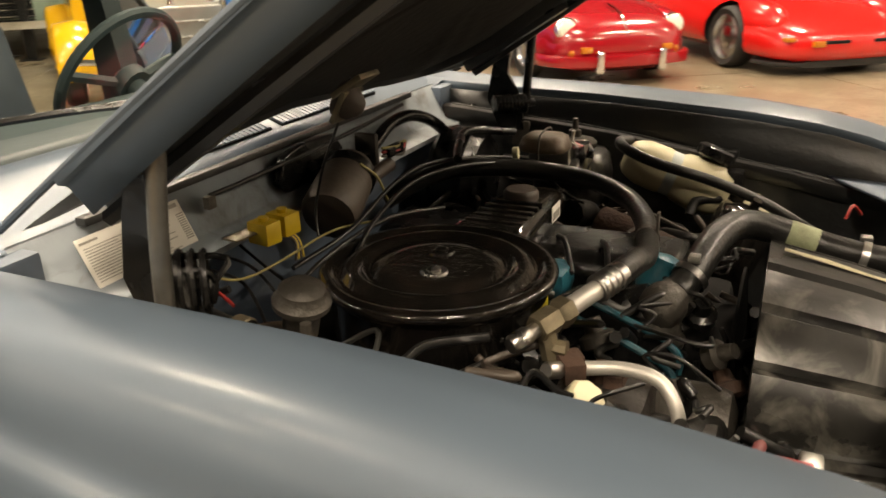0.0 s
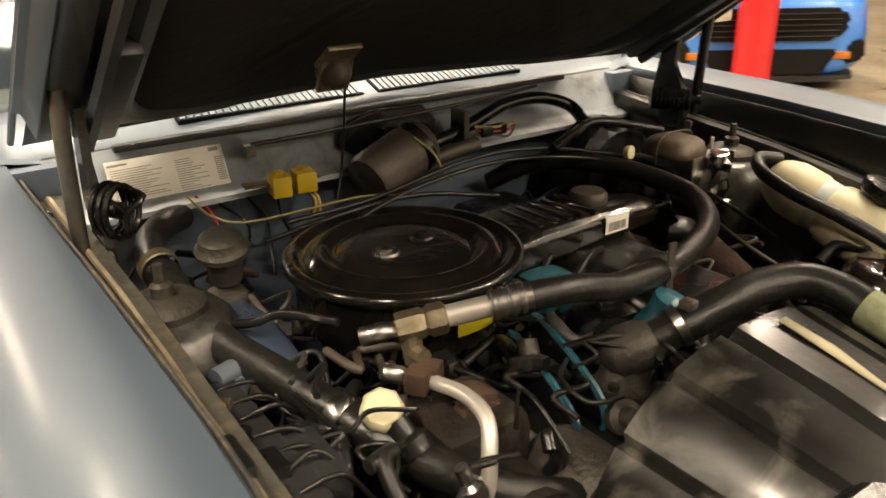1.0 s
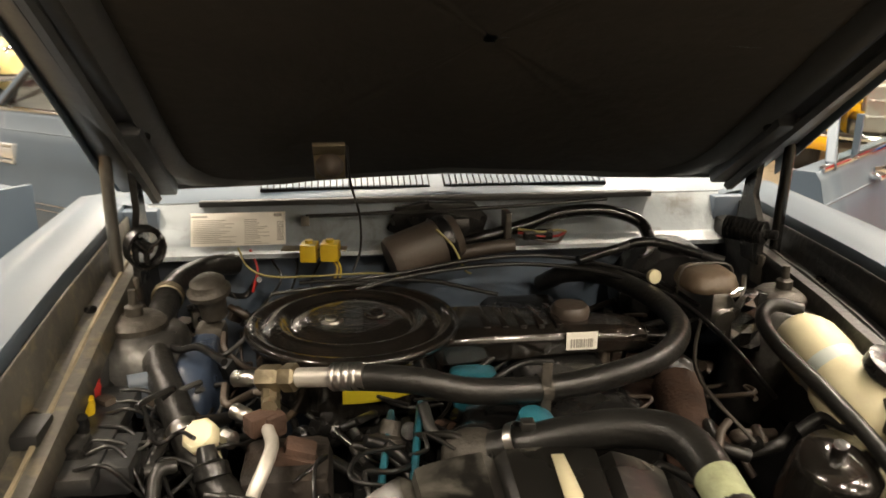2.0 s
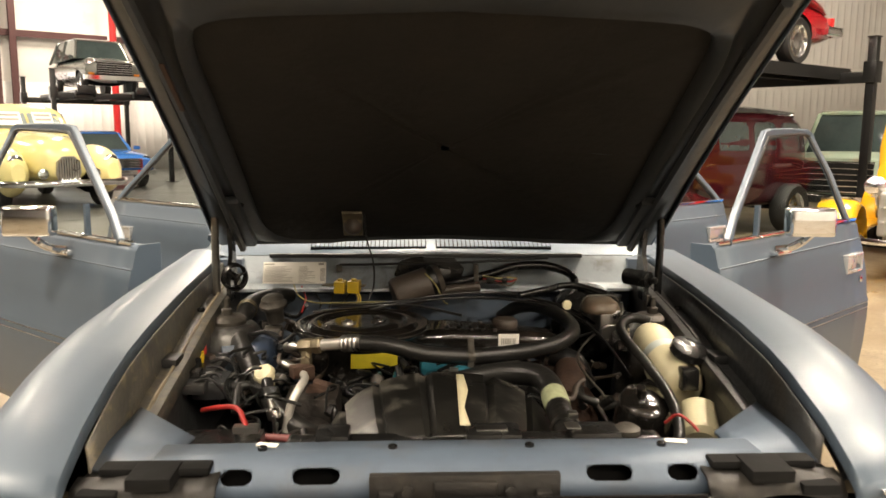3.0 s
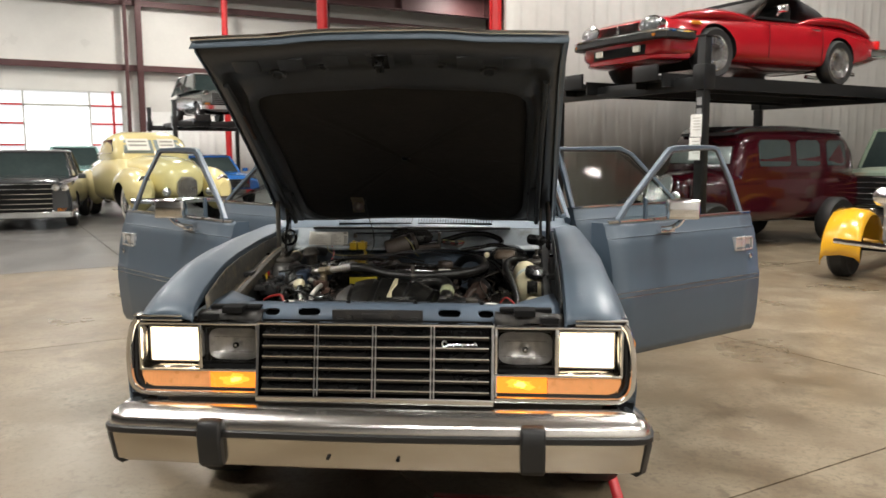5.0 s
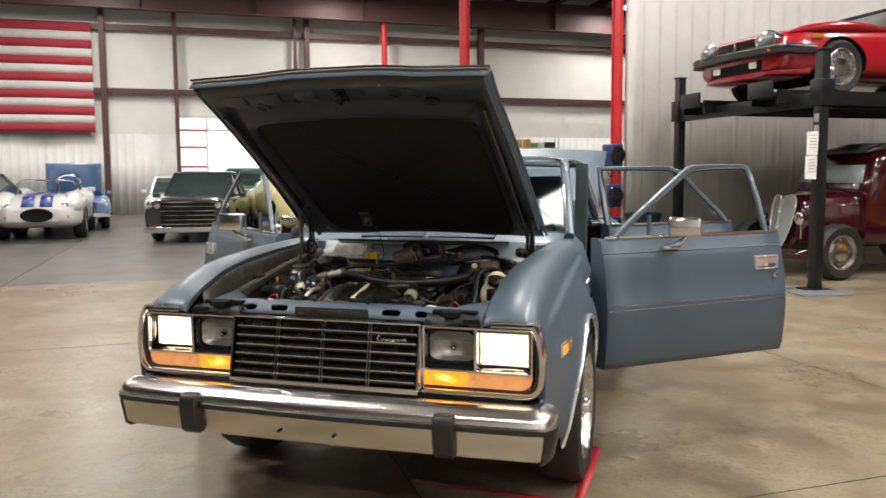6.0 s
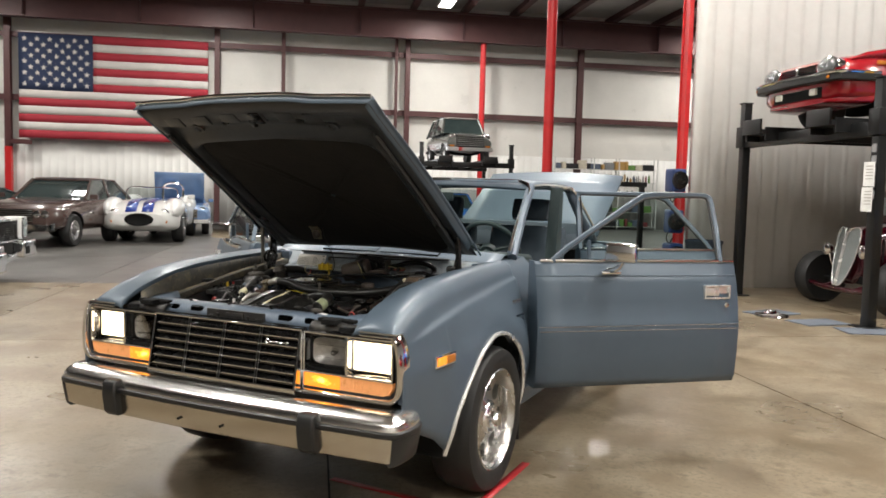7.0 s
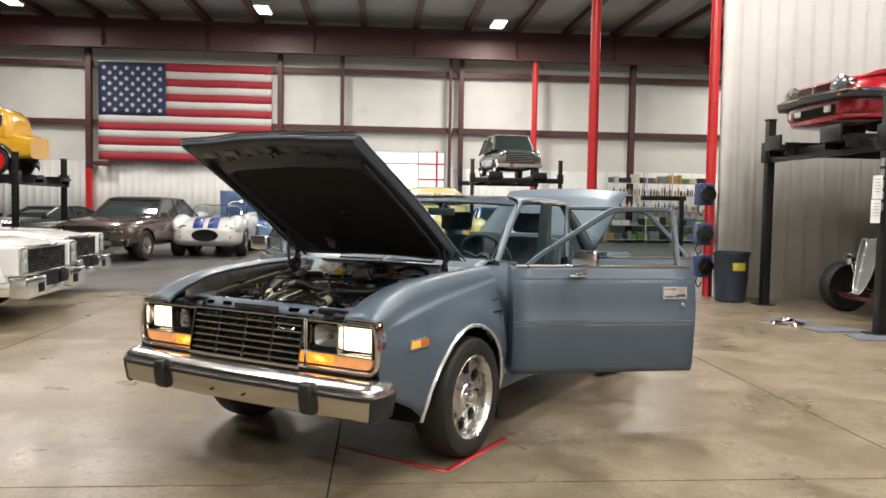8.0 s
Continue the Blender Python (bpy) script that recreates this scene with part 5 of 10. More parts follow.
# stamped dents and holes in the bare front strip
for x, t, r in ((-0.36, 0.885, 0.03), (0.36, 0.885, 0.03), (-0.2, 0.9, 0.018), (0.2, 0.9, 0.018)):
    bm = B()
    p = inner(x, t, -0.028)
    lathe(bm, [(r, 0.006), (r * 0.9, -0.006), (r * 0.6, -0.004), (r * 0.5, 0.004), (0.002, 0.004)], p, (0, 0, 1), 16, False, True)
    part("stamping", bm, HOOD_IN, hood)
for k in range(7):
    bm = B()
    x = -0.45 + 0.15 * k
    p = inner(x, 0.93, -0.032)
    box(bm, p[0] - 0.045, p[0] + 0.045, p[1] - 0.03, p[1] + 0.03, p[2] - 0.004, p[2] + 0.006, 0.004)
    part("stamping", bm, HOOD_IN, hood)
bm = B()
box(bm, -0.028, 0.028, -HL * 0.955, -HL * 0.90, -0.01, 0.03, 0.004)
cyl(bm, (0, -HL * 0.93, 0.0), (0, -HL * 0.93, -0.035), 0.008, seg=8)
box(bm, -0.014, 0.014, -HL * 0.945, -HL * 0.915, -0.04, -0.03, 0.003)
part("latch_striker", bm, BLACK_SATIN, hood)
for s in (1, -1):
    for t in (0.24,):
        bm = B()
        p = inner(s * 0.525, t, -0.026)
        lathe(bm, [(0.016, 0), (0.016, -0.01), (0.004, -0.012)], p, (0, 0, 1), 12)
        part("rubber_plug", bm, VOID, hood)
    bm = B()
    box(bm, min(s * 0.515, s * 0.555), max(s * 0.515, s * 0.555), -0.33, -0.06, -0.026, 0.0, 0.008)
    part("hinge_pocket", bm, HOOD_IN, hood)
    # rust streak on the frame
    bm = B()
    box(bm, min(s * 0.535, s * 0.545), max(s * 0.535, s * 0.545), -HL * 0.72, -HL * 0.6, -0.038, -0.034, 0.002)
    if s < 0:
        part("rust_streak", bm, RUST, hood)
    else:
        bm.free()
# bright front lip and small ornament
bm = B()
tube(bm, [(x * hw(1), -HL - 0.012, hz(x * hw(1), 1) + 0.012) for x in np.linspace(-1, 1, 15)], 0.008, 8, 2)
part("lip_moulding", bm, CHROME, hood, "bright hood lip moulding")
bm = B()
lathe(bm, [(0.022, 0), (0.018, 0.006), (0.006, 0.01), (0.005, 0.03), (0.012, 0.034), (0.012, 0.04), (0.004, 0.044)], (0, -HL * 0.965, hz(0, 0.965) + 0.02), (0, 0, 1), 12)
part("ornament", bm, CHROME, hood)
# under-hood lamp bracket with trailing wire
bm = B()
box(bm, -0.262, -0.208, -0.265, -0.21, -0.02, -0.012, 0.002)
m_ = Matrix.Translation((-0.235, -0.23, -0.02)) @ Matrix.Rotation(radians(60), 4, "X")
box(bm, -0.026, 0.026, -0.004, 0.004, -0.05, 0.0, 0.002, m_)
br = part("lamp_bracket", bm, BRASS, hood, "tarnished under-hood lamp bracket")
bm = B()
lathe(bm, [(0.026, 0), (0.024, -0.02), (0.012, -0.035), (0.002, -0.038)], (-0.235, -0.205, -0.02), (0, 0.6, 0.8), 14)
part("lamp_shell", bm, BROWN_P, br)
for q in (1, -1):
    bm = B()
    tube(bm, [(q * (hw(t) + 0.001), -HL * t, hz(hw(t), t) + 0.012) for t in np.linspace(0.0, 0.99, 12)], 0.005, 8, 2)
    part("edge_fold", bm, PAINT, hood, "folded hood edge")
    # pressed channel beside the hinge
    bm = B()
    tube(bm, [(q * 0.555, -0.06, -0.03), (q * 0.553, -0.4, -0.022), (q * 0.55, -HL * 0.6, -0.02), (q * 0.55, -HL * 0.86, -0.03)], 0.011, 6, 3)
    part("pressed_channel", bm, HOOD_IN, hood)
# hinge arms, springs and prop rods at the rear corners
for s in (1, -1):
    hinge = new("hood_hinge")
    hinge.parent = sedan
    bm = B()
    prism(bm, [(1.0, 0.95), (1.06, 0.95), (1.09, 1.02), (1.075, 1.10), (1.055, 1.16), (1.03, 1.16), (1.04, 1.08), (1.005, 1.02)], "x", s * 0.572 - 0.006, s * 0.572 + 0.006)
    part("hinge_arm", bm, BLACK_SATIN, hinge)
    bm = B()
    if s > 0:
        d_ = Vector((0.62, -0.78, 0.0)).normalized()
        prof = [(0.009, -0.004), (0.019, 0.0)]
        for k in range(9):
            prof += [(0.023, 0.0088 * k + 0.002), (0.023, 0.0088 * k + 0.0065), (0.0195, 0.0088 * k + 0.0085)]
        lathe(bm, prof + [(0.009, 0.08), (0.009, 0.1), (0.004, 0.102)], (0.528, 1.06, 1.012), d_, 18)
    else:
        for k in range(3):
            tube(bm, [(-0.562 + 0.006 * k + 0.032 * math.cos(a) * 0.8, 1.02 - 0.012 * k + 0.02 * math.cos(a), 1.02 + 0.034 * math.sin(a)) for a in np.linspace(0, 2 * math.pi, 17)], 0.0042, 6, 1)
        for a in (0.6, 2.5):
            tube(bm, [(-0.562 + 0.026 * math.cos(a), 1.03 + 0.02 * math.cos(a), 1.02 + 0.034 * math.sin(a)), (-0.545 + 0.026 * math.cos(a), 0.985, 1.02 + 0.034 * math.sin(a)), (-0.548, 0.985, 1.02), (-0.55, 0.99, 0.995)], 0.004, 6, 3)
        cyl(bm, (-0.575, 1.045, 1.02), (-0.55, 1.0, 1.02), 0.012, seg=10)
    part("hinge_spring", bm, BLACK_SATIN, hinge, "coiled black hinge spring")
    bm = B()
    tube(bm, [(s * 0.598, 0.985, 1.215), (s * 0.603, 1.0, 1.1), (s * 0.605, 1.01, 0.96)], 0.0105, 14, 3)
    part("prop_rod", bm, ROD if s < 0 else BLACK_SATIN, hinge)
    bm = B()
    box(bm, s * 0.59 - 0.02, s * 0.59 + 0.02, 0.985, 1.03, 0.91, 0.97, 0.006)
    part("rod_foot", bm, RUSTY, hinge)


# ---- doors ----
def door(s, hinge_xy, angle, length, rear=False):
    """Right side s=1, left side s=-1. Local: y along the door from its hinge, x outwards."""
    d = new("rear_door" if rear else "front_door")
    d.parent = sedan
    d.matrix_local = Matrix.Translation((s * hinge_xy[0], hinge_xy[1], 0)) @ Matrix.Rotation(-s * radians(angle), 4, "Z")
    L, ZB = length, 0.40
    PROF = [(0.40, -0.03), (0.44, -0.012), (0.55, 0.0), (0.66, 0.006), (0.735, 0.006), (0.745, 0.0), (0.85, -0.012), (0.95, -0.035), (0.985, -0.045), (0.99, -0.05), (1.04, -0.062), (1.06, -0.075)]
    bm = B()
    rows = []
    for y in np.linspace(0, L, 9):
        rows.append([(s * x, y, z) for z, x in PROF])
    grid(bm, rows)
    skin = part("door_skin", bm, PAINT, d, "blue-grey door skin", smooth=50)
    solid(skin, 0.004)
    bm = B()
    box(bm, min(s * -0.15, s * -0.09), max(s * -0.15, s * -0.09), 0.01, L - 0.01, ZB + 0.01, 1.05, 0.01)
    for y0, y1 in ((0.0, 0.012), (L - 0.012, L)):
        prism(bm, [(s * -0.15, ZB + 0.01)] + [(s * (x - 0.003), z) for z, x in PROF] + [(s * -0.15, 1.06)], "y", y0, y1)
    box(bm, min(s * -0.15, s * -0.03), max(s * -0.15, s * -0.03), 0, L, ZB, ZB + 0.012)
    part("door_inner", bm, PAINT, d)
    bm = B()
    box(bm, min(s * -0.172, s * -0.152), max(s * -0.172, s * -0.152), 0.05, L - 0.05, 0.48, 1.03, 0.01)
    box(bm, min(s * -0.21, s * -0.172), max(s * -0.21, s * -0.172), L * 0.35, L * 0.75, 0.74, 0.8, 0.015)
    part("door_card", bm, SEAT_BLUE, d, "blue vinyl door card")
    # window frame
    zt = 1.42
    if rear:
        path = [(0.0, 1.06, -0.075), (0.03, 1.30, -0.2), (0.05, zt, -0.27), (0.6, zt + 0.005, -0.275), (0.7, zt - 0.03, -0.265), (L - 0.06, 1.10, -0.1), (L - 0.04, 1.06, -0.075)]
    else:
        path = [(0.1, 1.06, -0.075), (0.2, 1.13, -0.11), (0.66, 1.385, -0.25), (0.72, zt - 0.008, -0.27), (0.78, zt, -0.274), (0.95, zt + 0.003, -0.276), (L - 0.07, zt, -0.276), (L - 0.045, zt - 0.01, -0.269), (L - 0.04, zt - 0.035, -0.257), (L - 0.06, 1.25, -0.17), (L - 0.085, 1.06, -0.075)]
    rings = []
    P = [Vector((s * x, y, z)) for y, z, x in path]
    bm = B()
    for i, p in enumerate(P):
        t_ = (P[min(i + 1, len(P) - 1)] - P[max(i - 1, 0)]).normalized()
        inw = Vector((s, 0, 0)).cross(t_).normalized() * 0.0145
        xo = Vector((s * 0.013, 0, 0))
        rings.append([p + inw + xo, p + inw - xo, p - inw - xo, p - inw + xo])
    loft(bm, rings)
    fr = part("window_frame", bm, PAINT, d)
    bevelled(fr, 0.005)
    mid = sum(P, Vector()) / len(P)
    bm = B()
    tube(bm, [p + (mid - p).normalized() * 0.02 + Vector((s * 0.004, 0, 0)) for p in P], 0.0075, 6, 1)
    part("window_seal", bm, TRIM_BLACK, fr, "black rubber window channel")
    # glass
    bm = B()
    cy = sum(p[0] for p in path) / len(path)
    vs = [bm.verts.new((s * (x), y + (0.02 if y < cy else -0.02), z - (0.02 if z > 1.3 else 0))) for y, z, x in path]
    bm.faces.new(vs)
    g = part("window_glass", bm, GLASS, d, "clear door glass", smooth=0)
    g.visible_shadow = False
    bm = B()
    box(bm, min(s * -0.08, s * -0.066), max(s * -0.08, s * -0.066), 0.03, L, 1.056, 1.07, 0.003)
    part("belt_moulding", bm, CHROME, d)
    bm = B()
    for z in (0.725, 0.702):
        tube(bm, [(s * 0.0075, 0.01, z), (s * 0.0075, L - 0.005, z)], 0.0022, 6, 1)
    part("side_moulding", bm, CHROME, d, "thin bright side moulding")
    bm = B()
    tube(bm, [(s * -0.046, 0.0, 0.985), (s * -0.046, L, 0.985)], 0.0035, 5, 1)
    part("crease", bm, PAINT, d)
    # handle
    h0 = L - 0.21
    bm = B()
    for a in ((h0, h0 + 0.16, 0.925, 0.935), (h0, h0 + 0.16, 0.86, 0.87), (h0, h0 + 0.01, 0.87, 0.925), (h0 + 0.15, h0 + 0.16, 0.87, 0.925)):
        box(bm, s * -0.02 - 0.012, s * -0.02 + 0.012, a[0], a[1], a[2], a[3], 0.002)
    hd = part("handle", bm, SATIN, d, "bright flush door handle")
    bm = B()
    box(bm, s * -0.025 - 0.004, s * -0.025 + 0.004, h0 + 0.01, h0 + 0.15, 0.87, 0.925)
    box(bm, s * -0.018 - 0.008, s * -0.018 + 0.008, h0 + 0.01, h0 + 0.09, 0.878, 0.92, 0.003)
    part("paddle", bm, SATIN, hd)
    bm = B()
    lathe(bm, [(0.014, 0), (0.014, 0.006), (0.004, 0.009)], (s * -0.008, h0 + 0.135, 0.828), (s, 0, 0), 14)
    part("lock", bm, CHROME, d)
    if not rear:
        # quarter-light divider and mirror
        bm = B()
        box(bm, s * -0.08 - 0.008, s * -0.08 + 0.008, 0.30, 0.315, 1.06, 1.17)
        part("divider", bm, PAINT, fr)
        mir = new("mirror")
        mir.parent = d
        bm = B()
        m_ = Matrix.Translation((s * 0.05, 0.43, 1.115)) @ Matrix.Rotation(s * radians(48), 4, "Z")
        box(bm, -0.08, 0.08, -0.032, 0.032, -0.05, 0.05, 0.016, m_, 3)
        part("mirror_shell", bm, CHROME, mir, "chromed rectangular door mirror")
        bm = B()
        tube(bm, [(s * 0.05, 0.44, 1.07), (s * 0.02, 0.44, 1.04), (s * -0.01, 0.42, 1.02), (s * -0.05, 0.40, 1.012)], 0.014, 8, 4)
        box(bm, s * -0.05 - 0.02, s * -0.05 + 0.03, 0.36, 0.47, 0.995, 1.012, 0.006)
        part("mirror_stalk", bm, CHROME, mir)
    return d


door(1, (0.93, 1.275), 50.0, 1.18)
door(-1, (0.965, 1.275), 50.0, 1.24)
door(1, (0.87, 2.36), 52.0, 0.98, True)
door(-1, (0.87, 2.36), 52.0, 0.98, True)
# chromed aerial base by the left of the cowl
bm = B()
lathe(bm, [(0.024, 0), (0.022, 0.012), (0.012, 0.03), (0.014, 0.04), (0.007, 0.05), (0.0025, 0.07), (0.0018, 0.75)], (-0.69, 1.42, 1.06), (0, 0, 1), 10)
part("aerial", bm, CHROME, sedan, "chromed radio aerial")

# ---- engine bay contents ----
rng = random.Random(5)


def sub(name):
    ob = new(name)
    ob.parent = sedan
    return ob


def tubed(name, pts, r, material, parent, label="", seg=10, n=6):
    bm = B()
    tube(bm, pts, r, seg, n)
    return part(name, bm, material, parent, label, smooth=60)


eng = sub("engine")
# near-black masses fill the bay's dark depth, with a sheet across its floor
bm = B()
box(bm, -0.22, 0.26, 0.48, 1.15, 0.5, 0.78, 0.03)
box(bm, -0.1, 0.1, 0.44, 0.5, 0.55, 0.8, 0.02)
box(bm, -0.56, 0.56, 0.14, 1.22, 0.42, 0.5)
part("block", bm, VOID, eng, "near-black engine block with a dark fill across the bay floor")
# valve cover
bm = B()
prism(bm, [(0.04, 0.78), (0.04, 0.845), (0.065, 0.868), (0.19, 0.868), (0.215, 0.845), (0.215, 0.78)], "y", 0.56, 1.12)
bevelled(part("valve_cover", bm, BLACK_SATIN, eng), 0.012)
# teal painted front cover, pump and bracket
bm = B()
box(bm, -0.05, 0.035, 0.62, 0.7, 0.78, 0.855, 0.02)
box(bm, 0.0, 0.05, 0.55, 0.62, 0.77, 0.82, 0.015)
part("front_cover", bm, BLACK_SATIN, eng, "oily black front cover")
bm = B()
box(bm, -0.06, 0.02, 0.72, 0.8, 0.82, 0.872, 0.02)
part("intake_flange", bm, TEAL, eng, "oily teal painted flange")
bm = B()
lathe(bm, [(0.05, 0), (0.056, 0.01), (0.056, 0.06), (0.04, 0.085), (0.03, 0.09)], (-0.035, 0.64, 0.795), (-0.2, -1, 0.35), 18)
part("water_pump", bm, BLACK_SATIN, eng, "greasy black pump body")
bm = B()
lathe(bm, [(0.034, 0), (0.034, 0.03), (0.026, 0.05), (0.026, 0.08), (0.01, 0.085)], (0.02, 0.6, 0.81), (0.2, -0.3, 1), 14)
part("oil_filler", bm, TEAL, eng, "chipped teal filler neck")
for bx, hi_ in ((-0.125, 0.0), (-0.168, -0.012)):
    m_ = Matrix.Translation((bx, 0.612, 0.822 + hi_)) @ Matrix.Rotation(radians(14), 4, "X") @ Matrix.Rotation(radians(-9), 4, "Z")
    bm = B()
    prism(bm, [(-0.088, -0.075), (-0.09, -0.01), (-0.06, 0.016), (0.07, 0.022), (0.084, 0.0), (0.06, -0.03), (-0.02, -0.04), (-0.05, -0.075)], "x", -0.004, 0.004)
    bm.transform(m_)
    part("alternator_bracket", bm, BLACK_SATIN, eng, "black pressed bracket")
    bm = B()
    tube(bm, [m_ @ Vector((0, y, z)) for y, z in ((-0.09, -0.06), (-0.092, -0.008), (-0.06, 0.018), (0.07, 0.024), (0.086, 0.0))], 0.0052, 6, 3)
    part("bracket_edge", bm, TEAL, eng, "chipped teal bracket edge")
bm = B()
lathe(bm, [(0.03, 0), (0.055, 0.01), (0.06, 0.03), (0.06, 0.10), (0.05, 0.12), (0.02, 0.125)], (-0.2, 0.44, 0.74), (0, 1, 0), 20)
part("alternator", bm, CAST, eng)
bm = B()
box(bm, -0.36, -0.24, 0.54, 0.66, 0.7, 0.84, 0.02)
cyl(bm, (-0.3, 0.46, 0.74), (-0.3, 0.56, 0.74), 0.06, seg=20)
part("compressor", bm, mat("compressor_grime", (0.018, 0.015, 0.013), 0.5, 0.2, 0.5, 18.0, 0.5, 120, stain=0.5, stain_col=(0.06, 0.04, 0.028), stain_scale=12.0), eng, "grimy brown compressor body")
# water outlet elbow with clamp
bm = B()
lathe(bm, [(0.008, -0.052), (0.024, -0.046), (0.034, -0.034), (0.037, -0.014), (0.034, 0.008), (0.028, 0.02), (0.025, 0.04)], (-0.045, 0.565, 0.845), (0.7, -0.35, 0.3), 22)
lathe(bm, [(0.045, 0), (0.047, 0.004), (0.047, 0.016), (0.04, 0.022), (0.034, 0.05)], (-0.062, 0.578, 0.785), (0.12, -0.1, 1), 22)
for a in (0.6, 3.7):
    lathe(bm, [(0.008, 0), (0.008, 0.008), (0.002, 0.009)], (-0.06 + 0.041 * math.cos(a), 0.576 + 0.041 * math.sin(a), 0.805), (0, 0, 1), 6)
part("thermostat_housing", bm, CAST, eng, "weathered cast water outlet", smooth=60)

# air cleaner
ac = sub("air_cleaner")
AC, AZ = (-0.205, 0.872), 0.928
bm = B()
lathe(bm, [(0.1, -0.12), (0.15, -0.105), (0.158, -0.09), (0.16, -0.03), (0.166, -0.022), (0.172, -0.016)], (AC[0], AC[1], AZ), (0, 0, 1), 48)
part("housing", bm, BLACK_GLOSS, ac, "black air cleaner housing")
bm = B()
lathe(bm, [(0.165, -0.02), (0.174, -0.016), (0.176, -0.008), (0.171, -0.001), (0.160, 0.0), (0.155, -0.004), (0.148, -0.009), (0.141, -0.008), (0.135, 0.002), (0.122, 0.004), (0.112, -0.001), (0.106, -0.008), (0.098, -0.007), (0.094, 0.0), (0.07, 0.001), (0.03, -0.001), (0.002, -0.001)], (AC[0], AC[1], AZ), (0, 0, 1), 72)
part("lid", bm, BLACK_WET, ac, "wet-looking glossy black ribbed lid", smooth=60)
for dx, dy in ((-0.035, -0.01), (0.04, 0.012)):
    bm = B()
    lathe(bm, [(0.021, -0.002), (0.019, 0.003), (0.012, 0.003), (0.010, 0.0), (0.010, 0.006), (0.006, 0.009), (0.001, 0.009)], (AC[0] + dx, AC[1] + dy, AZ), (0, 0, 1), 16)
    part("lid_stud", bm, STEEL if dx < 0 else BLACK_GLOSS, ac)
bm = B()
rows = []
for z in (AZ - 0.075, AZ - 0.04):
    rows.append([(AC[0] + 0.1615 * math.sin(a), AC[1] - 0.1615 * math.cos(a), z) for a in np.linspace(-0.12, 0.6, 9)])
grid(bm, rows)
part("sticker", bm, YELLOW_S, ac, "yellow service sticker")
# snorkel with temperature valve knob and bar-code label
bm = B()
rings = []
for t, w, z0, z1 in ((0, 0.075, 0.862, 0.918), (0.25, 0.07, 0.866, 0.922), (0.6, 0.055, 0.87, 0.918), (0.9, 0.045, 0.868, 0.91), (1.0, 0.038, 0.872, 0.905)):
    x, y = -0.075 + 0.36 * t, 0.872 - 0.02 * t
    rings.append([(x, y - w, z0), (x, y - w, z1 - 0.014), (x, y - w + 0.016, z1), (x, y + w - 0.016, z1), (x, y + w, z1 - 0.014), (x, y + w, z0)])
loft(bm, rings)
sn = part("snorkel", bm, BLACK_WET, ac, "black sheet-metal intake snorkel")
bevelled(sn, 0.006)
for k in range(5):
    bm = B()
    box(bm, 0.005 + 0.03 * k, 0.016 + 0.03 * k, 0.815, 0.915, 0.914, 0.923, 0.002)
    part("snorkel_rib", bm, BLACK_GLOSS, ac)
bm = B()
lathe(bm, [(0.03, 0), (0.033, 0.006), (0.033, 0.018), (0.028, 0.024), (0.004, 0.025)], (0.162, 0.868, 0.912), (0, 0, 1), 20)
part("vacuum_motor", bm, BROWN_P, ac, "dull brown vacuum motor cap")
bm = B()
box(bm, 0.138, 0.19, 0.8, 0.802, 0.882, 0.912, 0.0)
lab = part("barcode_label", bm, PAPER, ac, "white bar-code label")
bm = B()
x = 0.145
while x < 0.182:
    w = rng.choice((0.001, 0.0018, 0.0026))
    box(bm, x, x + w, 0.7988, 0.7999, 0.886, 0.901)
    x += w + rng.choice((0.0012, 0.002))
part("bars", bm, INK, lab, smooth=0)
bm = B()
cyl(bm, (0.27, 0.845, 0.888), (0.31, 0.84, 0.885), 0.016, 0.012, 12)
cyl(bm, (0.31, 0.84, 0.885), (0.34, 0.838, 0.884), 0.006, seg=8)
part("snorkel_nozzle", bm, BLACK_GLOSS, ac)

# air-conditioning hose: silver fittings, ferrule, long loop
ah = sub("hose_assembly")
T0_, T1_ = Vector((-0.376, 0.700, 0.909)), Vector((-0.2, 0.612, 0.944))
D_ = (T1_ - T0_).normalized()
bm = B()
lathe(bm, [(0.010, 0), (0.0125, 0.004), (0.0125, 0.03), (0.010, 0.034), (0.010, 0.045)], T0_, D_, 8)
part("valve_cap", bm, STEEL, ah, "bright hex valve cap")
bm = B()
lathe(bm, [(0.018, 0.045), (0.019, 0.05), (0.019, 0.075), (0.016, 0.08), (0.02, 0.085), (0.02, 0.102), (0.016, 0.106)], T0_, D_, 6)
cyl(bm, T0_ + D_ * 0.06, T0_ + D_ * 0.06 + Vector((0, -0.01, -0.045)), 0.013, seg=8)
cyl(bm, T0_ + D_ * 0.06 + Vector((0, -0.01, -0.03)), T0_ + D_ * 0.06 + Vector((0.0, -0.03, -0.03)), 0.011, seg=8)
part("fitting_block", bm, BRASS, ah, "dull brass fitting")
bm = B()
cyl(bm, T0_ + D_ * 0.104, T0_ + D_ * 0.16, 0.0135, seg=12)
part("fitting_pipe", bm, OLD_ALU, ah)
bm = B()
for k in range(4):
    lathe(bm, [(0.0175, 0), (0.0195, 0.002), (0.0195, 0.006), (0.0175, 0.008)], T0_ + D_ * (0.16 + 0.011 * k), D_, 14)
cyl(bm, T0_ + D_ * 0.158, T0_ + D_ * 0.21, 0.0172, seg=14)
part("ferrule", bm, STEEL, ah, "ringed crimp ferrule")
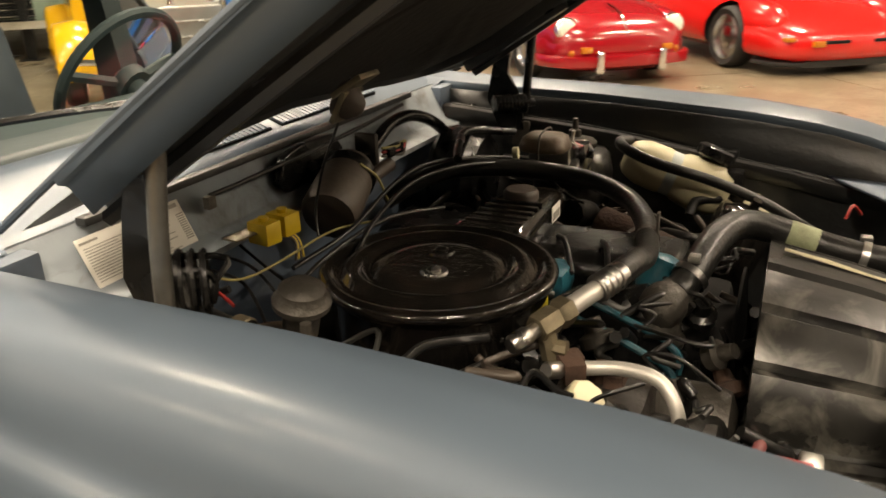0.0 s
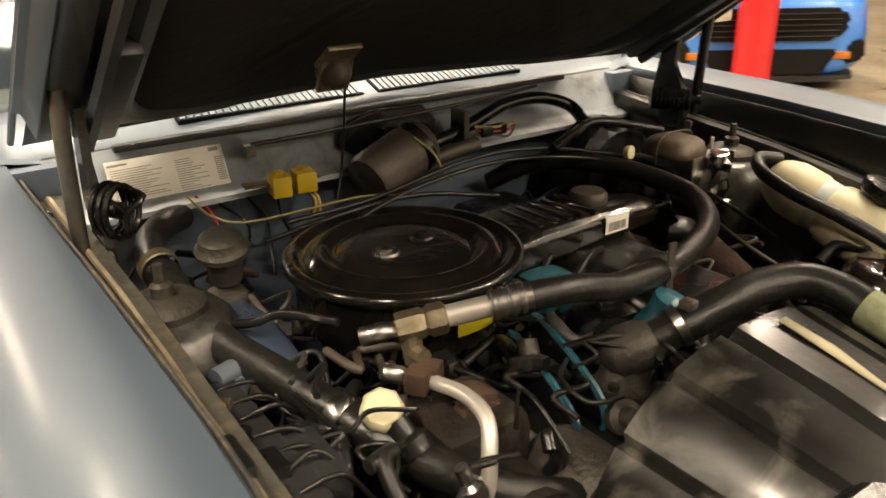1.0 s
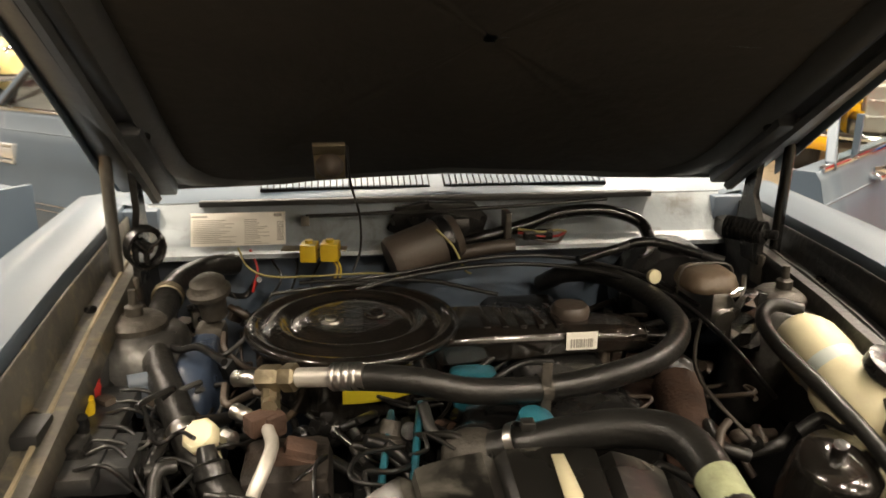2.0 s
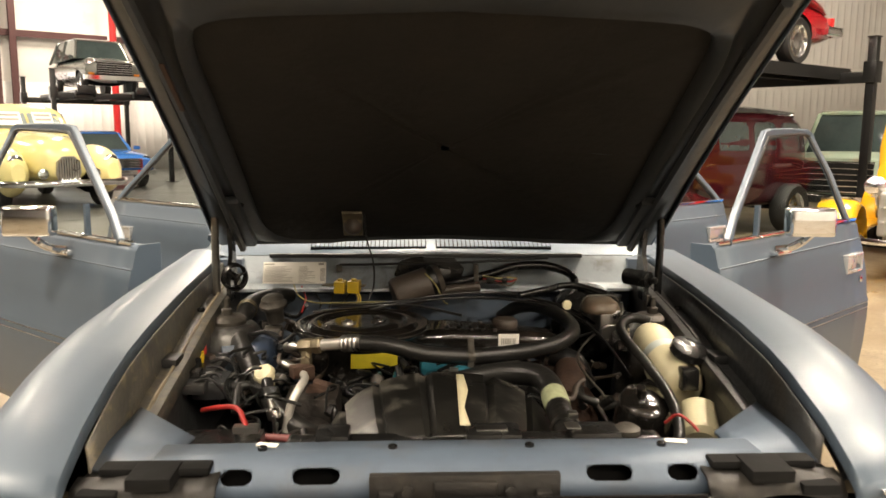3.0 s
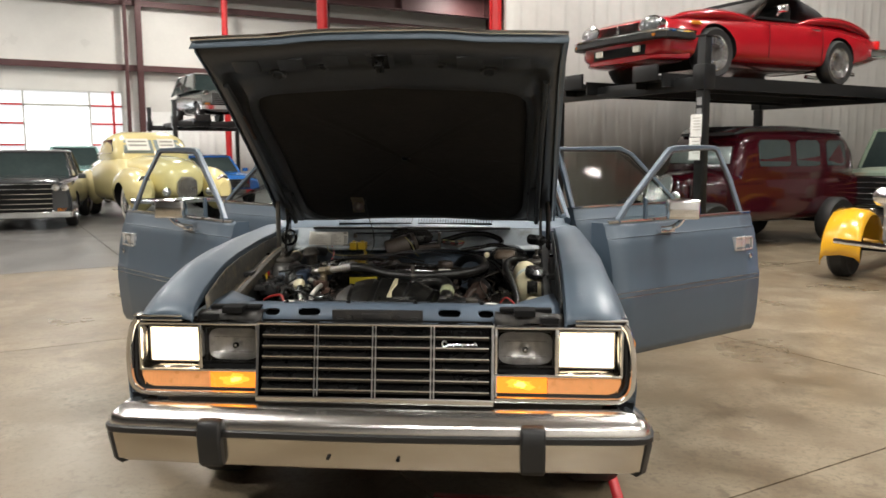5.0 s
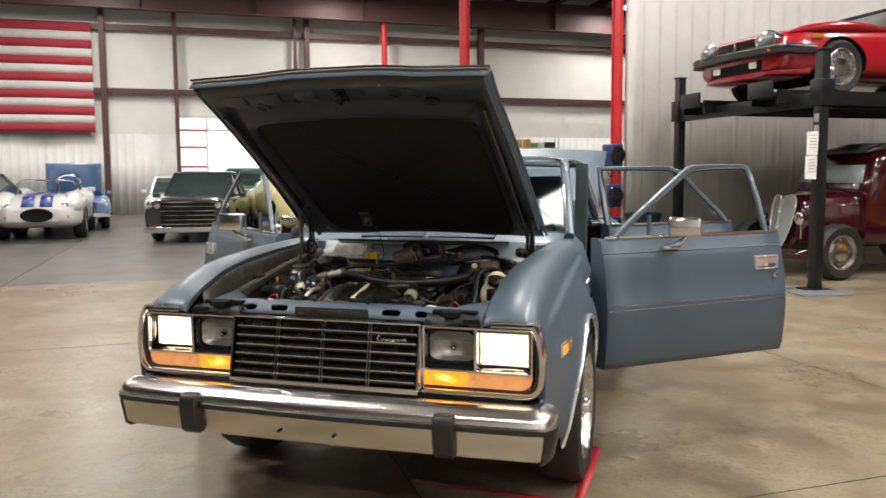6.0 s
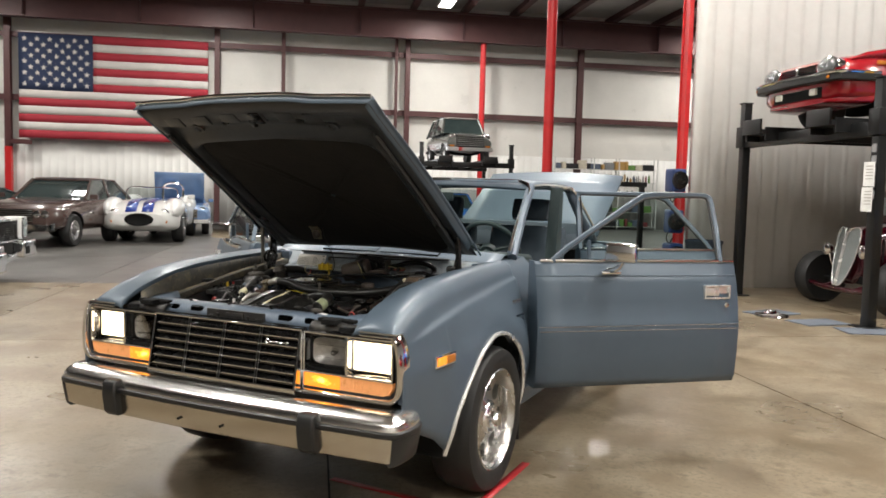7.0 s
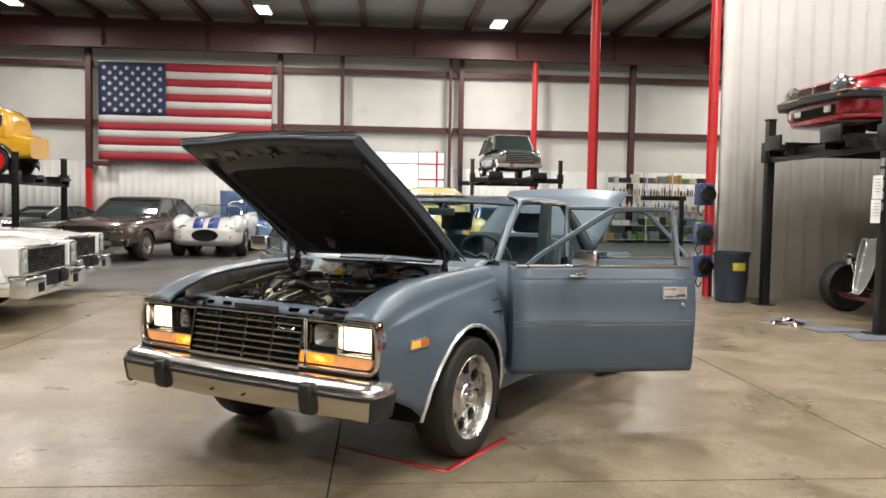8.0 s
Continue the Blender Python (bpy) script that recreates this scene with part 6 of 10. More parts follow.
LOOP = [T0_ + D_ * 0.19, (-0.13, 0.60, 0.94), (-0.05, 0.60, 0.92), (0.05, 0.615, 0.91), (0.15, 0.64, 0.91), (0.25, 0.69, 0.912), (0.315, 0.77, 0.918), (0.33, 0.86, 0.924), (0.31, 0.95, 0.93), (0.27, 1.04, 0.93), (0.225, 1.11, 0.91), (0.19, 1.17, 0.87)]
tubed("loop_hose", LOOP, 0.0185, RUBBER, ah, "thick dusty black rubber hose", 14, 8)
bm = B()
lathe(bm, [(0.0195, -0.008), (0.021, -0.008), (0.021, 0.008), (0.0195, 0.008)], (0.052, 0.616, 0.91), (1, 0.16, 0), 18, False, False)
box(bm, 0.045, 0.059, 0.598, 0.602, 0.83, 0.955, 0.001)
part("hose_clamp", bm, CAST, ah, "grey strap clamp")

# black bracket plate behind the fittings
bm = B()
m_ = Matrix.Translation((-0.075, 0.625, 0.8)) @ Matrix.Rotation(radians(-53), 4, "Z")
box(bm, -0.055, 0.055, -0.004, 0.004, -0.1, 0.045, 0.003, m_)
part("bracket_plate", bm, BLACK_SATIN, eng, "black steel bracket plate")

# second fitting with bent silver pipe
bm = B()
lathe(bm, [(0.009, 0), (0.0115, 0.004), (0.0115, 0.026), (0.008, 0.03)], (-0.375, 0.655, 0.885), (0.75, -0.3, -0.3), 8)
lathe(bm, [(0.008, 0), (0.0125, 0.003), (0.0125, 0.02), (0.008, 0.022)], (-0.385, 0.625, 0.86), (0.6, -0.5, 0), 8)
part("low_valve_cap", bm, STEEL, ah)
bm = B()
m_ = Matrix.Translation((-0.335, 0.635, 0.872)) @ Matrix.Rotation(radians(35), 4, "Z")
box(bm, -0.02, 0.02, -0.014, 0.014, -0.014, 0.014, 0.004, m_)
box(bm, 0.0, 0.03, -0.02, 0.008, -0.02, 0.012, 0.005, m_)
part("low_fitting", bm, RUST, ah, "rusty brown fitting")
tubed("bent_pipe", [(-0.325, 0.625, 0.868), (-0.315, 0.575, 0.872), (-0.32, 0.53, 0.868), (-0.335, 0.505, 0.84), (-0.345, 0.495, 0.79), (-0.345, 0.49, 0.74)], 0.0092, OLD_ALU, ah, "bent bright aluminium pipe")
bm = B()
for k in range(4):
    lathe(bm, [(0.014, 0), (0.016, 0.002), (0.016, 0.008), (0.014, 0.01)], (-0.345, 0.492, 0.775 - 0.013 * k), (0, 0, -1), 12)
part("crimp", bm, RUST, ah)

# upper radiator hose
rh = sub("radiator_hose")
tubed("hose", [(-0.03, 0.555, 0.855), (0.015, 0.537, 0.872), (0.075, 0.522, 0.892), (0.13, 0.508, 0.903), (0.178, 0.482, 0.907), (0.2, 0.44, 0.9), (0.204, 0.385, 0.884), (0.206, 0.3, 0.866), (0.208, 0.235, 0.858)], 0.025, RUBBER, rh, "fat dusty radiator hose", 16, 7)
for p, d in (((0.0, 0.538, 0.873), (0.75, -0.42, 0.5)), ((0.206, 0.29, 0.864), (0, -1, -0.2))):
    bm = B()
    lathe(bm, [(0.0275, -0.006), (0.029, -0.006), (0.029, 0.006), (0.0275, 0.006)], p, d, 18, False, False)
    box(bm, p[0] + 0.002, p[0] + 0.02, p[1] - 0.012, p[1] + 0.006, p[2] + 0.022, p[2] + 0.034, 0.002)
    part("worm_clamp", bm, STEEL, rh)
bm = B()
lathe(bm, [(0.0257, -0.024), (0.0262, -0.022), (0.0262, 0.022), (0.0257, 0.024)], (0.2045, 0.385, 0.884), (0.03, -1, -0.27), 18, False, False)
part("hose_tag", bm, mat("green_tag", (0.3, 0.33, 0.2), 0.6, 0.0, 0.4, 40.0), rh, "worn green-white printed band")

# fan shroud: ribbed black arch over the fan, and radiator tank
sh_ = sub("fan_shroud")
SC, SR = (-0.02, 0.685), 0.246


def arch_pt(a, dr, y, k=1.02):
    """A point of the boxy arch at a degrees from its top."""
    c, s_ = math.cos(radians(a)), math.sin(radians(a))
    return (SC[0] + math.copysign(abs(s_) ** 0.8, s_) * (SR + dr) * k, y, SC[1] + math.copysign(abs(c) ** 0.8, c) * (SR + dr))


GROOVES = (-76, -50, -27, -5, 17, 40, 64)
ANG = sorted([-98, 98] + [a for g in GROOVES for a in (g - 2.4, g, g + 2.4)] + [a for a in range(-92, 96, 6) if all(abs(a - g) > 3.5 for g in GROOVES)])
bm = B()
rows = []
for y, dr in ((0.205, -0.046), (0.212, -0.042), (0.31, -0.02), (0.405, -0.004), (0.414, -0.002), (0.43, 0.0), (0.432, -0.03)):
    row = []
    for a in ANG:
        groove = any(abs(a - g) < 1 for g in GROOVES) and 0.208 < y < 0.4315
        row.append(arch_pt(a, dr - (0.011 if groove else 0.0), y))
    rows.append(row)
grid(bm, rows)
solid(part("shroud_arch", bm, SHROUD, sh_, "scuffed black plastic fan shroud with grooves", smooth=38), 0.004)
bm = B()
bm.faces.new([bm.verts.new(arch_pt(a, -0.05, 0.208)) for a in ANG])
solid(part("shroud_front", bm, SHROUD, sh_), 0.004)
bm = B()
rows = []
for y in (0.23, 0.29, 0.35, 0.41):
    w_ = 1.5 + 0.5 * math.sin(y * 60)
    rows.append([arch_pt(a, 0.0025 + (y - 0.41) * 0.205, y) for a in (3.5, 3.5 + w_, 3.5 + 2 * w_)])
grid(bm, rows)
solid(part("torn_label", bm, CREAM, sh_, "torn cream paper label"), 0.0008)
bm = B()
lathe(bm, [(0.03, 0), (0.13, 0.01), (0.2, 0.02), (0.2, 0.024), (0.02, 0.03)], (0.02, 0.44, 0.68), (0, 1, 0), 24)
part("fan", bm, VOID, sh_)
rad = sub("radiator")
bm = B()
prism(bm, [(0.19, 0.82), (0.19, 0.872), (0.20, 0.882), (0.235, 0.882), (0.245, 0.872), (0.245, 0.82)], "x", -0.30, 0.36)
bevelled(part("top_tank", bm, BLACK_SATIN, rad, "black radiator top tank"), 0.01)
bm = B()
box(bm, -0.3, 0.36, 0.19, 0.24, 0.5, 0.82)
part("core", bm, VOID, rad)
for x, w in ((0.06, 0.05), (0.24, 0.045), (-0.22, 0.03)):
    bm = B()
    box(bm, x - w, x + w, 0.186, 0.25, 0.879, 0.895, 0.008)
    part("tank_bracket", bm, BLACK_SATIN, rad)
bm = B()
box(bm, 0.03, 0.085, 0.20, 0.225, 0.8955, 0.8985, 0.001)
box(bm, 0.19, 0.215, 0.205, 0.235, 0.8955, 0.8985, 0.001)
part("data_plate", bm, STEEL, rad, "small bright data plates")
bm = B()
lathe(bm, [(0.02, 0), (0.024, 0.004), (0.024, 0.012), (0.015, 0.018), (0.003, 0.019)], (0.3, 0.218, 0.88), (0, 0, 1), 16)
part("radiator_cap", bm, CAST, rad)

# canister and wiper motor plate at the firewall
cn = sub("vapour_canister")
bm = B()
lathe(bm, [(0.03, 0), (0.045, 0.003), (0.05, 0.012), (0.048, 0.1), (0.045, 0.14), (0.04, 0.148), (0.01, 0.15)], (-0.13, 1.105, 0.945), (0.9, 0.2, 0.31), 24)
part("canister_body", bm, BROWN_P, cn, "dusty brown cylindrical canister")
bm = B()
lathe(bm, [(0.046, 0), (0.05, 0.004), (0.05, 0.02), (0.046, 0.024)], (-0.03, 1.127, 0.98), (0.9, 0.2, 0.31), 24, False, False)
box(bm, -0.05, 0.04, 1.17, 1.2, 0.97, 1.015, 0.01)
part("canister_strap", bm, BLACK_SATIN, cn)
bm = B()
prism(bm, [(-0.13, 0.99), (-0.11, 1.035), (-0.06, 1.045), (0.05, 1.042), (0.08, 1.01), (0.07, 0.975), (-0.1, 0.97)], "y", 1.195, 1.212)
bevelled(part("motor_plate", bm, BLACK_SATIN, cn), 0.004)
tubed("bail_wire", [(-0.04, 1.09, 1.015), (-0.01, 1.075, 0.985), (0.012, 1.07, 0.94), (0.025, 1.07, 0.93)], 0.0022, YEL_W, cn)
# firewall harness
hs = sub("wiring_harness")
tubed("loom", [(0.0, 1.17, 0.96), (0.05, 1.16, 0.975), (0.1, 1.165, 0.985), (0.16, 1.17, 1.0), (0.23, 1.175, 1.02), (0.32, 1.175, 1.022), (0.39, 1.16, 1.0), (0.4, 1.12, 0.97)], 0.013, BLACK_SATIN, hs, "taped black wiring loom")
tubed("loom", [(0.0, 1.12, 0.955), (0.06, 1.12, 0.965), (0.12, 1.12, 0.97)], 0.014, BROWN_P, hs)
tubed("loom", [(0.22, 1.02, 0.965), (0.3, 1.05, 0.975), (0.38, 1.06, 0.985), (0.5, 1.0, 0.96)], 0.009, BLACK_SATIN, hs)
tubed("rod", [(-0.29, 1.205, 1.02), (-0.2, 1.2, 1.022), (0.1, 1.195, 1.03), (0.33, 1.195, 1.042)], 0.004, BLACK_W, hs)
bm = B()
box(bm, -0.30, -0.283, 1.2, 1.212, 1.0, 1.02, 0.002)
part("rod_clip", bm, RUSTY, hs)
for dz, m2 in ((0.0, RED_W), (0.008, YEL_W), (-0.008, BROWN_P)):
    tubed("wire", [(0.13, 1.14, 0.99 + dz), (0.17, 1.13, 0.985 + dz), (0.21, 1.135, 0.982 + dz * 1.5), (0.23, 1.14, 0.99)], 0.0028, m2, hs)
bm = B()
box(bm, 0.14, 0.2, 1.128, 1.145, 0.976, 0.996, 0.003)
part("plug", bm, BLACK_SATIN, hs)
bm = B()
box(bm, 0.105, 0.118, 1.14, 1.185, 0.95, 1.03, 0.003)
part("loom_bracket", bm, CAST, hs)
# vacuum lines arching over the rear of the engine
for pts in ([(-0.25, 1.0, 0.925), (-0.1, 1.03, 0.955), (0.1, 1.05, 0.965), (0.25, 1.0, 0.96), (0.36, 0.9, 0.94), (0.41, 0.78, 0.9), (0.44, 0.68, 0.85)],
            [(-0.3, 1.06, 0.94), (-0.15, 1.05, 0.95), (0.05, 1.07, 0.972), (0.2, 1.06, 0.972), (0.34, 0.97, 0.955), (0.4, 0.88, 0.93)],
            [(-0.35, 1.03, 0.93), (-0.22, 1.04, 0.94), (-0.08, 1.02, 0.95), (0.06, 0.98, 0.93)]):
    tubed("vacuum_line", [(a, b, c - 0.012) for a, b, c in pts], 0.004, BLACK_W, hs)
tubed("yellow_wire", [(-0.42, 1.16, 0.97), (-0.4, 1.12, 0.945), (-0.36, 1.1, 0.93), (-0.28, 1.09, 0.93), (-0.16, 1.08, 0.935), (-0.1, 1.03, 0.94)], 0.002, YEL_W, hs)
tubed("red_wire", [(-0.4, 1.18, 0.96), (-0.385, 1.15, 0.93), (-0.39, 1.1, 0.9)], 0.0028, RED_W, hs)
for k in range(3):
    tubed("wire", [(-0.36 + 0.05 * k, 1.19, 0.935), (-0.34 + 0.03 * k, 1.12, 0.91 + 0.01 * (k % 2)), (-0.4 + 0.06 * k, 1.03, 0.86)], 0.0026, BLACK_W, hs)
tubed("lamp_wire", [(-0.205, 1.0, 1.19), (-0.2, 1.03, 1.12), (-0.185, 1.07, 1.05), (-0.185, 1.09, 0.98), (-0.2, 1.08, 0.94)], 0.0022, BLACK_W, hs)
# yellow twin connector on tan bracket
yc = sub("connector")
bm = B()
m_ = Matrix.Translation((-0.292, 1.12, 0.974)) @ Matrix.Rotation(radians(-8), 4, "Z")
box(bm, -0.005, 0.026, -0.02, 0.02, -0.02, 0.014, 0.003, m_)
box(bm, 0.034, 0.068, -0.02, 0.02, -0.018, 0.016, 0.003, m_)
cyl(bm, m_ @ Vector((0.01, 0, 0.012)), m_ @ Vector((0.01, 0, 0.02)), 0.008, seg=10)
cyl(bm, m_ @ Vector((0.05, 0, 0.014)), m_ @ Vector((0.05, 0, 0.022)), 0.008, seg=10)
part("plug_body", bm, YELLOW_P, yc, "bright yellow plastic twin connector")
bm = B()
box(bm, -0.045, 0.08, 0.0, 0.03, -0.003, 0.0, 0.001, m_)
part("connector_bracket", bm, BRASS, yc)
for k in range(4):
    tubed("lead", [m_ @ Vector((0.05 + 0.004 * k, 0, -0.018)), m_ @ Vector((0.062 + 0.003 * k, -0.01, -0.035)), m_ @ Vector((0.05 + 0.006 * k, -0.02, -0.06))], 0.0022, YELLOW_P if k % 2 else BROWN_P, yc)

# information plate on the firewall, with plain bars for its print
ip = sub("information_plate")
PM = Matrix.Translation((-0.425, 1.2165, 0.9895)) @ Matrix.Rotation(radians(-27), 4, "X")
bm = B()
box(bm, -0.093, 0.093, -0.003, 0.0, -0.038, 0.038, 0.001, PM)
pl = part("plate", bm, PAPER, ip, "cream emissions label with small print")
bm = B()
for col, n_ in ((-0.088, 13), (0.012, 15)):
    for k in range(n_):
        w = rng.uniform(0.05, 0.084) if col < 0 else rng.uniform(0.02, 0.05)
        box(bm, col, col + w, -0.0036, -0.0031, 0.022 - k * 0.0038, 0.0232 - k * 0.0038, 0, PM)
box(bm, 0.07, 0.086, -0.0036, -0.0031, 0.028, 0.034, 0, PM)
box(bm, -0.09, -0.06, -0.0036, -0.0031, 0.029, 0.032, 0, PM)
for k in range(12):
    box(bm, 0.076, 0.09, -0.0036, -0.0031, 0.016 - k * 0.0034, 0.0178 - k * 0.0034, 0, PM)
part("print", bm, INK, pl, smooth=0)

# left side: dome valve, heater elbow, long hose, cap
lt = sub("air_pump_plumbing")
bm = B()
lathe(bm, [(0.022, -0.06), (0.024, -0.03), (0.027, -0.02), (0.036, -0.016), (0.037, -0.008), (0.031, -0.002), (0.029, 0.008), (0.02, 0.015), (0.003, 0.017)], (-0.445, 0.945, 0.968), (-0.1, -0.2, 1), 24)
box(bm, -0.47, -0.42, 0.92, 0.97, 0.86, 0.9, 0.012)
part("diverter_valve", bm, CAST, lt, "dull grey-brown diverter valve dome")
tubed("elbow_hose", [(-0.43, 1.17, 0.935), (-0.465, 1.13, 0.945), (-0.505, 1.07, 0.945), (-0.522, 1.0, 0.94), (-0.52, 0.95, 0.93)], 0.021, RUBBER, lt, "grey elbow hose", 12)
bm = B()
lathe(bm, [(0.025, -0.01), (0.027, -0.008), (0.027, 0.008), (0.025, 0.01)], (-0.52, 0.985, 0.937), (0, -1, -0.15), 16, False, False)
part("band", bm, BRASS, lt)
tubed("long_hose", [(-0.52, 0.97, 0.933), (-0.52, 0.9, 0.918), (-0.505, 0.81, 0.897), (-0.465, 0.71, 0.875), (-0.425, 0.625, 0.848), (-0.385, 0.56, 0.825), (-0.32, 0.5, 0.79), (-0.2, 0.46, 0.75), (-0.05, 0.44, 0.72)], 0.0235, RUBBER, lt, "long glossy black hose", 14)
for p, d in (((-0.437, 0.645, 0.856), (0.4, -0.85, -0.3)), ((-0.395, 0.575, 0.83), (0.45, -0.8, -0.3))):
    bm = B()
    lathe(bm, [(0.0245, -0.01), (0.026, -0.008), (0.026, 0.008), (0.0245, 0.01)], p, d, 16, False, False)
    part("band_clamp", bm, STEEL, lt)
bm = B()
lathe(bm, [(0.022, 0), (0.0245, 0.004), (0.0245, 0.016), (0.02, 0.021), (0.002, 0.022)], (-0.405, 0.605, 0.868), (-0.25, -0.55, 0.8), 8)
cyl(bm, (-0.4, 0.61, 0.83), (-0.405, 0.605, 0.87), 0.016, seg=10)
part("cream_cap", bm, CREAM, lt, "cream octagonal plastic cap")
# small relay cluster on the apron
rl = sub("relay_cluster")
bm = B()
box(bm, -0.585, -0.515, 0.5, 0.75, 0.862, 0.885, 0.006)
box(bm, -0.55, -0.48, 0.53, 0.62, 0.84, 0.88, 0.008)
part("relay_base", bm, APRON, rl)
for x, y, z, m2, r in ((-0.572, 0.715, 0.885, RED_W, 0.009), (-0.566, 0.665, 0.882, YELLOW_P, 0.009), (-0.56, 0.615, 0.88, BLACK_SATIN, 0.01)):
    bm = B()
    lathe(bm, [(r, 0), (r, 0.02), (r * 0.8, 0.024), (r * 0.75, 0.03), (0.002, 0.031)], (x, y, z), (0.2, -0.2, 1), 12)
    part("terminal_cap", bm, m2, rl)
bm = B()
box(bm, -0.575, -0.535, 0.545, 0.585, 0.84, 0.9, 0.006)
part("relay", bm, BLACK_SATIN, rl)
bm = B()
box(bm, -0.573, -0.537, 0.5435, 0.5455, 0.862, 0.874)
part("relay_label", bm, YELLOW_S, rl)
bm = B()
box(bm, -0.595, -0.56, 0.5, 0.53, 0.87, 0.91, 0.008)
part("flasher_can", bm, RUSTY, rl)
for k in range(7):
    y = 0.52 + 0.035 * k
    tubed("lead", [(-0.54, y, 0.885), (-0.5, y + rng.uniform(-0.02, 0.02), 0.875 + rng.uniform(0, 0.02)), (-0.46, y + rng.uniform(-0.03, 0.03), 0.83)], 0.003, BLACK_W, rl)
bm = B()
box(bm, -0.53, -0.49, 0.74, 0.79, 0.83, 0.885, 0.012)
cyl(bm, (-0.535, 0.75, 0.885), (-0.48, 0.77, 0.885), 0.014, seg=12)
part("solenoid", bm, PAINT_BAY, rl)

# dark blue reservoir beside the long hose, brown compressor bracket
ws = sub("washer_reservoir")
bm = B()
loft(bm, [section(y, a, z0, z1, 0.5) for y, a, z0, z1 in ((0.74, 0.02, 0.74, 0.85), (0.76, 0.034, 0.7, 0.885), (0.85, 0.038, 0.68, 0.9), (0.93, 0.03, 0.7, 0.89))])
for v in bm.verts:
    v.co.x -= 0.452
part("reservoir_body", bm, mat("navy_tank", (0.03, 0.045, 0.075), 0.3, 0.0, 0.3, 8.0, 0.2, 50, stain=0.4, stain_col=(0.07, 0.065, 0.055), stain_scale=7.0), ws, "dusty dark blue reservoir", smooth=60)
bm = B()
m_ = Matrix.Translation((-0.3, 0.6, 0.79)) @ Matrix.Rotation(radians(18), 4, "Y")
box(bm, -0.022, 0.022, -0.02, 0.02, -0.1, 0.07, 0.008, m_)
box(bm, -0.03, 0.03, -0.026, 0.0, 0.03, 0.06, 0.006, m_)
part("compressor_bracket", bm, RUST, eng, "rusty brown upright bracket")

# battery at the front corner
bt = sub("battery")
bm = B()
box(bm, -0.55, -0.37, 0.2, 0.4, 0.66, 0.83, 0.01)
part("battery_case", bm, BLACK_SATIN, bt, "black battery")
for x, y in ((-0.5, 0.25), (-0.405, 0.36)):
    bm = B()
    lathe(bm, [(0.011, 0), (0.009, 0.02)], (x, y, 0.83), (0, 0, 1), 10)
    box(bm, x - 0.02, x + 0.03, y - 0.012, y + 0.012, 0.836, 0.85, 0.003)
    part("terminal_clamp", bm, STEEL, bt)
tubed("positive_cable", [(-0.40, 0.36, 0.846), (-0.43, 0.42, 0.862), (-0.48, 0.46, 0.85), (-0.52, 0.5, 0.83)], 0.0055, RED_W, bt)
tubed("negative_cable", [(-0.5, 0.25, 0.846), (-0.53, 0.22, 0.84), (-0.54, 0.2, 0.8)], 0.008, BLACK_W, bt)
bm = B()
box(bm, -0.535, -0.455, 0.22, 0.3, 0.8305, 0.8325, 0.0005)
part("battery_label", bm, PAPER, bt)
tubed("maroon_hose", [(-0.45, 0.44, 0.8), (-0.38, 0.425, 0.8), (-0.3, 0.41, 0.795), (-0.22, 0.42, 0.75)], 0.008, MAROON_H, bt)

# right side: coolant bottle, brake cylinder, cylinder-shaped black tank
cb = sub("coolant_bottle")
bm = B()
A_ = Vector((0.10, -0.9, -0.32)).normalized()
lathe(bm, [(0.02, -0.012), (0.034, -0.004), (0.042, 0.01), (0.049, 0.03), (0.05, 0.075), (0.045, 0.088), (0.045, 0.1), (0.053, 0.115), (0.058, 0.15), (0.056, 0.19), (0.044, 0.215), (0.02, 0.22)], (0.495, 0.735, 0.925), A_, 28)
part("bottle_body", bm, CREAM, cb, "yellowed translucent plastic coolant bottle", smooth=60)
bm = B()
lathe(bm, [(0.0462, 0.08), (0.0475, 0.083), (0.0475, 0.104), (0.0462, 0.107)], (0.495, 0.735, 0.925), A_, 28, False, False)
part("bottle_strap", bm, mat("pale_strap", (0.45, 0.5, 0.48), 0.5), cb)
bm = B()
lathe(bm, [(0.036, 0), (0.04, 0.004), (0.04, 0.022), (0.03, 0.027), (0.004, 0.028)], (0.53, 0.565, 0.925), (0.2, -0.35, 0.9), 18)
part("bottle_cap", bm, BLACK_SATIN, cb, "black screw cap")
tubed("overflow_hose", [(0.5, 0.735, 0.96), (0.46, 0.75, 0.965), (0.425, 0.72, 0.955), (0.42, 0.66, 0.935), (0.44, 0.56, 0.905), (0.46, 0.46, 0.865), (0.455, 0.38, 0.825), (0.42, 0.3, 0.79)], 0.0115, RUBBER, cb, "black overflow hose")
bm = B()
lathe(bm, [(0.03, 0), (0.042, 0.01), (0.042, 0.08), (0.03, 0.09)], (0.535, 0.5, 0.83), (-0.2, -0.8, -0.55), 18)
part("lower_bottle", bm, CREAM, cb)
bm = B()
box(bm, 0.5, 0.54, 0.5, 0.54, 0.86, 0.91, 0.008)
part("bottle_bracket", bm, BLACK_SATIN, cb)
tubed("red_clip_wire", [(0.40, 0.31, 0.865), (0.42, 0.3, 0.885), (0.44, 0.29, 0.875), (0.455, 0.28, 0.86)], 0.003, RED_W, cb)
bk = sub("brake_master_cylinder")
bm = B()
loft(bm, [[(0.417 + 0.047 * k * math.copysign(abs(math.cos(a)) ** 0.6, math.cos(a)), 0.9 + 0.052 * k * math.copysign(abs(math.sin(a)) ** 0.6, math.sin(a)), z) for a in np.linspace(0, 2 * math.pi, 25)[:-1]] for k, z in ((0.97, 0.948), (1.02, 0.951), (1.02, 0.96), (0.96, 0.965), (0.9, 0.974), (0.72, 0.98), (0.3, 0.981))])
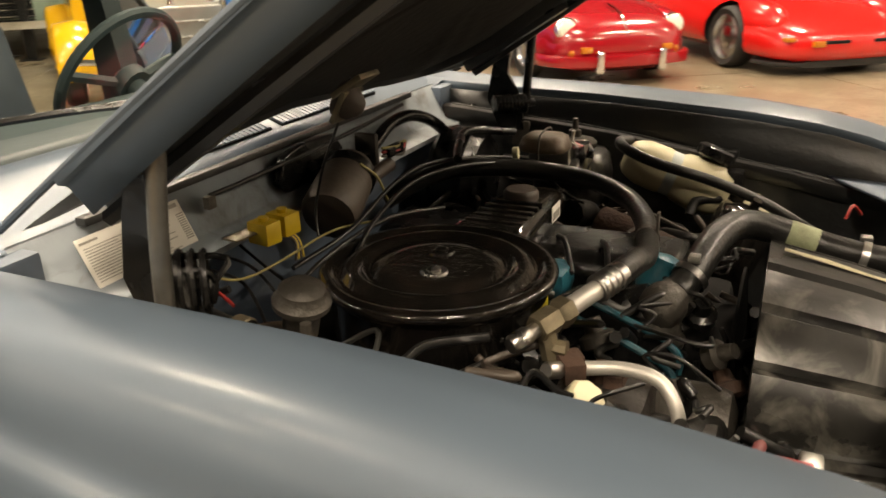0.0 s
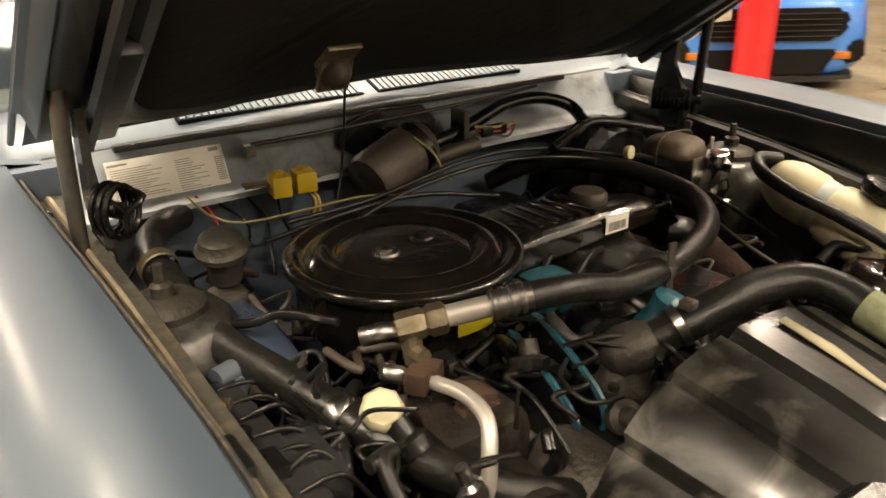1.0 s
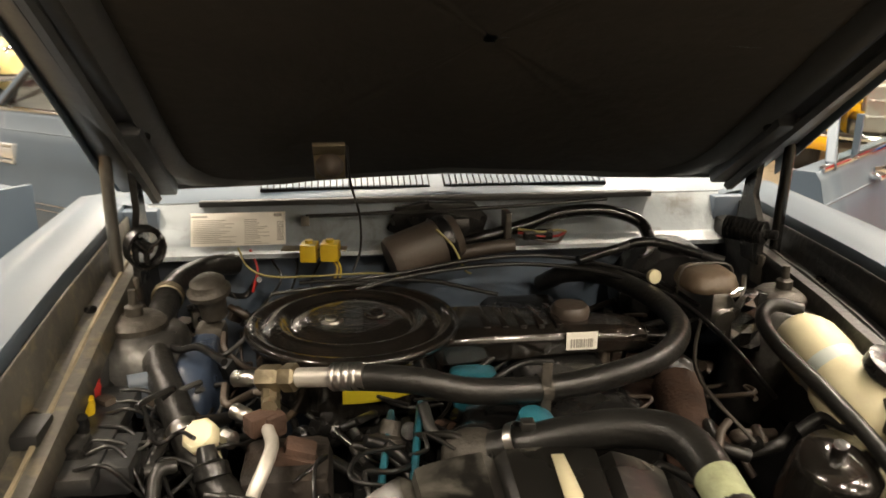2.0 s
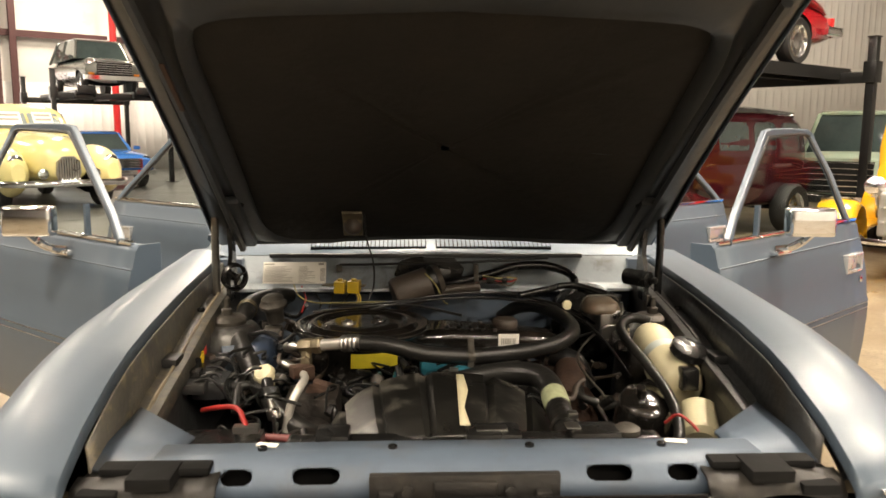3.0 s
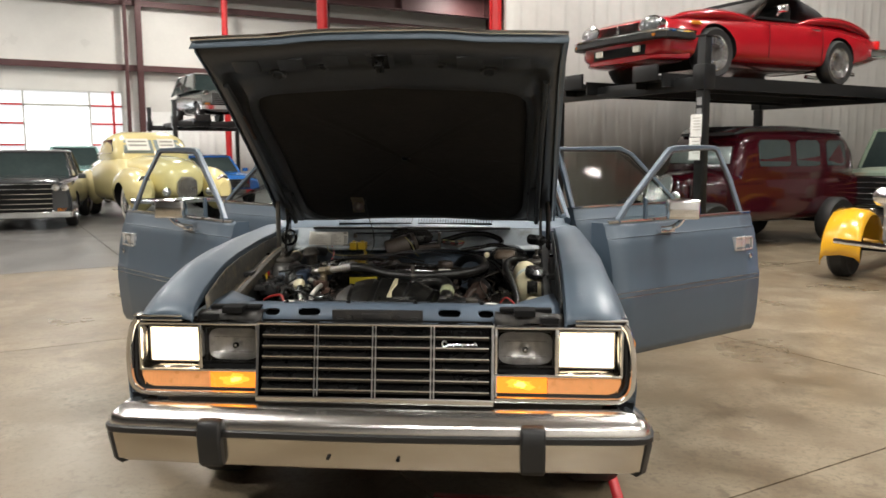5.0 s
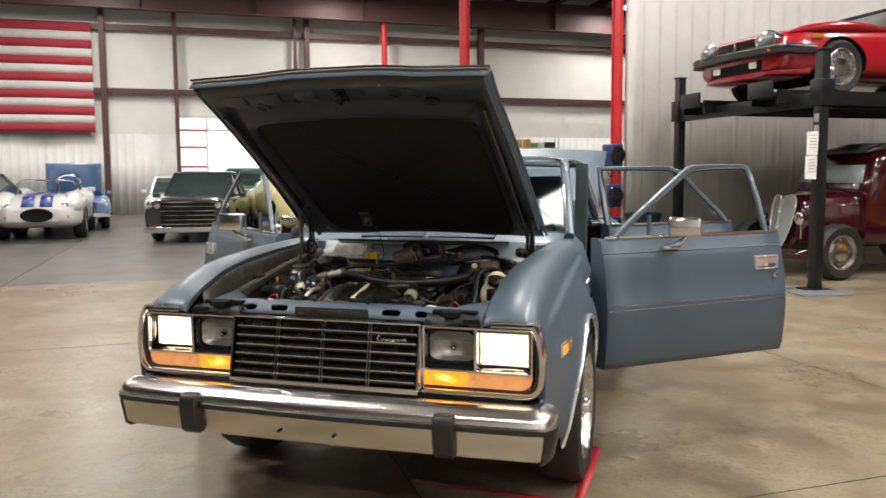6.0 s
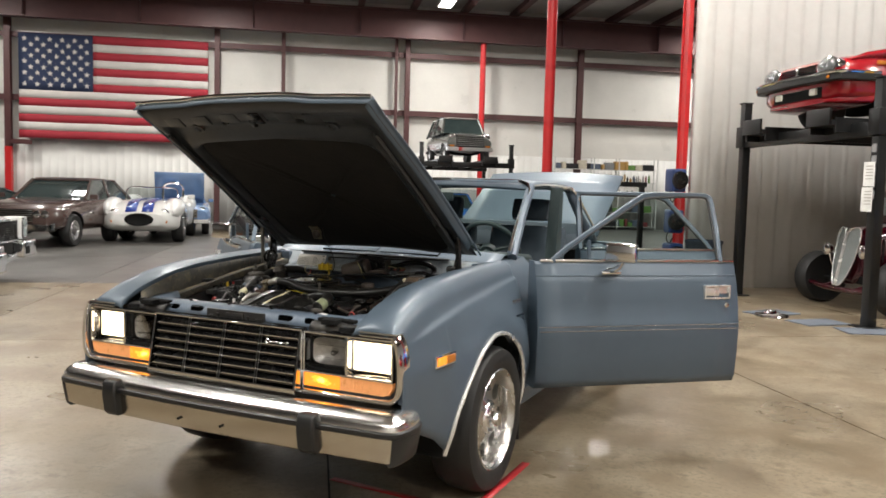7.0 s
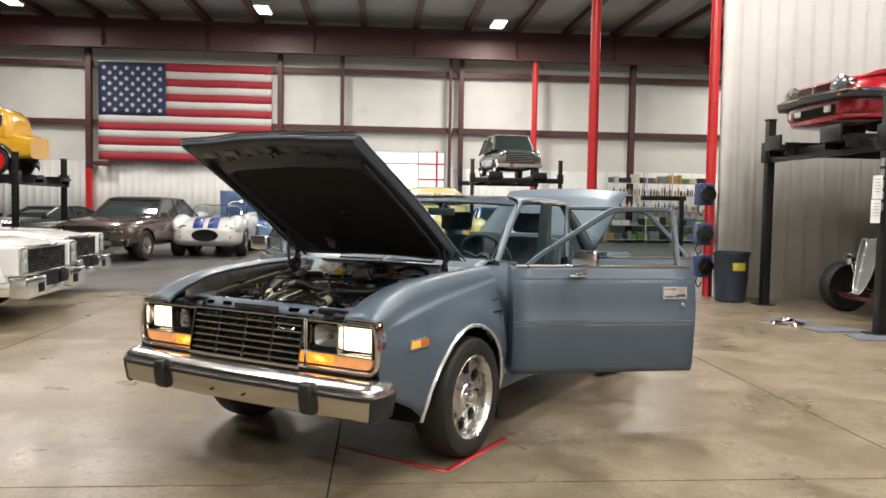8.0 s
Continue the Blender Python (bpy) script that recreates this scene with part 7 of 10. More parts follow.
part("reservoir_lid", bm, mat("tan_lid", (0.13, 0.095, 0.065), 0.5, 0.1, 0.4, 14.0, 0.4, 60, stain=0.5, stain_col=(0.04, 0.028, 0.02), stain_scale=18.0), bk, "brown stained reservoir lid", smooth=50)
bm = B()
tube(bm, [(0.365, 0.9, 0.935), (0.368, 0.9, 0.97), (0.385, 0.9, 0.988), (0.45, 0.9, 0.988), (0.466, 0.9, 0.968), (0.468, 0.9, 0.93)], 0.0022, 6, 3)
part("lid_bail", bm, CAST, bk, "sprung wire bail")
bm = B()
box(bm, 0.405, 0.455, 0.845, 0.935, 0.885, 0.952, 0.008)
cyl(bm, (0.43, 0.83, 0.90), (0.43, 1.0, 0.90), 0.025, seg=14)
part("cylinder_body", bm, STEEL, bk, "bare metal cylinder body")
bm = B()
tube(bm, [(0.44 + 0.02 * math.cos(a), 0.838, 0.905 + 0.02 * math.sin(a)) for a in np.linspace(0, 2 * math.pi, 13)], 0.0035, 6, 1)
tube(bm, [(0.46, 0.85, 0.982), (0.468, 0.86, 0.93), (0.462, 0.86, 0.9)], 0.004, 6, 4)
part("bail", bm, STEEL, bk)
bm = B()
lathe(bm, [(0.09, 0), (0.11, 0.02), (0.11, 0.09), (0.09, 0.11)], (0.43, 1.04, 0.87), (0, 1, 0), 28)
part("brake_booster", bm, BLACK_SATIN, bk)
bm = B()
lathe(bm, [(0.011, 0), (0.013, 0.004), (0.013, 0.012), (0.004, 0.014)], (0.335, 0.945, 0.955), (0.2, -1, 0.1), 12)
part("grommet", bm, CREAM, bk)
bm = B()
rf = random.Random(3)
loft(bm, [[(0.462 + (0.028 + rf.uniform(-0.009, 0.009)) * math.cos(a), 0.83 + (0.02 + rf.uniform(-0.007, 0.007)) * math.sin(a), z + rf.uniform(-0.006, 0.006)) for a in np.linspace(0, 2 * math.pi, 13)[:-1]] for z in np.linspace(0.86, 0.955, 7)])
part("foil_wrap", bm, ALU, bk, "crumpled bright foil", smooth=0)
tk = sub("vapour_tank")
bm = B()
lathe(bm, [(0.03, -0.12), (0.055, -0.11), (0.06, -0.09), (0.06, 0.05), (0.052, 0.068), (0.02, 0.075)], (0.415, 0.5, 0.79), (0.05, -0.35, 1), 24)
cyl(bm, (0.405, 0.475, 0.86), (0.40, 0.465, 0.885), 0.01, seg=8)
part("tank_body", bm, BLACK_GLOSS, tk, "glossy black vapour tank", smooth=60)
bm = B()
box(bm, 0.3, 0.47, 0.22, 0.32, 0.7, 0.8, 0.02)
part("tray", bm, BLACK_SATIN, tk)
# steering shaft parts, exhaust heat stove in rust brown
bm = B()
box(bm, 0.24, 0.36, 0.62, 0.98, 0.72, 0.8, 0.03)
cyl(bm, (0.27, 0.6, 0.8), (0.31, 0.75, 0.83), 0.035, 0.04, 14)
part("exhaust_manifold", bm, RUST, eng, "rusty exhaust manifold")
# tangle of dark hoses and leads below the fittings
for k in range(90):
    x, y = rng.uniform(-0.46, 0.03), rng.uniform(0.42, 0.82)
    z = rng.uniform(0.76, 0.85)
    pts = [(x, y, z)]
    for j in range(3):
        pts.append((pts[-1][0] + rng.uniform(-0.06, 0.06), pts[-1][1] + rng.uniform(-0.06, 0.06), min(0.87, max(0.7, pts[-1][2] + rng.uniform(-0.05, 0.045)))))
    tubed("lead", pts, rng.choice((0.003, 0.004, 0.006, 0.009)), rng.choice((BLACK_W, BLACK_W, BLACK_W, BLACK_W, BLACK_SATIN, BLACK_SATIN, RUBBER, RUBBER, RUBBER, TAN_W, GREY_W)), eng, seg=7)
for k in range(50):
    x, y = rng.uniform(0.02, 0.44), rng.uniform(0.5, 1.08)
    z = rng.uniform(0.76, 0.87)
    pts = [(x, y, z)]
    for j in range(3):
        pts.append((pts[-1][0] + rng.uniform(-0.07, 0.07), pts[-1][1] + rng.uniform(-0.07, 0.07), min(0.86, max(0.68, pts[-1][2] + rng.uniform(-0.04, 0.04)))))
    tubed("lead", pts, rng.choice((0.003, 0.004, 0.006, 0.01)), rng.choice((BLACK_W, BLACK_SATIN, RUBBER, BROWN_P)), eng, seg=7)
for k in range(34):
    x, y, z = rng.uniform(-0.44, 0.03), rng.uniform(0.45, 0.8), rng.uniform(0.74, 0.835)
    bm = B()
    d = Vector((rng.uniform(-1, 1), rng.uniform(-1, 1), rng.uniform(0, 1)))
    r_ = rng.uniform(0.012, 0.03)
    lathe(bm, [(r_ * 0.7, 0), (r_, 0.004), (r_, 0.02), (r_ * 0.6, 0.025), (r_ * 0.5, 0.045)], (x, y, z), d, 12)
    part("fitting", bm, rng.choice((CAST, BLACK_SATIN, BLACK_SATIN, BLACK_SATIN, RUST, STEEL)), eng)
# left rear: leads and small fittings round the diverter valve
for k in range(40):
    x, y, z = rng.uniform(-0.56, -0.38), rng.uniform(0.62, 1.12), rng.uniform(0.82, 0.91)
    pts = [(x, y, z)]
    for j in range(3):
        pts.append((pts[-1][0] + rng.uniform(-0.04, 0.05), pts[-1][1] + rng.uniform(-0.07, 0.07), min(0.925, max(0.78, pts[-1][2] + rng.uniform(-0.04, 0.03)))))
    tubed("lead", pts, rng.choice((0.0025, 0.003, 0.004, 0.006)), rng.choice((BLACK_W, BLACK_W, BLACK_W, BROWN_P, TAN_W, GREY_W)), eng, seg=6)
for k in range(20):
    x, y, z = rng.uniform(-0.56, -0.4), rng.uniform(0.5, 1.1), rng.uniform(0.83, 0.88)
    bm = B()
    a_, b_, c_ = rng.uniform(0.008, 0.022), rng.uniform(0.008, 0.02), rng.uniform(0.008, 0.02)
    box(bm, -a_, a_, -b_, b_, -c_, c_, 0.003, Matrix.Translation((x, y, z)) @ Matrix.Rotation(rng.uniform(0, 3), 4, "Z") @ Matrix.Rotation(rng.uniform(-0.6, 0.6), 4, "X"))
    part("connector_body", bm, rng.choice((BLACK_SATIN, BROWN_P, CAST, APRON)), eng)
for k in range(8):
    x, y = rng.uniform(0.3, 0.5), rng.uniform(0.7, 1.05)
    tubed("brake_pipe", [(0.44, 0.9 + 0.008 * k, 0.9), (x, y, 0.88), (x + 0.04, y - 0.12, 0.82)], 0.0032, rng.choice((BLACK_W, CAST)), eng, seg=6)
# spark leads in blue-black beside the snorkel
for k in range(4):
    tubed("spark_lead", [(-0.02, 0.66 + 0.06 * k, 0.86), (0.05, 0.68 + 0.07 * k, 0.885), (0.11, 0.7 + 0.08 * k, 0.872)], 0.005, BLACK_W, eng)
tubed("preheat_duct", [(0.27, 0.8, 0.86), (0.33, 0.78, 0.84), (0.35, 0.76, 0.78)], 0.028, BLACK_SATIN, eng)

# ---- parked cars ----


def paint(name, c, rough=0.22, metal=0.0):
    return mat(name, c, rough, metal, 0.06, 1.5, coat=0.7, rvar=0.05)


def bool_cut(ob, cutter_bm, material):
    me = bpy.data.meshes.new("cut")
    bmesh.ops.recalc_face_normals(cutter_bm, faces=cutter_bm.faces[:])
    cutter_bm.to_mesh(me)
    cutter_bm.free()
    me.materials.append(material)
    cut = new("cut", me)
    cut.matrix_world = ob.matrix_world
    md = ob.modifiers.new("cut", "BOOLEAN")
    md.operation, md.object, md.solver, md.material_mode = "DIFFERENCE", cut, "EXACT", "TRANSFER"
    cut.parent = ob.parent
    dg = bpy.context.evaluated_depsgraph_get()
    done = bpy.data.meshes.new_from_object(ob.evaluated_get(dg))
    ob.modifiers.clear()
    old = ob.data
    ob.data = done
    done.name = old.name
    bpy.data.meshes.remove(old)
    bpy.data.objects.remove(cut)
    bpy.data.meshes.remove(me)
    done.shade_smooth()
    done.set_sharp_from_angle(angle=radians(40))


def simple_wheel(parent, x, y, z, s, r, w, rim, material, white=False):
    wh = new("wheel")
    wh.parent = parent
    wh.matrix_local = Matrix.Translation((x, y, z)) @ Matrix.Rotation(0 if s > 0 else math.pi, 4, "Z")
    bm = B()
    h = w / 2
    lathe(bm, [(rim, -h * 0.8), (r * 0.9, -h), (r, -h * 0.6), (r, h * 0.6), (r * 0.9, h), (rim, h * 0.85)], (0, 0, 0), (1, 0, 0), 28, True, False)
    part("tyre", bm, TYRE, wh)
    bm = B()
    lathe(bm, [(rim * 1.02, h * 0.86), (rim * 0.97, h * 0.9), (rim * 0.9, h * 0.5), (rim * 0.55, h * 0.45), (rim * 0.5, h * 0.7), (rim * 0.22, h * 0.8), (0.002, h * 0.82)], (0, 0, 0), (1, 0, 0), 24, False, True)
    for k in range(8):
        a = 2 * math.pi * k / 8
        lathe(bm, [(rim * 0.1, 0), (rim * 0.08, 0.004)], (h * 0.475, rim * 0.73 * math.cos(a), rim * 0.73 * math.sin(a)), (1, 0, 0), 8)
    part("rim", bm, material, wh)
    if white:
        bm = B()
        lathe(bm, [(rim * 1.05, h * 0.98), (rim * 1.05, h * 1.02), (r * 0.86, h * 1.02), (r * 0.86, h * 0.98)], (0, 0, 0), (1, 0, 0), 28, False, False)
        part("whitewall", bm, PAPER, wh)
    return wh


def car(label, m, L=4.6, W=1.8, H=1.35, colour=None, stations=None, cabin=None, wheel=(0.32, 0.2, 0.19), axles=(0.85, 3.55), rims=None, lamps="round", grille=True,
        bumpers=True, stripe=None, name="parked_car", hood_up=False, group="", e=0.42):
    """Front at local y 0 facing -y. stations: (y, half width, z0, z1). cabin: (y windscreen base, y roof front, y roof rear, y rear base, roof z, half width) or None."""
    c = root(name, m, label, "car", group)
    rims = rims or ALU
    st = stations or [(0.0, 0.74, 0.42, 0.72), (0.08, 0.8, 0.34, 0.78), (0.4, 0.87, 0.3, 0.86), (1.2, 0.9, 0.28, 0.92), (2.2, 0.91, 0.27, 0.95), (3.2, 0.9, 0.28, 0.96), (4.2, 0.86, 0.32, 0.93), (4.52, 0.8, 0.36, 0.88), (L, 0.74, 0.42, 0.82)]
    bm = B()
    loft(bm, [section(y, hw_, z0, z1, e, 0.12) for y, hw_, z0, z1 in st])
    body = part("body", bm, colour, c)
    cb_ = B()
    r, w, rim = wheel
    for y in axles:
        cyl(cb_, (-W, y, r), (W, y, r), r * 1.17, seg=28)
    # the wells are coloured near-black in place of the shade inside them
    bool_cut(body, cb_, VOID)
    for y in axles:
        for s in (1, -1):
            simple_wheel(c, s * (W / 2 - w / 2 - 0.035), y, r, s, r, w, rim, rims)
    fy, fhw, fz0, fz1 = st[1]
    if cabin:
        yb, yf, yr, yt, zr, chw = cabin
        zb = interp(yb, [(a[0], a[3]) for a in st]) - 0.03
        zt = interp(yt, [(a[0], a[3]) for a in st]) - 0.03
        bm = B()
        lo = [(-chw, yb, zb), (chw, yb, zb), (chw * 1.02, (yb + yt) / 2, zb), (chw, yt, zt), (-chw, yt, zt), (-chw * 1.02, (yb + yt) / 2, zb)]
        k = 0.82
        hi = [(-chw * k, yf, zr - 0.06), (chw * k, yf, zr - 0.06), (chw * k * 1.02, (yf + yr) / 2, zr - 0.045), (chw * k, yr, zr - 0.06), (-chw * k, yr, zr - 0.06), (-chw * k * 1.02, (yf + yr) / 2, zr - 0.045)]
        loft(bm, [lo, hi])
        part("glazing", bm, GLASS_DARK, c, "tinted windows")
        bm = B()
        loft(bm, [section(y, hw_, z0, z1, 0.5) for y, hw_, z0, z1 in ((yf - 0.03, chw * k * 0.95, zr - 0.075, zr - 0.04), (yf + 0.12, chw * k * 1.03, zr - 0.08, zr - 0.005), ((yf + yr) / 2, chw * k * 1.05, zr - 0.08, zr), (yr - 0.1, chw * k * 1.03, zr - 0.08, zr - 0.01), (yr + 0.03, chw * k * 0.95, zr - 0.075, zr - 0.045))])
        part("roof", bm, colour, c)
        for s in (1, -1):
            for a, b in ((lo[1], hi[1]), (lo[3], hi[3]), (lo[2], hi[2])):
                bm = B()
                tube(bm, [(s * a[0], a[1], a[2]), (s * b[0], b[1], b[2])], 0.035, 6, 1)
                part("pillar", bm, colour, c)
    bm = B()
    if grille:
        box(bm, -fhw * 0.62, fhw * 0.62, fy - 0.09, fy + 0.03, fz0 + 0.16, fz1 - 0.04, 0.012)
        part("grille_recess", bm, VOID, c)
        for k in range(6):
            bm = B()
            z = fz0 + 0.18 + (fz1 - fz0 - 0.24) * k / 5
            box(bm, -fhw * 0.62, fhw * 0.62, fy - 0.1, fy - 0.08, z - 0.006, z + 0.006)
            part("grille_bar", bm, CHROME, c)
    else:
        bm.free()
    if bumpers:
        for y in (fy - 0.17, L + 0.02):
            bm = B()
            rings = []
            for x in (-1, -0.94, -0.6, 0, 0.6, 0.94, 1):
                yy = y + (0.16 * (abs(x) > 0.97) + 0.03 * abs(x)) * (1 if y < 1 else -1)
                rings.append([(x * fhw * 1.04, yy - 0.05, fz0 + 0.02), (x * fhw * 1.04, yy - 0.05, fz0 + 0.12), (x * fhw * 1.04, yy + 0.04, fz0 + 0.14), (x * fhw * 1.04, yy + 0.04, fz0)])
            loft(bm, rings)
            part("bumper", bm, CHROME, c)
    zl = fz1 - (0.13 if lamps == "rect" else 0.10)
    for s in (1, -1):
        xs_ = () if lamps == "none" else (0.78,) if lamps == "round" else (0.7, 0.88)
        for xk in xs_:
            bm = B()
            if lamps == "round":
                lathe(bm, [(0.11, 0), (0.105, 0.03), (0.09, 0.045), (0.05, 0.06), (0.002, 0.064)], (s * fhw * xk, fy + 0.05, zl + 0.02), (0, -1, 0.12), 20)
            else:
                lathe(bm, [(0.075, 0), (0.07, 0.02), (0.06, 0.03), (0.002, 0.035)], (s * fhw * xk, fy - 0.06, zl), (0, -1, 0.05), 16)
            part("headlamp", bm, CHROME if lamps != "glass" else GLASS_DARK, c)
        bm = B()
        box(bm, min(s * fhw * 0.7, s * fhw * 0.9), max(s * fhw * 0.7, s * fhw * 0.9), fy - 0.06, fy + 0.03, fz0 + 0.13, fz0 + 0.19, 0.01)
        part("turn_lamp", bm, AMBER, c)
        bm = B()
        box(bm, min(s * W * 0.47, s * W * 0.56), max(s * W * 0.47, s * W * 0.56), 1.5, 1.58, 0.92, 1.02, 0.02)
        part("mirror", bm, colour, c)
    if stripe:
        for s in (1, -1):
            bm = B()
            rows = []
            for i in range(len(st) * 3 - 2):
                y = st[0][0] + 0.02 + (st[-1][0] - st[0][0] - 0.04) * i / (len(st) * 3 - 3)
                z = interp(y, [(a[0], a[3]) for a in st]) + 0.024
                rows.append([(s * 0.05, y, z), (s * 0.27, y, z - 0.004)])
            grid(bm, rows)
            solid(part("stripe", bm, stripe, c), 0.006, 0)
    if hood_up:
        bm = B()
        rows = []
        for t in np.linspace(0, 1, 5):
            rows.append([(x, 1.35 - 0.55 * t, 0.92 + 0.85 * t) for x in np.linspace(-0.68, 0.68, 5)])
        grid(bm, rows)
        solid(part("raised_hood", bm, colour, c, "raised engine hood"), 0.04)
    return c


def vintage(label, m, colour, L=4.2, W=1.75, H=1.75, cabin=(1.55, 3.5, True), wheel=(0.36, 0.17, 0.24), axles=(0.55, 3.3), rims=None, fender=None, fat=False, hood_hw=0.3, name="vintage_car", open_wheels=False, white=False, hood_mat=None, roof_mat=None, rod=False, boxy=False):
    """Pre-war shape: narrow hood, upright grille, separate wings and running boards."""
    c = root(name, m, label, "car")
    fender = fender or colour
    y0, y1, closed = cabin
    bm = B()
    loft(bm, [section(y, a, z0 * (0.9 if boxy else 1), z1 * (0.76 if boxy else 1), 0.6) for y, a, z0, z1 in ((0.34 if rod else 0.12, hood_hw * 0.75, 0.5, 1.06), (0.45 if rod else 0.3, hood_hw * 0.9, 0.48, 1.1), (y0 - 0.3, hood_hw + 0.16, 0.45, 1.14), (y0, hood_hw + 0.26, 0.42, 1.16))])
    part("hood", bm, hood_mat or colour, c)
    bm = B()
    cw = W * 0.39
    tail = [(y0 - 0.05, cw * 0.95, 0.4, 1.16), (y0 + 0.4, cw, 0.38, 1.18), (y1 - 0.4, cw, 0.38, 1.18), (y1, cw * 0.93, 0.42, 1.15), (L - 0.1, cw * (0.8 if fat else 0.9), 0.45, 0.9 if fat else 1.0)]
    loft(bm, [section(y, a, z0, z1, 0.35) for y, a, z0, z1 in tail])
    part("body", bm, colour, c)
    if closed:
        yr1 = y1 - (0.35 if fat else 0.0)
        tum = 0.3 if fat else 0.2
        shell = [(y0 - 0.02, cw * 0.9, 0.8, 1.2), (y0 + 0.1, cw * 0.96, 0.8, H - 0.22), (y0 + 0.2, cw * 0.98, 0.8, H - 0.08), (y0 + 0.45, cw, 0.8, H - 0.015), ((y0 + yr1) / 2, cw, 0.8, H), (yr1 - 0.35, cw, 0.8, H - 0.03), (yr1 - 0.12, cw * 0.98, 0.8, H - 0.1), (yr1 + 0.03, cw * 0.94, 0.8, H - 0.24), (yr1 + 0.1 + (0.3 if fat else 0.0), cw * 0.86, 0.8, 1.25)]
        bm = B()
        loft(bm, [section(y, a, z0, z1, 0.34, tum, 40) for y, a, z0, z1 in shell])
        part("cabin_shell", bm, colour, c, smooth=60)

        def side_of(y, z):
            h = interp(y, [(q[0], q[3]) for q in shell])
            return interp(y, [(q[0], q[1]) for q in shell]) * (1 - tum * max(0.0, (z - 0.8) / (h - 0.8) - 0.5))
        zl_, zh_ = 1.2, H - 0.2
        span = yr1 - y0
        for s in (1, -1):
            for f0, f1 in ((0.16, 0.42), (0.47, 0.68), (0.74, 0.92)):
                ya, yb = y0 + span * f0, y0 + span * f1
                outl = [(ya + 0.03, zl_), (yb - 0.03, zl_), (yb, zl_ + 0.04), (yb, zh_ - 0.06), (yb - 0.06, zh_), (ya + 0.06, zh_), (ya, zh_ - 0.06), (ya, zl_ + 0.04)]
                bm = B()
                loft(bm, [[(s * (side_of(y, z) - 0.03), y, z) for y, z in outl], [(s * (side_of(y, z) + 0.006), y, z) for y, z in outl]])
                part("window_pane", bm, GLASS_DARK, c, "dark car window", smooth=0)
        bm = B()
        rows = []
        for t in (0.0, 0.5, 1.0):
            y, z = y0 + 0.005 + 0.085 * t, 1.24 + (H - 0.3 - 1.24) * t
            rows.append([(x * cw * (0.8 - 0.06 * t), y - 0.03, z) for x in (-1, -0.5, 0, 0.5, 1)])
        grid(bm, rows)
        solid(part("windscreen", bm, GLASS_PALE, c, "pale grey-green windscreen"), 0.012)
        if roof_mat:
            bm = B()
            loft(bm, [section(y, a, z0, z1, 0.5) for y, a, z0, z1 in ((y0 + 0.12, cw * 0.7, H - 0.14, H - 0.09), (y0 + 0.3, cw * 0.84, H - 0.12, H + 0.0), ((y0 + yr1) / 2, cw * 0.86, H - 0.1, H + 0.025), (yr1 - 0.2, cw * 0.82, H - 0.12, H - 0.02), (yr1 - 0.06, cw * 0.7, H - 0.2, H - 0.1))])
            part("roof_insert", bm, roof_mat, c, "black fabric roof insert")
    else:
        bm = B()
        box(bm, -cw * 0.9, cw * 0.9, y0 + 0.05, y0 + 0.08, 1.15, 1.5, 0.01)
        w_ = part("windscreen", bm, GLASS, c)
        w_.visible_shadow = False
        bm = B()
        for s in (1, -1):
            box(bm, s * cw * 0.9 - 0.02, s * cw * 0.9 + 0.02, y0 + 0.04, y0 + 0.09, 1.12, 1.52)
        box(bm, -cw * 0.9, cw * 0.9, y0 + 0.04, y0 + 0.09, 1.5, 1.54)
        part("windscreen_frame", bm, CHROME, c)
        bm = B()
        box(bm, -cw * 0.8, cw * 0.8, y1 - 0.5, y1 - 0.25, 0.9, 1.3, 0.08)
        part("seat", bm, SEAT_BLUE, c)
    # grille: two leaning mesh halves in bright rims, or an upright shell of bars
    if boxy:
        bm = B()
        box(bm, -0.46, 0.46, 0.02, 1.3, 0.46, 0.88, 0.03, None, 3)
        gs = part("engine_box", bm, BOX_ALU, c, "dull aluminium engine housing")
        for z in (0.6, 0.74):
            bm = B()
            box(bm, -0.45, 0.45, 0.008, 0.03, z - 0.008, z + 0.008, 0.003)
            part("seam", bm, SATIN, gs)
        bm = B()
        lathe(bm, [(0.02, 0), (0.028, 0.01), (0.02, 0.05), (0.012, 0.09), (0.002, 0.1)], (0, 0.12, 0.88), (0, 0, 1), 14)
        part("filler_cap", bm, CHROME, gs)
    elif rod:
        for s in (1, -1):
            out = [(0.016, 0.33), (0.075, 0.34), (0.14, 0.46), (0.195, 0.68), (0.215, 0.9), (0.2, 1.03), (0.15, 1.08), (0.07, 1.06), (0.02, 1.0)]
            bm = B()
            front = [bm.verts.new((s * x, 0.2 * (z - 0.33) + 0.25 * x, z)) for x, z in out]
            bm.faces.new(front)
            gs = part("grille_half", bm, MESH_GREY, c, "fine grey mesh grille half", smooth=0)
            solid(gs, 0.012)
            bm = B()
            tube(bm, [(s * x, 0.2 * (z - 0.33) + 0.25 * x - 0.004, z) for x, z in out + out[:1]], 0.0115, 8, 2)
            part("grille_rim", bm, SATIN, gs, "bright grille rim")
        bm = B()
        loft(bm, [section(y, a, z0, z1, 0.6) for y, a, z0, z1 in ((0.05, 0.13, 0.42, 1.0), (0.1, 0.225, 0.34, 1.085), (0.26, 0.27, 0.34, 1.1))])
        for v in bm.verts:
            v.co.y += 0.2 * (v.co.z - 0.33) + 0.075
        part("grille_surround", bm, colour, c, smooth=60)
        bm = B()
        tube(bm, [(-0.72, 0.12, 0.3), (-0.3, 0.06, 0.27), (0, 0.05, 0.27), (0.3, 0.06, 0.27), (0.72, 0.12, 0.3)], 0.034, 10, 3)
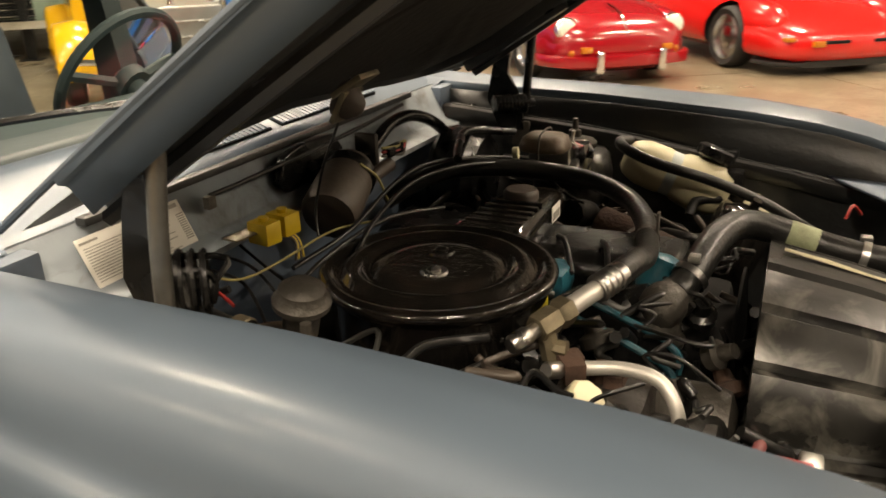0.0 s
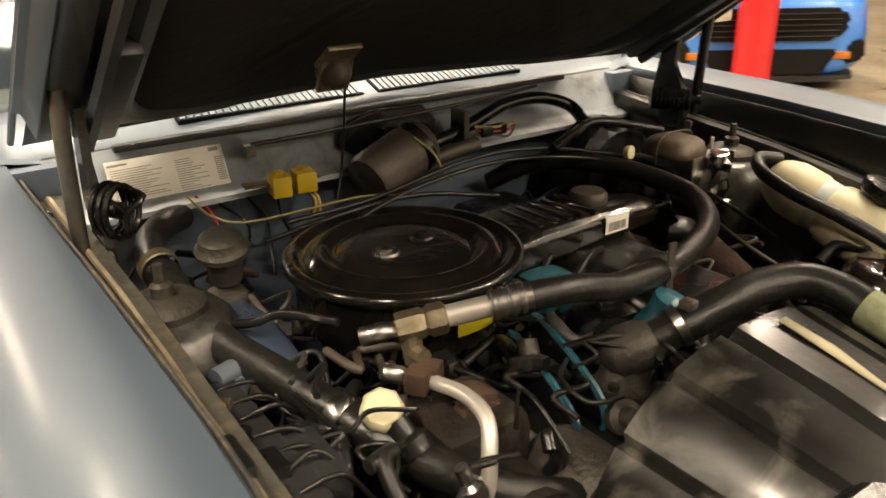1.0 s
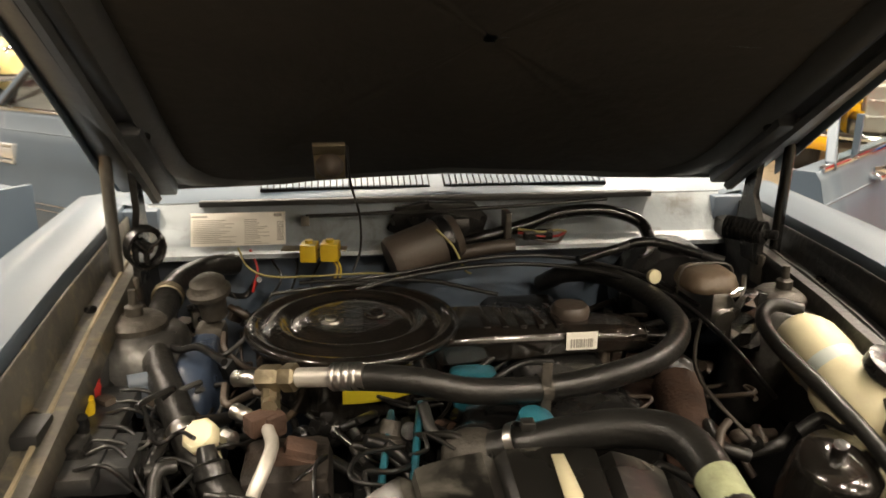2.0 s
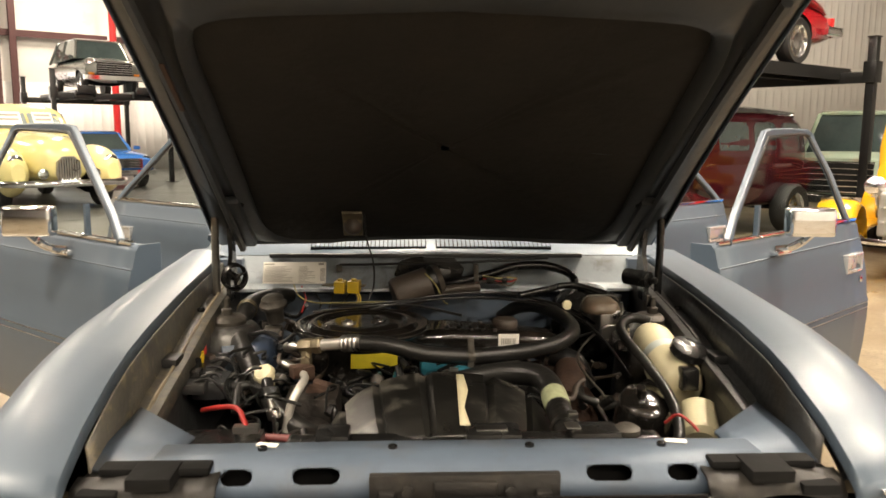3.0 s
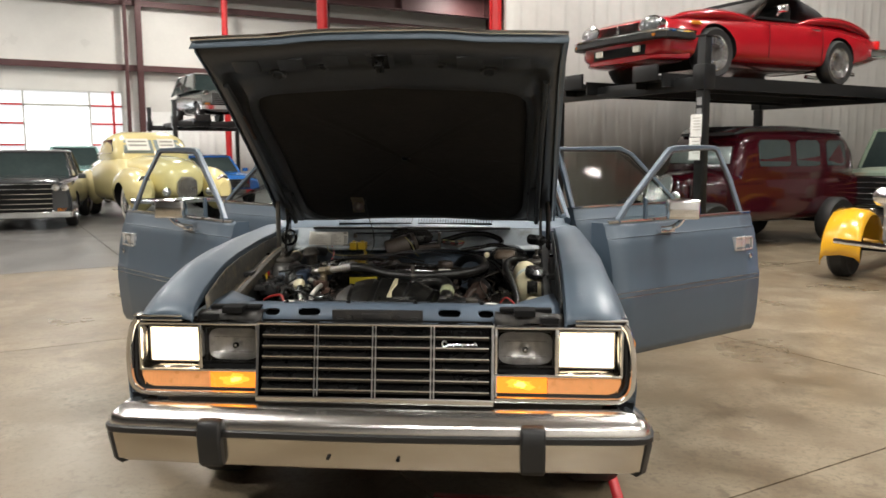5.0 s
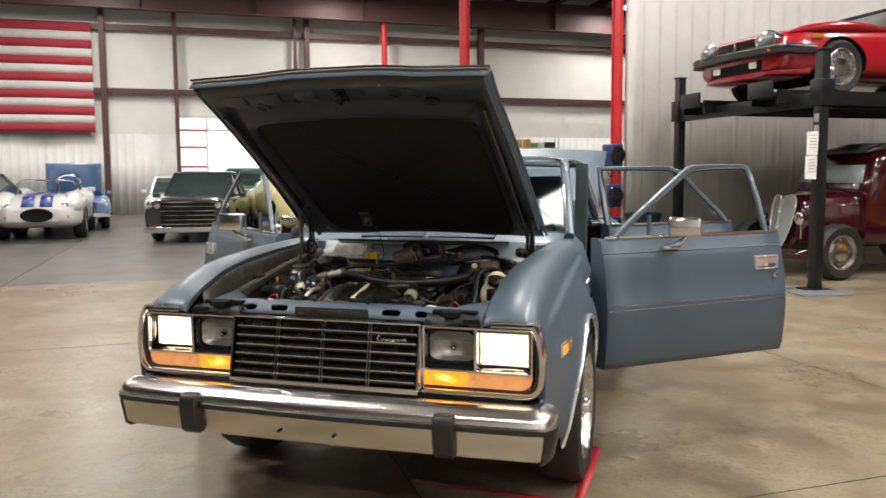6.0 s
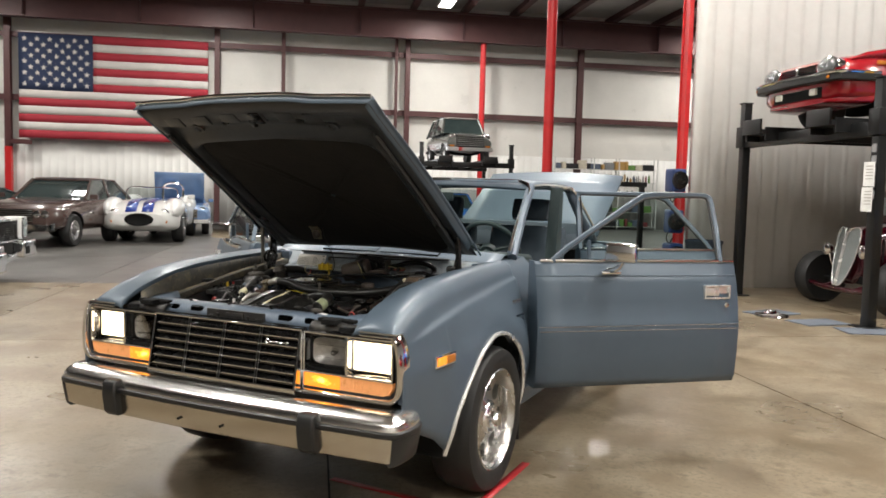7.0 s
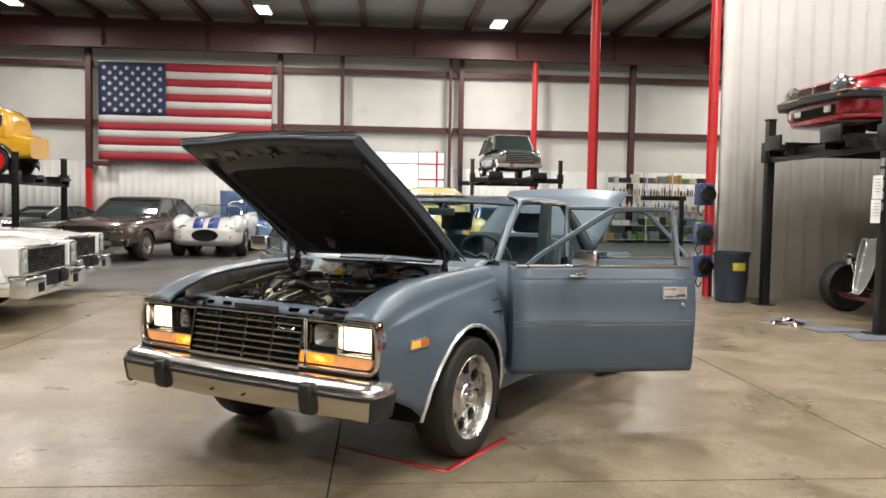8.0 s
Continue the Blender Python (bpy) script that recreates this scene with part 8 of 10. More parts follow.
        for s in (1, -1):
            cyl(bm, (s * 0.3, 0.06, 0.27), (s * 0.3, 0.7, 0.42), 0.04, seg=10)
        part("front_beam", bm, colour, c, "maroon front frame tube")
        for s in (1, -1):
            for k in range(7):
                bm = B()
                box(bm, -0.006, 0.006, -0.014, 0.014, -0.15, 0.15, 0.005, Matrix.Translation((s * (0.33 + 0.016 * k), 0.42 + 0.06 * k, 0.8)) @ Matrix.Rotation(s * 0.25, 4, "Z"))
                part("hood_louvre", bm, VOID, c)
    else:
        bm = B()
        prism(bm, [(-hood_hw * 0.45, 0.42), (-hood_hw * 0.82, 0.7), (-hood_hw * 0.85, 1.0), (-hood_hw * 0.5, 1.1), (0, 1.12), (hood_hw * 0.5, 1.1), (hood_hw * 0.85, 1.0), (hood_hw * 0.82, 0.7), (hood_hw * 0.45, 0.42)], "y", 0.04, 0.13)
        gs = part("grille_shell", bm, SATIN, c)
        bevelled(gs, 0.02)
        for k in range(11):
            x = -hood_hw * 0.7 + hood_hw * 1.4 * k / 10
            bm = B()
            box(bm, x - 0.008, x + 0.008, 0.025, 0.042, 0.6 if abs(x) > hood_hw * 0.4 else 0.5, 1.04 - 0.1 * (abs(x) / hood_hw) ** 2)
            part("grille_bar", bm, STEEL, gs)
    r, w, rim = wheel
    for s in (1, -1):
        for y in axles:
            simple_wheel(c, s * (W / 2 - w / 2 - 0.02), y, r, s, r, w, rim, rims or ALU, white)
        if not open_wheels:
            for y in axles:
                bm = B()
                rows = []
                R_ = r * 1.16
                for a in range(-105, 118, 12):
                    yy, zz = y + R_ * math.sin(radians(a)) * (1.08 if not fat else 1.2), r + R_ * math.cos(radians(a)) * (1.0 if not fat else 1.12)
                    if a > 60 and y == axles[0]:
                        zz = max(zz, 0.36)
                    xo, xi = W / 2, W / 2 - w - (0.2 if not fat else 0.32)
                    dz = 0.05
                    rows.append([(s * xi, yy, zz - 0.02), (s * (xi + 0.06), yy, zz + dz * 0.6), (s * ((xi + xo) / 2), yy, zz + dz), (s * (xo - 0.03), yy, zz + dz * 0.5), (s * xo, yy, zz - 0.03), (s * xo, yy, zz - (0.07 if not fat else 0.2))])
                grid(bm, rows)
                solid(part("wing", bm, fender, c, smooth=60), 0.01)
            bm = B()
            box(bm, min(s * (cw - 0.05), s * (W / 2 - 0.02)), max(s * (cw - 0.05), s * (W / 2 - 0.02)), axles[0] + r * 1.1, axles[1] - r * 1.1, 0.33, 0.38, 0.015)
            part("running_board", bm, fender, c)
        bm = B()
        hx = s * (hood_hw + 0.12)
        if rod:
            lathe(bm, [(0.02, -0.11), (0.06, -0.07), (0.085, -0.01), (0.088, 0.0), (0.07, 0.014), (0.002, 0.026)], (s * 0.36, 0.1, 0.78), (0, -1, 0), 20)
            cyl(bm, (s * 0.36, 0.14, 0.76), (s * 0.3, 0.2, 0.5), 0.016, seg=8)
        elif fat:
            lathe(bm, [(0.09, -0.12), (0.105, -0.02), (0.105, 0.0), (0.08, 0.02), (0.002, 0.035)], (s * (W / 2 - 0.24), axles[0] - r * 1.3, r + 0.3), (0, -1, 0), 20)
        else:
            lathe(bm, [(0.03, -0.16), (0.085, -0.06), (0.105, -0.01), (0.105, 0.0), (0.08, 0.02), (0.002, 0.035)], (hx, 0.22, 0.92), (0, -1, 0), 20)
            cyl(bm, (hx, 0.28, 0.88), (hx * 0.95, 0.3, 0.62), 0.018, seg=8)
        part("headlamp", bm, CHROME, c)
    if not rod:
        bm = B()
        tube(bm, [(-W * 0.42, -0.12, 0.45), (-W * 0.2, -0.2, 0.43), (0, -0.22, 0.43), (W * 0.2, -0.2, 0.43), (W * 0.42, -0.12, 0.45)], 0.03, 8, 4)
        cyl(bm, (-0.3, -0.18, 0.43), (-0.3, 0.15, 0.45), 0.015, seg=6)
        cyl(bm, (0.3, -0.18, 0.43), (0.3, 0.15, 0.45), 0.015, seg=6)
        part("bumper", bm, CHROME, c)
    bm = B()
    cyl(bm, (-W / 2 + w, axles[0], r), (W / 2 - w, axles[0], r), 0.03, seg=8)
    cyl(bm, (-W / 2 + w, axles[1], r), (W / 2 - w, axles[1], r), 0.04, seg=8)
    box(bm, -0.3, 0.3, 0.2, L - 0.3, 0.36, 0.46)
    part("chassis", bm, VOID, c)
    return c


RED_J = paint("red_paint", (0.3, 0.006, 0.012))
RED_B = paint("bright_red_paint", (0.62, 0.012, 0.012))
MAROON = paint("maroon_paint", (0.036, 0.003, 0.007), 0.15)
CREAM_Y = paint("cream_yellow_paint", (0.78, 0.67, 0.32))
YELLOW = paint("amber_yellow_paint", (0.75, 0.4, 0.02))
WHITE_C = paint("white_car_paint", (0.7, 0.7, 0.68))
BOX_ALU = mat("dull_aluminium", (0.3, 0.29, 0.27), 0.42, 0.6, 0.2, 6.0, 0.2, 60)
MESH_GREY = mat("grille_mesh", (0.2, 0.22, 0.22), 0.45, 0.5, 0.3, 120.0, 0.6, 400)
# opaque pale colour under a clear coat, for windscreens and lamps
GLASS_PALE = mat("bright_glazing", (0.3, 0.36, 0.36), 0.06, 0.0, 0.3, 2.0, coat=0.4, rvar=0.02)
BLUE_ST = paint("blue_stripe_paint", (0.02, 0.05, 0.3))
BROWN_C = paint("brown_car_paint", (0.07, 0.045, 0.04))
DARK_C = paint("dark_grey_paint", (0.03, 0.032, 0.035))
BLUE_C = paint("bright_blue_paint", (0.03, 0.2, 0.62))
LBLUE = paint("light_blue_paint", (0.15, 0.25, 0.45))
SILVER_C = paint("silver_green_paint", (0.15, 0.155, 0.145), 0.25, 0.5)
GREEN_R = mat("faded_green_rust", (0.2, 0.26, 0.2), 0.7, 0.0, 0.3, 3.0, stain=0.8, stain_col=(0.2, 0.1, 0.05), stain_scale=2.0)



def luxury_nose(c):
    """Wide formal front: black grille in a bright frame, upright lamp pods, deep split bumper."""
    bm = B()
    box(bm, -0.66, 0.66, -0.05, 0.1, 0.56, 0.84, 0.012)
    g = part("grille_recess", bm, VOID, c)
    for k in range(9):
        bm = B()
        z = 0.58 + 0.03 * k
        box(bm, -0.655, 0.655, -0.058, -0.045, z, z + 0.007)
        part("grille_bar", bm, BLACK_SATIN, g)
    bm = B()
    rect_frame(bm, -0.69, 0.69, 0.535, 0.87, -0.085, 0.02, 0.03)
    part("grille_frame", bm, CHROME, c)
    for s in (1, -1):
        bm = B()
        xa, xb = min(s * 0.7, s * 0.93), max(s * 0.7, s * 0.93)
        box(bm, xa, xb, -0.13, 0.12, 0.56, 0.89, 0.03, None, 3)
        pod = part("lamp_pod", bm, WHITE_C, c)
        bm = B()
        rect_frame(bm, xa + 0.01, xb - 0.01, 0.575, 0.875, -0.145, -0.12, 0.022)
        part("lamp_rim", bm, CHROME, pod)
        for z in (0.655, 0.795):
            bm = B()
            lathe(bm, [(0.07, 0), (0.066, 0.02), (0.055, 0.026), (0.002, 0.034)], (s * 0.815, -0.118, z), (0, -1, 0), 18)
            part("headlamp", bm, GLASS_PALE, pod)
        bm = B()
        box(bm, min(s * 0.42, s * 1.0), max(s * 0.42, s * 1.0), -0.24, -0.04, 0.31, 0.55, 0.03, None, 3)
        part("bumper_half", bm, CHROME, c, "deep chromed bumper half")
        bm = B()
        box(bm, min(s * 0.94, s * 1.01), max(s * 0.94, s * 1.01), -0.06, 0.62, 0.34, 0.5, 0.02)
        part("bumper_wing", bm, CHROME, c)
        bm = B()
        box(bm, min(s * 0.5, s * 0.66), max(s * 0.5, s * 0.66), -0.25, -0.2, 0.36, 0.47, 0.01)
        part("bumper_pocket", bm, VOID, c)
    bm = B()
    box(bm, -0.43, 0.43, -0.2, -0.02, 0.3, 0.4, 0.02)
    part("bumper_bar", bm, CHROME, c)
    bm = B()
    box(bm, -0.4, 0.4, -0.1, 0.1, 0.4, 0.54)
    part("intake", bm, VOID, c)
    bm = B()
    box(bm, 0.985, 0.998, 0.25, 0.6, 0.62, 0.74, 0.004)
    part("side_lamp", bm, GLASS_PALE, c)


def pontoon(c, x, y, z, rx, ry, rz, colour, name="wing", cut=None):
    """A rounded wing: one squashed ball, cut open over its wheel."""
    bm = B()
    rings = []
    for k in range(1, 12):
        a = math.pi * k / 12
        q, yy = math.sin(a) ** 0.8, -math.cos(a) * ry
        rings.append([(x + rx * q * math.cos(b_), y + yy, z + rz * q * math.sin(b_)) for b_ in np.linspace(0, 2 * math.pi, 21)[:-1]])
    loft(bm, rings)
    ob = part(name, bm, colour, c, smooth=60)
    if cut:
        cb_ = B()
        cyl(cb_, (-2, cut[0], cut[1]), (2, cut[0], cut[1]), cut[2], seg=24)
        bool_cut(ob, cb_, VOID)
    return ob


def forties_coupe(label, m, colour):
    """Bulbous post-war coupe: high rounded hood, pontoon wings, small upright grille."""
    c = root("forties_coupe", m, label, "car")
    bm = B()
    loft(bm, [section(y, a, z0, z1, 0.75, 0.1, 36) for y, a, z0, z1 in ((0.02, 0.16, 0.5, 0.8), (0.1, 0.3, 0.45, 0.96), (0.4, 0.42, 0.4, 1.06), (0.9, 0.52, 0.38, 1.12), (1.5, 0.66, 0.36, 1.16), (1.9, 0.74, 0.35, 1.17))])
    part("hood", bm, colour, c, smooth=60)
    bm = B()
    loft(bm, [section(y, a, z0, z1, 0.45, 0.15, 36) for y, a, z0, z1 in ((0.5, 0.6, 0.32, 0.72), (1.2, 0.8, 0.28, 0.9), (1.8, 0.84, 0.26, 1.14), (2.8, 0.85, 0.26, 1.15), (3.6, 0.8, 0.28, 1.1), (4.3, 0.68, 0.32, 0.92), (4.75, 0.5, 0.38, 0.7))])
    body = part("body", bm, colour, c, smooth=60)
    cb_ = B()
    for y in (0.78, 3.6):
        cyl(cb_, (-1.2, y, 0.35), (1.2, y, 0.35), 0.39, seg=24)
    bool_cut(body, cb_, VOID)
    shell = [(1.72, 0.6, 0.9, 1.16), (1.95, 0.68, 0.9, 1.42), (2.15, 0.7, 0.9, 1.56), (2.5, 0.72, 0.9, 1.61), (2.9, 0.71, 0.9, 1.58), (3.35, 0.66, 0.9, 1.42), (3.75, 0.56, 0.9, 1.2), (3.95, 0.46, 0.9, 1.05)]
    bm = B()
    loft(bm, [section(y, a, z0, z1, 0.5, 0.25, 36) for y, a, z0, z1 in shell])
    part("roof", bm, colour, c, smooth=60)
    for s in (1, -1):
        for outl in ([(2.08, 1.19), (2.58, 1.19), (2.6, 1.44), (2.22, 1.45), (2.06, 1.28)], [(2.7, 1.19), (3.12, 1.19), (3.02, 1.38), (2.72, 1.44)]):
            bm = B()
            xs_ = [interp(y, [(q[0], q[1]) for q in shell]) * (1 - 0.25 * max(0.0, (z - 0.9) / (interp(y, [(q[0], q[3]) for q in shell]) - 0.9) - 0.5)) for y, z in outl]
            loft(bm, [[(s * (x - 0.06), y, z) for x, (y, z) in zip(xs_, outl)], [(s * (x + 0.004), y, z) for x, (y, z) in zip(xs_, outl)]])
            part("window_pane", bm, GLASS_DARK, c, smooth=0)
        bm = B()
        grid(bm, [[(s * x, 1.71 + 0.09 * (x / 0.55) ** 2 + 0.23 * t, 1.2 + 0.24 * t) for x in (0.02, 0.2, 0.4, 0.54 - 0.05 * t)] for t in (0.0, 0.5, 1.0)])
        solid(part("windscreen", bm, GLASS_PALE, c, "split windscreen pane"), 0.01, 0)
        pontoon(c, s * 0.66, 0.86, 0.56, 0.27, 0.86, 0.4, colour, "front_wing", (0.78, 0.34, 0.37))
        pontoon(c, s * 0.72, 3.62, 0.54, 0.2, 0.8, 0.36, colour, "rear_wing", (3.6, 0.34, 0.34))
        bm = B()
        lathe(bm, [(0.085, -0.1), (0.105, -0.02), (0.105, 0.0), (0.085, 0.02), (0.002, 0.04)], (s * 0.66, 0.12, 0.72), (0, -1, 0.1), 20)
        part("headlamp", bm, CHROME, c)
        bm = B()
        lathe(bm, [(0.06, -0.05), (0.075, 0.0), (0.06, 0.015), (0.002, 0.025)], (s * 0.36, -0.06, 0.55), (0, -1, 0), 18)
        part("fog_lamp", bm, CHROME, c)
        for y in (0.78, 3.6):
            simple_wheel(c, s * 0.72, y, 0.34, s, 0.34, 0.18, 0.2, CHROME, True)
    bm = B()
    prism(bm, [(-0.1, 0.42), (-0.17, 0.55), (-0.16, 0.72), (-0.08, 0.8), (0.08, 0.8), (0.16, 0.72), (0.17, 0.55), (0.1, 0.42)], "y", -0.03, 0.1)
    gs = part("grille_shell", bm, STEEL, c)
    for k in range(9):
        bm = B()
        x = -0.14 + 0.035 * k
        box(bm, x - 0.006, x + 0.006, -0.045, -0.028, 0.46, 0.78 - 0.3 * abs(x))
        part("grille_bar", bm, CHROME, gs)
    bm = B()
    tube(bm, [(-0.86, 0.12, 0.42), (-0.7, -0.12, 0.42), (-0.3, -0.2, 0.42), (0.3, -0.2, 0.42), (0.7, -0.12, 0.42), (0.86, 0.12, 0.42)], 0.05, 10, 5)
    part("bumper", bm, CHROME, c)
    for x, w in ((-0.3, 0.2), (0.22, 0.15)):
        bm = B()
        m_ = Matrix.Translation((x, 1.8, 1.33)) @ Matrix.Rotation(radians(-40), 4, "X")
        box(bm, -w, w, -0.03, -0.027, -0.13, 0.15, 0, m_)
        ps = part("price_sign", bm, PAPER, c, "white paper sign in the windscreen")
        bm = B()
        for z in (0.06, -0.03):
            box(bm, -w * 0.8, w * 0.8, -0.032, -0.0302, z, z + 0.04, 0, m_)
        part("print", bm, INK, ps)
    return c


# white roadster with blue stripes
roadster = car("white open roadster with twin blue stripes parked on grey concrete", bld(-3.75, 16.05, 0, 3) @ Matrix.Scale(1.14, 4), 4.1, 1.72, 1.15, WHITE_C,
    [(0.0, 0.5, 0.38, 0.62), (0.08, 0.62, 0.3, 0.7), (0.35, 0.78, 0.24, 0.82), (0.8, 0.84, 0.22, 0.88), (1.6, 0.8, 0.2, 0.9), (2.4, 0.8, 0.2, 0.88), (3.1, 0.85, 0.22, 0.9), (3.7, 0.78, 0.28, 0.82), (4.1, 0.55, 0.4, 0.7)],
    None, (0.34, 0.24, 0.2), (0.75, 3.05), ALU, "round", False, False, BLUE_ST)
bm = B()
lathe(bm, [(0.3, -0.06), (0.3, 0.0), (0.26, 0.02), (0.2, 0.0)], (0, 0, 0), (0, -1, 0), 24)
for v in bm.verts:
    v.co = Vector((v.co.x * 0.95, v.co.y - 0.02, v.co.z * 0.45 + 0.5))
part("radiator_mouth", bm, VOID, roadster, "black oval radiator opening")
for s in (1, -1):
    bm = B()
    loft(bm, [section(y, hw_, z0, z1, 0.9) for y, hw_, z0, z1 in ((0.12, 0.05, 0.6, 0.7), (0.3, 0.16, 0.5, 0.85), (0.7, 0.22, 0.5, 0.95), (1.2, 0.16, 0.5, 0.92), (1.5, 0.04, 0.6, 0.85))])
    for v in bm.verts:
        v.co.x += s * 0.62
    part("front_wing", bm, WHITE_C, roadster)
    bm = B()
    loft(bm, [section(y, hw_, z0, z1, 0.9) for y, hw_, z0, z1 in ((2.5, 0.05, 0.6, 0.85), (2.8, 0.18, 0.5, 0.98), (3.2, 0.22, 0.5, 1.0), (3.7, 0.14, 0.5, 0.9), (3.95, 0.04, 0.55, 0.75))])
    for v in bm.verts:
        v.co.x += s * 0.62
    part("rear_wing", bm, WHITE_C, roadster)
bm = B()
grid(bm, [[(x, 1.72 + 0.05 * (x / 0.55) ** 2, 0.88) for x in np.linspace(-0.55, 0.55, 7)], [(x * 0.92, 1.86 + 0.05 * (x / 0.55) ** 2, 1.14) for x in np.linspace(-0.55, 0.55, 7)]])
w_ = part("windscreen", bm, GLASS, roadster)
w_.visible_shadow = False
bm = B()
tube(bm, [(-0.55, 1.77, 0.86), (-0.51, 1.91, 1.14), (0, 1.86, 1.16), (0.51, 1.91, 1.14), (0.55, 1.77, 0.86)], 0.014, 6, 4)
part("windscreen_frame", bm, CHROME, roadster)
bm = B()
tube(bm, [(0.12, 2.75, 0.88), (0.14, 2.75, 1.2), (0.35, 2.75, 1.28), (0.56, 2.75, 1.2), (0.58, 2.75, 0.88)], 0.025, 8, 4)
part("roll_bar", bm, CHROME, roadster)
car("brown two-door muscle car with black glazing", bld(-5.95, 14.1, 0, -9) @ Matrix.Scale(1.12, 4), 4.9, 1.85, 1.35, BROWN_C, None, (1.6, 2.15, 3.3, 3.9, 1.36, 0.74), lamps="rect")
WC = [(0.0, 0.9, 0.34, 0.82), (0.06, 0.95, 0.3, 0.88), (0.5, 0.97, 0.3, 0.95), (1.6, 1.0, 0.28, 0.98), (3.4, 1.0, 0.28, 0.98), (4.8, 0.95, 0.3, 0.95), (5.4, 0.88, 0.4, 0.88)]
for wu, wv in ((-3.45, 5.7), (-3.95, 8.2)):
    wc = car("long white vintage convertible with chrome bumper and stacked lamps", bld(wu, wv, 0, 93), 5.4, 2.0, 1.35, WHITE_C, WC, (2.0, 2.6, 3.2, 3.9, 1.36, 0.8), (0.36, 0.22, 0.2), (0.95, 4.2), lamps="none", grille=False, bumpers=False, group="white cars", e=0.3)
    luxury_nose(wc)
car("black pickup-nosed coupe with chrome bumper and grille", bld(-0.6, 14.35, 0, -10), 4.8, 1.85, 1.5, DARK_C, [(0.0, 0.82, 0.26, 0.86), (0.06, 0.88, 0.22, 0.92), (0.5, 0.91, 0.2, 0.97), (1.4, 0.92, 0.2, 1.0), (3.0, 0.92, 0.3, 1.02), (4.5, 0.9, 0.32, 1.0), (4.8, 0.86, 0.4, 0.96)], (1.5, 2.0, 3.0, 3.5, 1.52, 0.76), lamps="rect")
forties_coupe("pale yellow forties coupe with rounded wings and paper signs", bld(2.38, 14.05, 0, 6) @ Matrix.Scale(1.2, 4), CREAM_Y)
car("bright blue coupe parked behind the yellow coupe", bld(4.6, 19.0, 0, 3), 4.3, 1.75, 1.4, paint("mid_blue_paint", (0.02, 0.13, 0.42)), None, (1.5, 2.0, 3.0, 3.6, 1.4, 0.72))
car("light blue coupe with its hood raised", bld(-3.4, 19.4, 0, 8), 4.2, 1.7, 1.3, LBLUE, None, (1.6, 2.1, 2.9, 3.4, 1.3, 0.7), hood_up=True)
car("white sedan parked behind the black coupe", bld(-0.95, 20.2, 0, 0), 4.5, 1.78, 1.4, WHITE_C, None, (1.5, 2.1, 3.2, 3.8, 1.42, 0.73), lamps="rect")
car("pale teal pickup in the far row", bld(1.2, 22.3, 0, 0), 4.6, 1.8, 1.7, paint("pale_teal_paint", (0.25, 0.42, 0.4)), [(0.0, 0.8, 0.4, 0.9), (0.06, 0.86, 0.34, 1.0), (0.5, 0.9, 0.3, 1.06), (1.6, 0.9, 0.3, 1.1), (3.0, 0.9, 0.3, 1.08), (4.6, 0.86, 0.4, 1.04)], (1.4, 1.7, 2.5, 2.7, 1.7, 0.74))
car("dark sports car in the far row", bld(-9.7, 16.4, 0, -30), 4.4, 1.75, 1.25, DARK_C, None, (1.6, 2.2, 3.0, 3.8, 1.26, 0.7))

# cars opposite, facing the sedan's flank
LENS = mat("pale_lens", (0.62, 0.64, 0.55), 0.12, 0.0, 0.1, 20.0, coat=0.8)
P1 = [(0.0, 0.4, 0.3, 0.46), (0.04, 0.54, 0.2, 0.54), (0.13, 0.67, 0.13, 0.62), (0.32, 0.76, 0.11, 0.69), (0.65, 0.81, 0.11, 0.76), (1.2, 0.83, 0.12, 0.84), (1.8, 0.83, 0.13, 0.88), (2.6, 0.84, 0.14, 0.88), (3.2, 0.82, 0.16, 0.82), (3.7, 0.7, 0.22, 0.7), (3.95, 0.5, 0.32, 0.56)]
bt_ = car("glossy red rear-engined sports coupe with round lamps", bld(6.72, -2.2, 0, -86), 3.95, 1.66, 1.3, RED_J, P1, (1.25, 1.75, 2.5, 3.5, 1.29, 0.66), (0.32, 0.17, 0.2), (0.85, 2.95), ALU, "none", False, False, e=0.58)
for s in (1, -1):
    pontoon(bt_, s * 0.6, 0.72, 0.47, 0.185, 0.6, 0.25, RED_J)
    bm = B()
    lathe(bm, [(0.1, -0.14), (0.118, -0.03), (0.118, 0.0), (0.108, 0.012), (0.1, 0.014)], (s * 0.58, 0.17, 0.55), (0, -1, 0.22), 28, True, False)
    hl = part("lamp_bezel", bm, CHROME, bt_)
    bm = B()
    lathe(bm, [(0.104, 0.0), (0.098, 0.014), (0.075, 0.028), (0.04, 0.036), (0.002, 0.038)], (s * 0.58, 0.17, 0.55), (0, -1, 0.22), 24)
    part("headlamp", bm, LENS, hl, "pale round headlamp glass")
    bm = B()
    lathe(bm, [(0.034, 0), (0.034, 0.02), (0.022, 0.034), (0.002, 0.038)], (s * 0.56, 0.08, 0.33), (0, -1, 0), 14)
    part("turn_lamp_lens", bm, AMBER, bt_)
    bm = B()
    box(bm, s * 0.33 - 0.035, s * 0.33 + 0.035, -0.13, -0.04, 0.14, 0.36, 0.025, None, 3)
    part("overrider", bm, CHROME, bt_, "chrome bumper overrider")
bm = B()
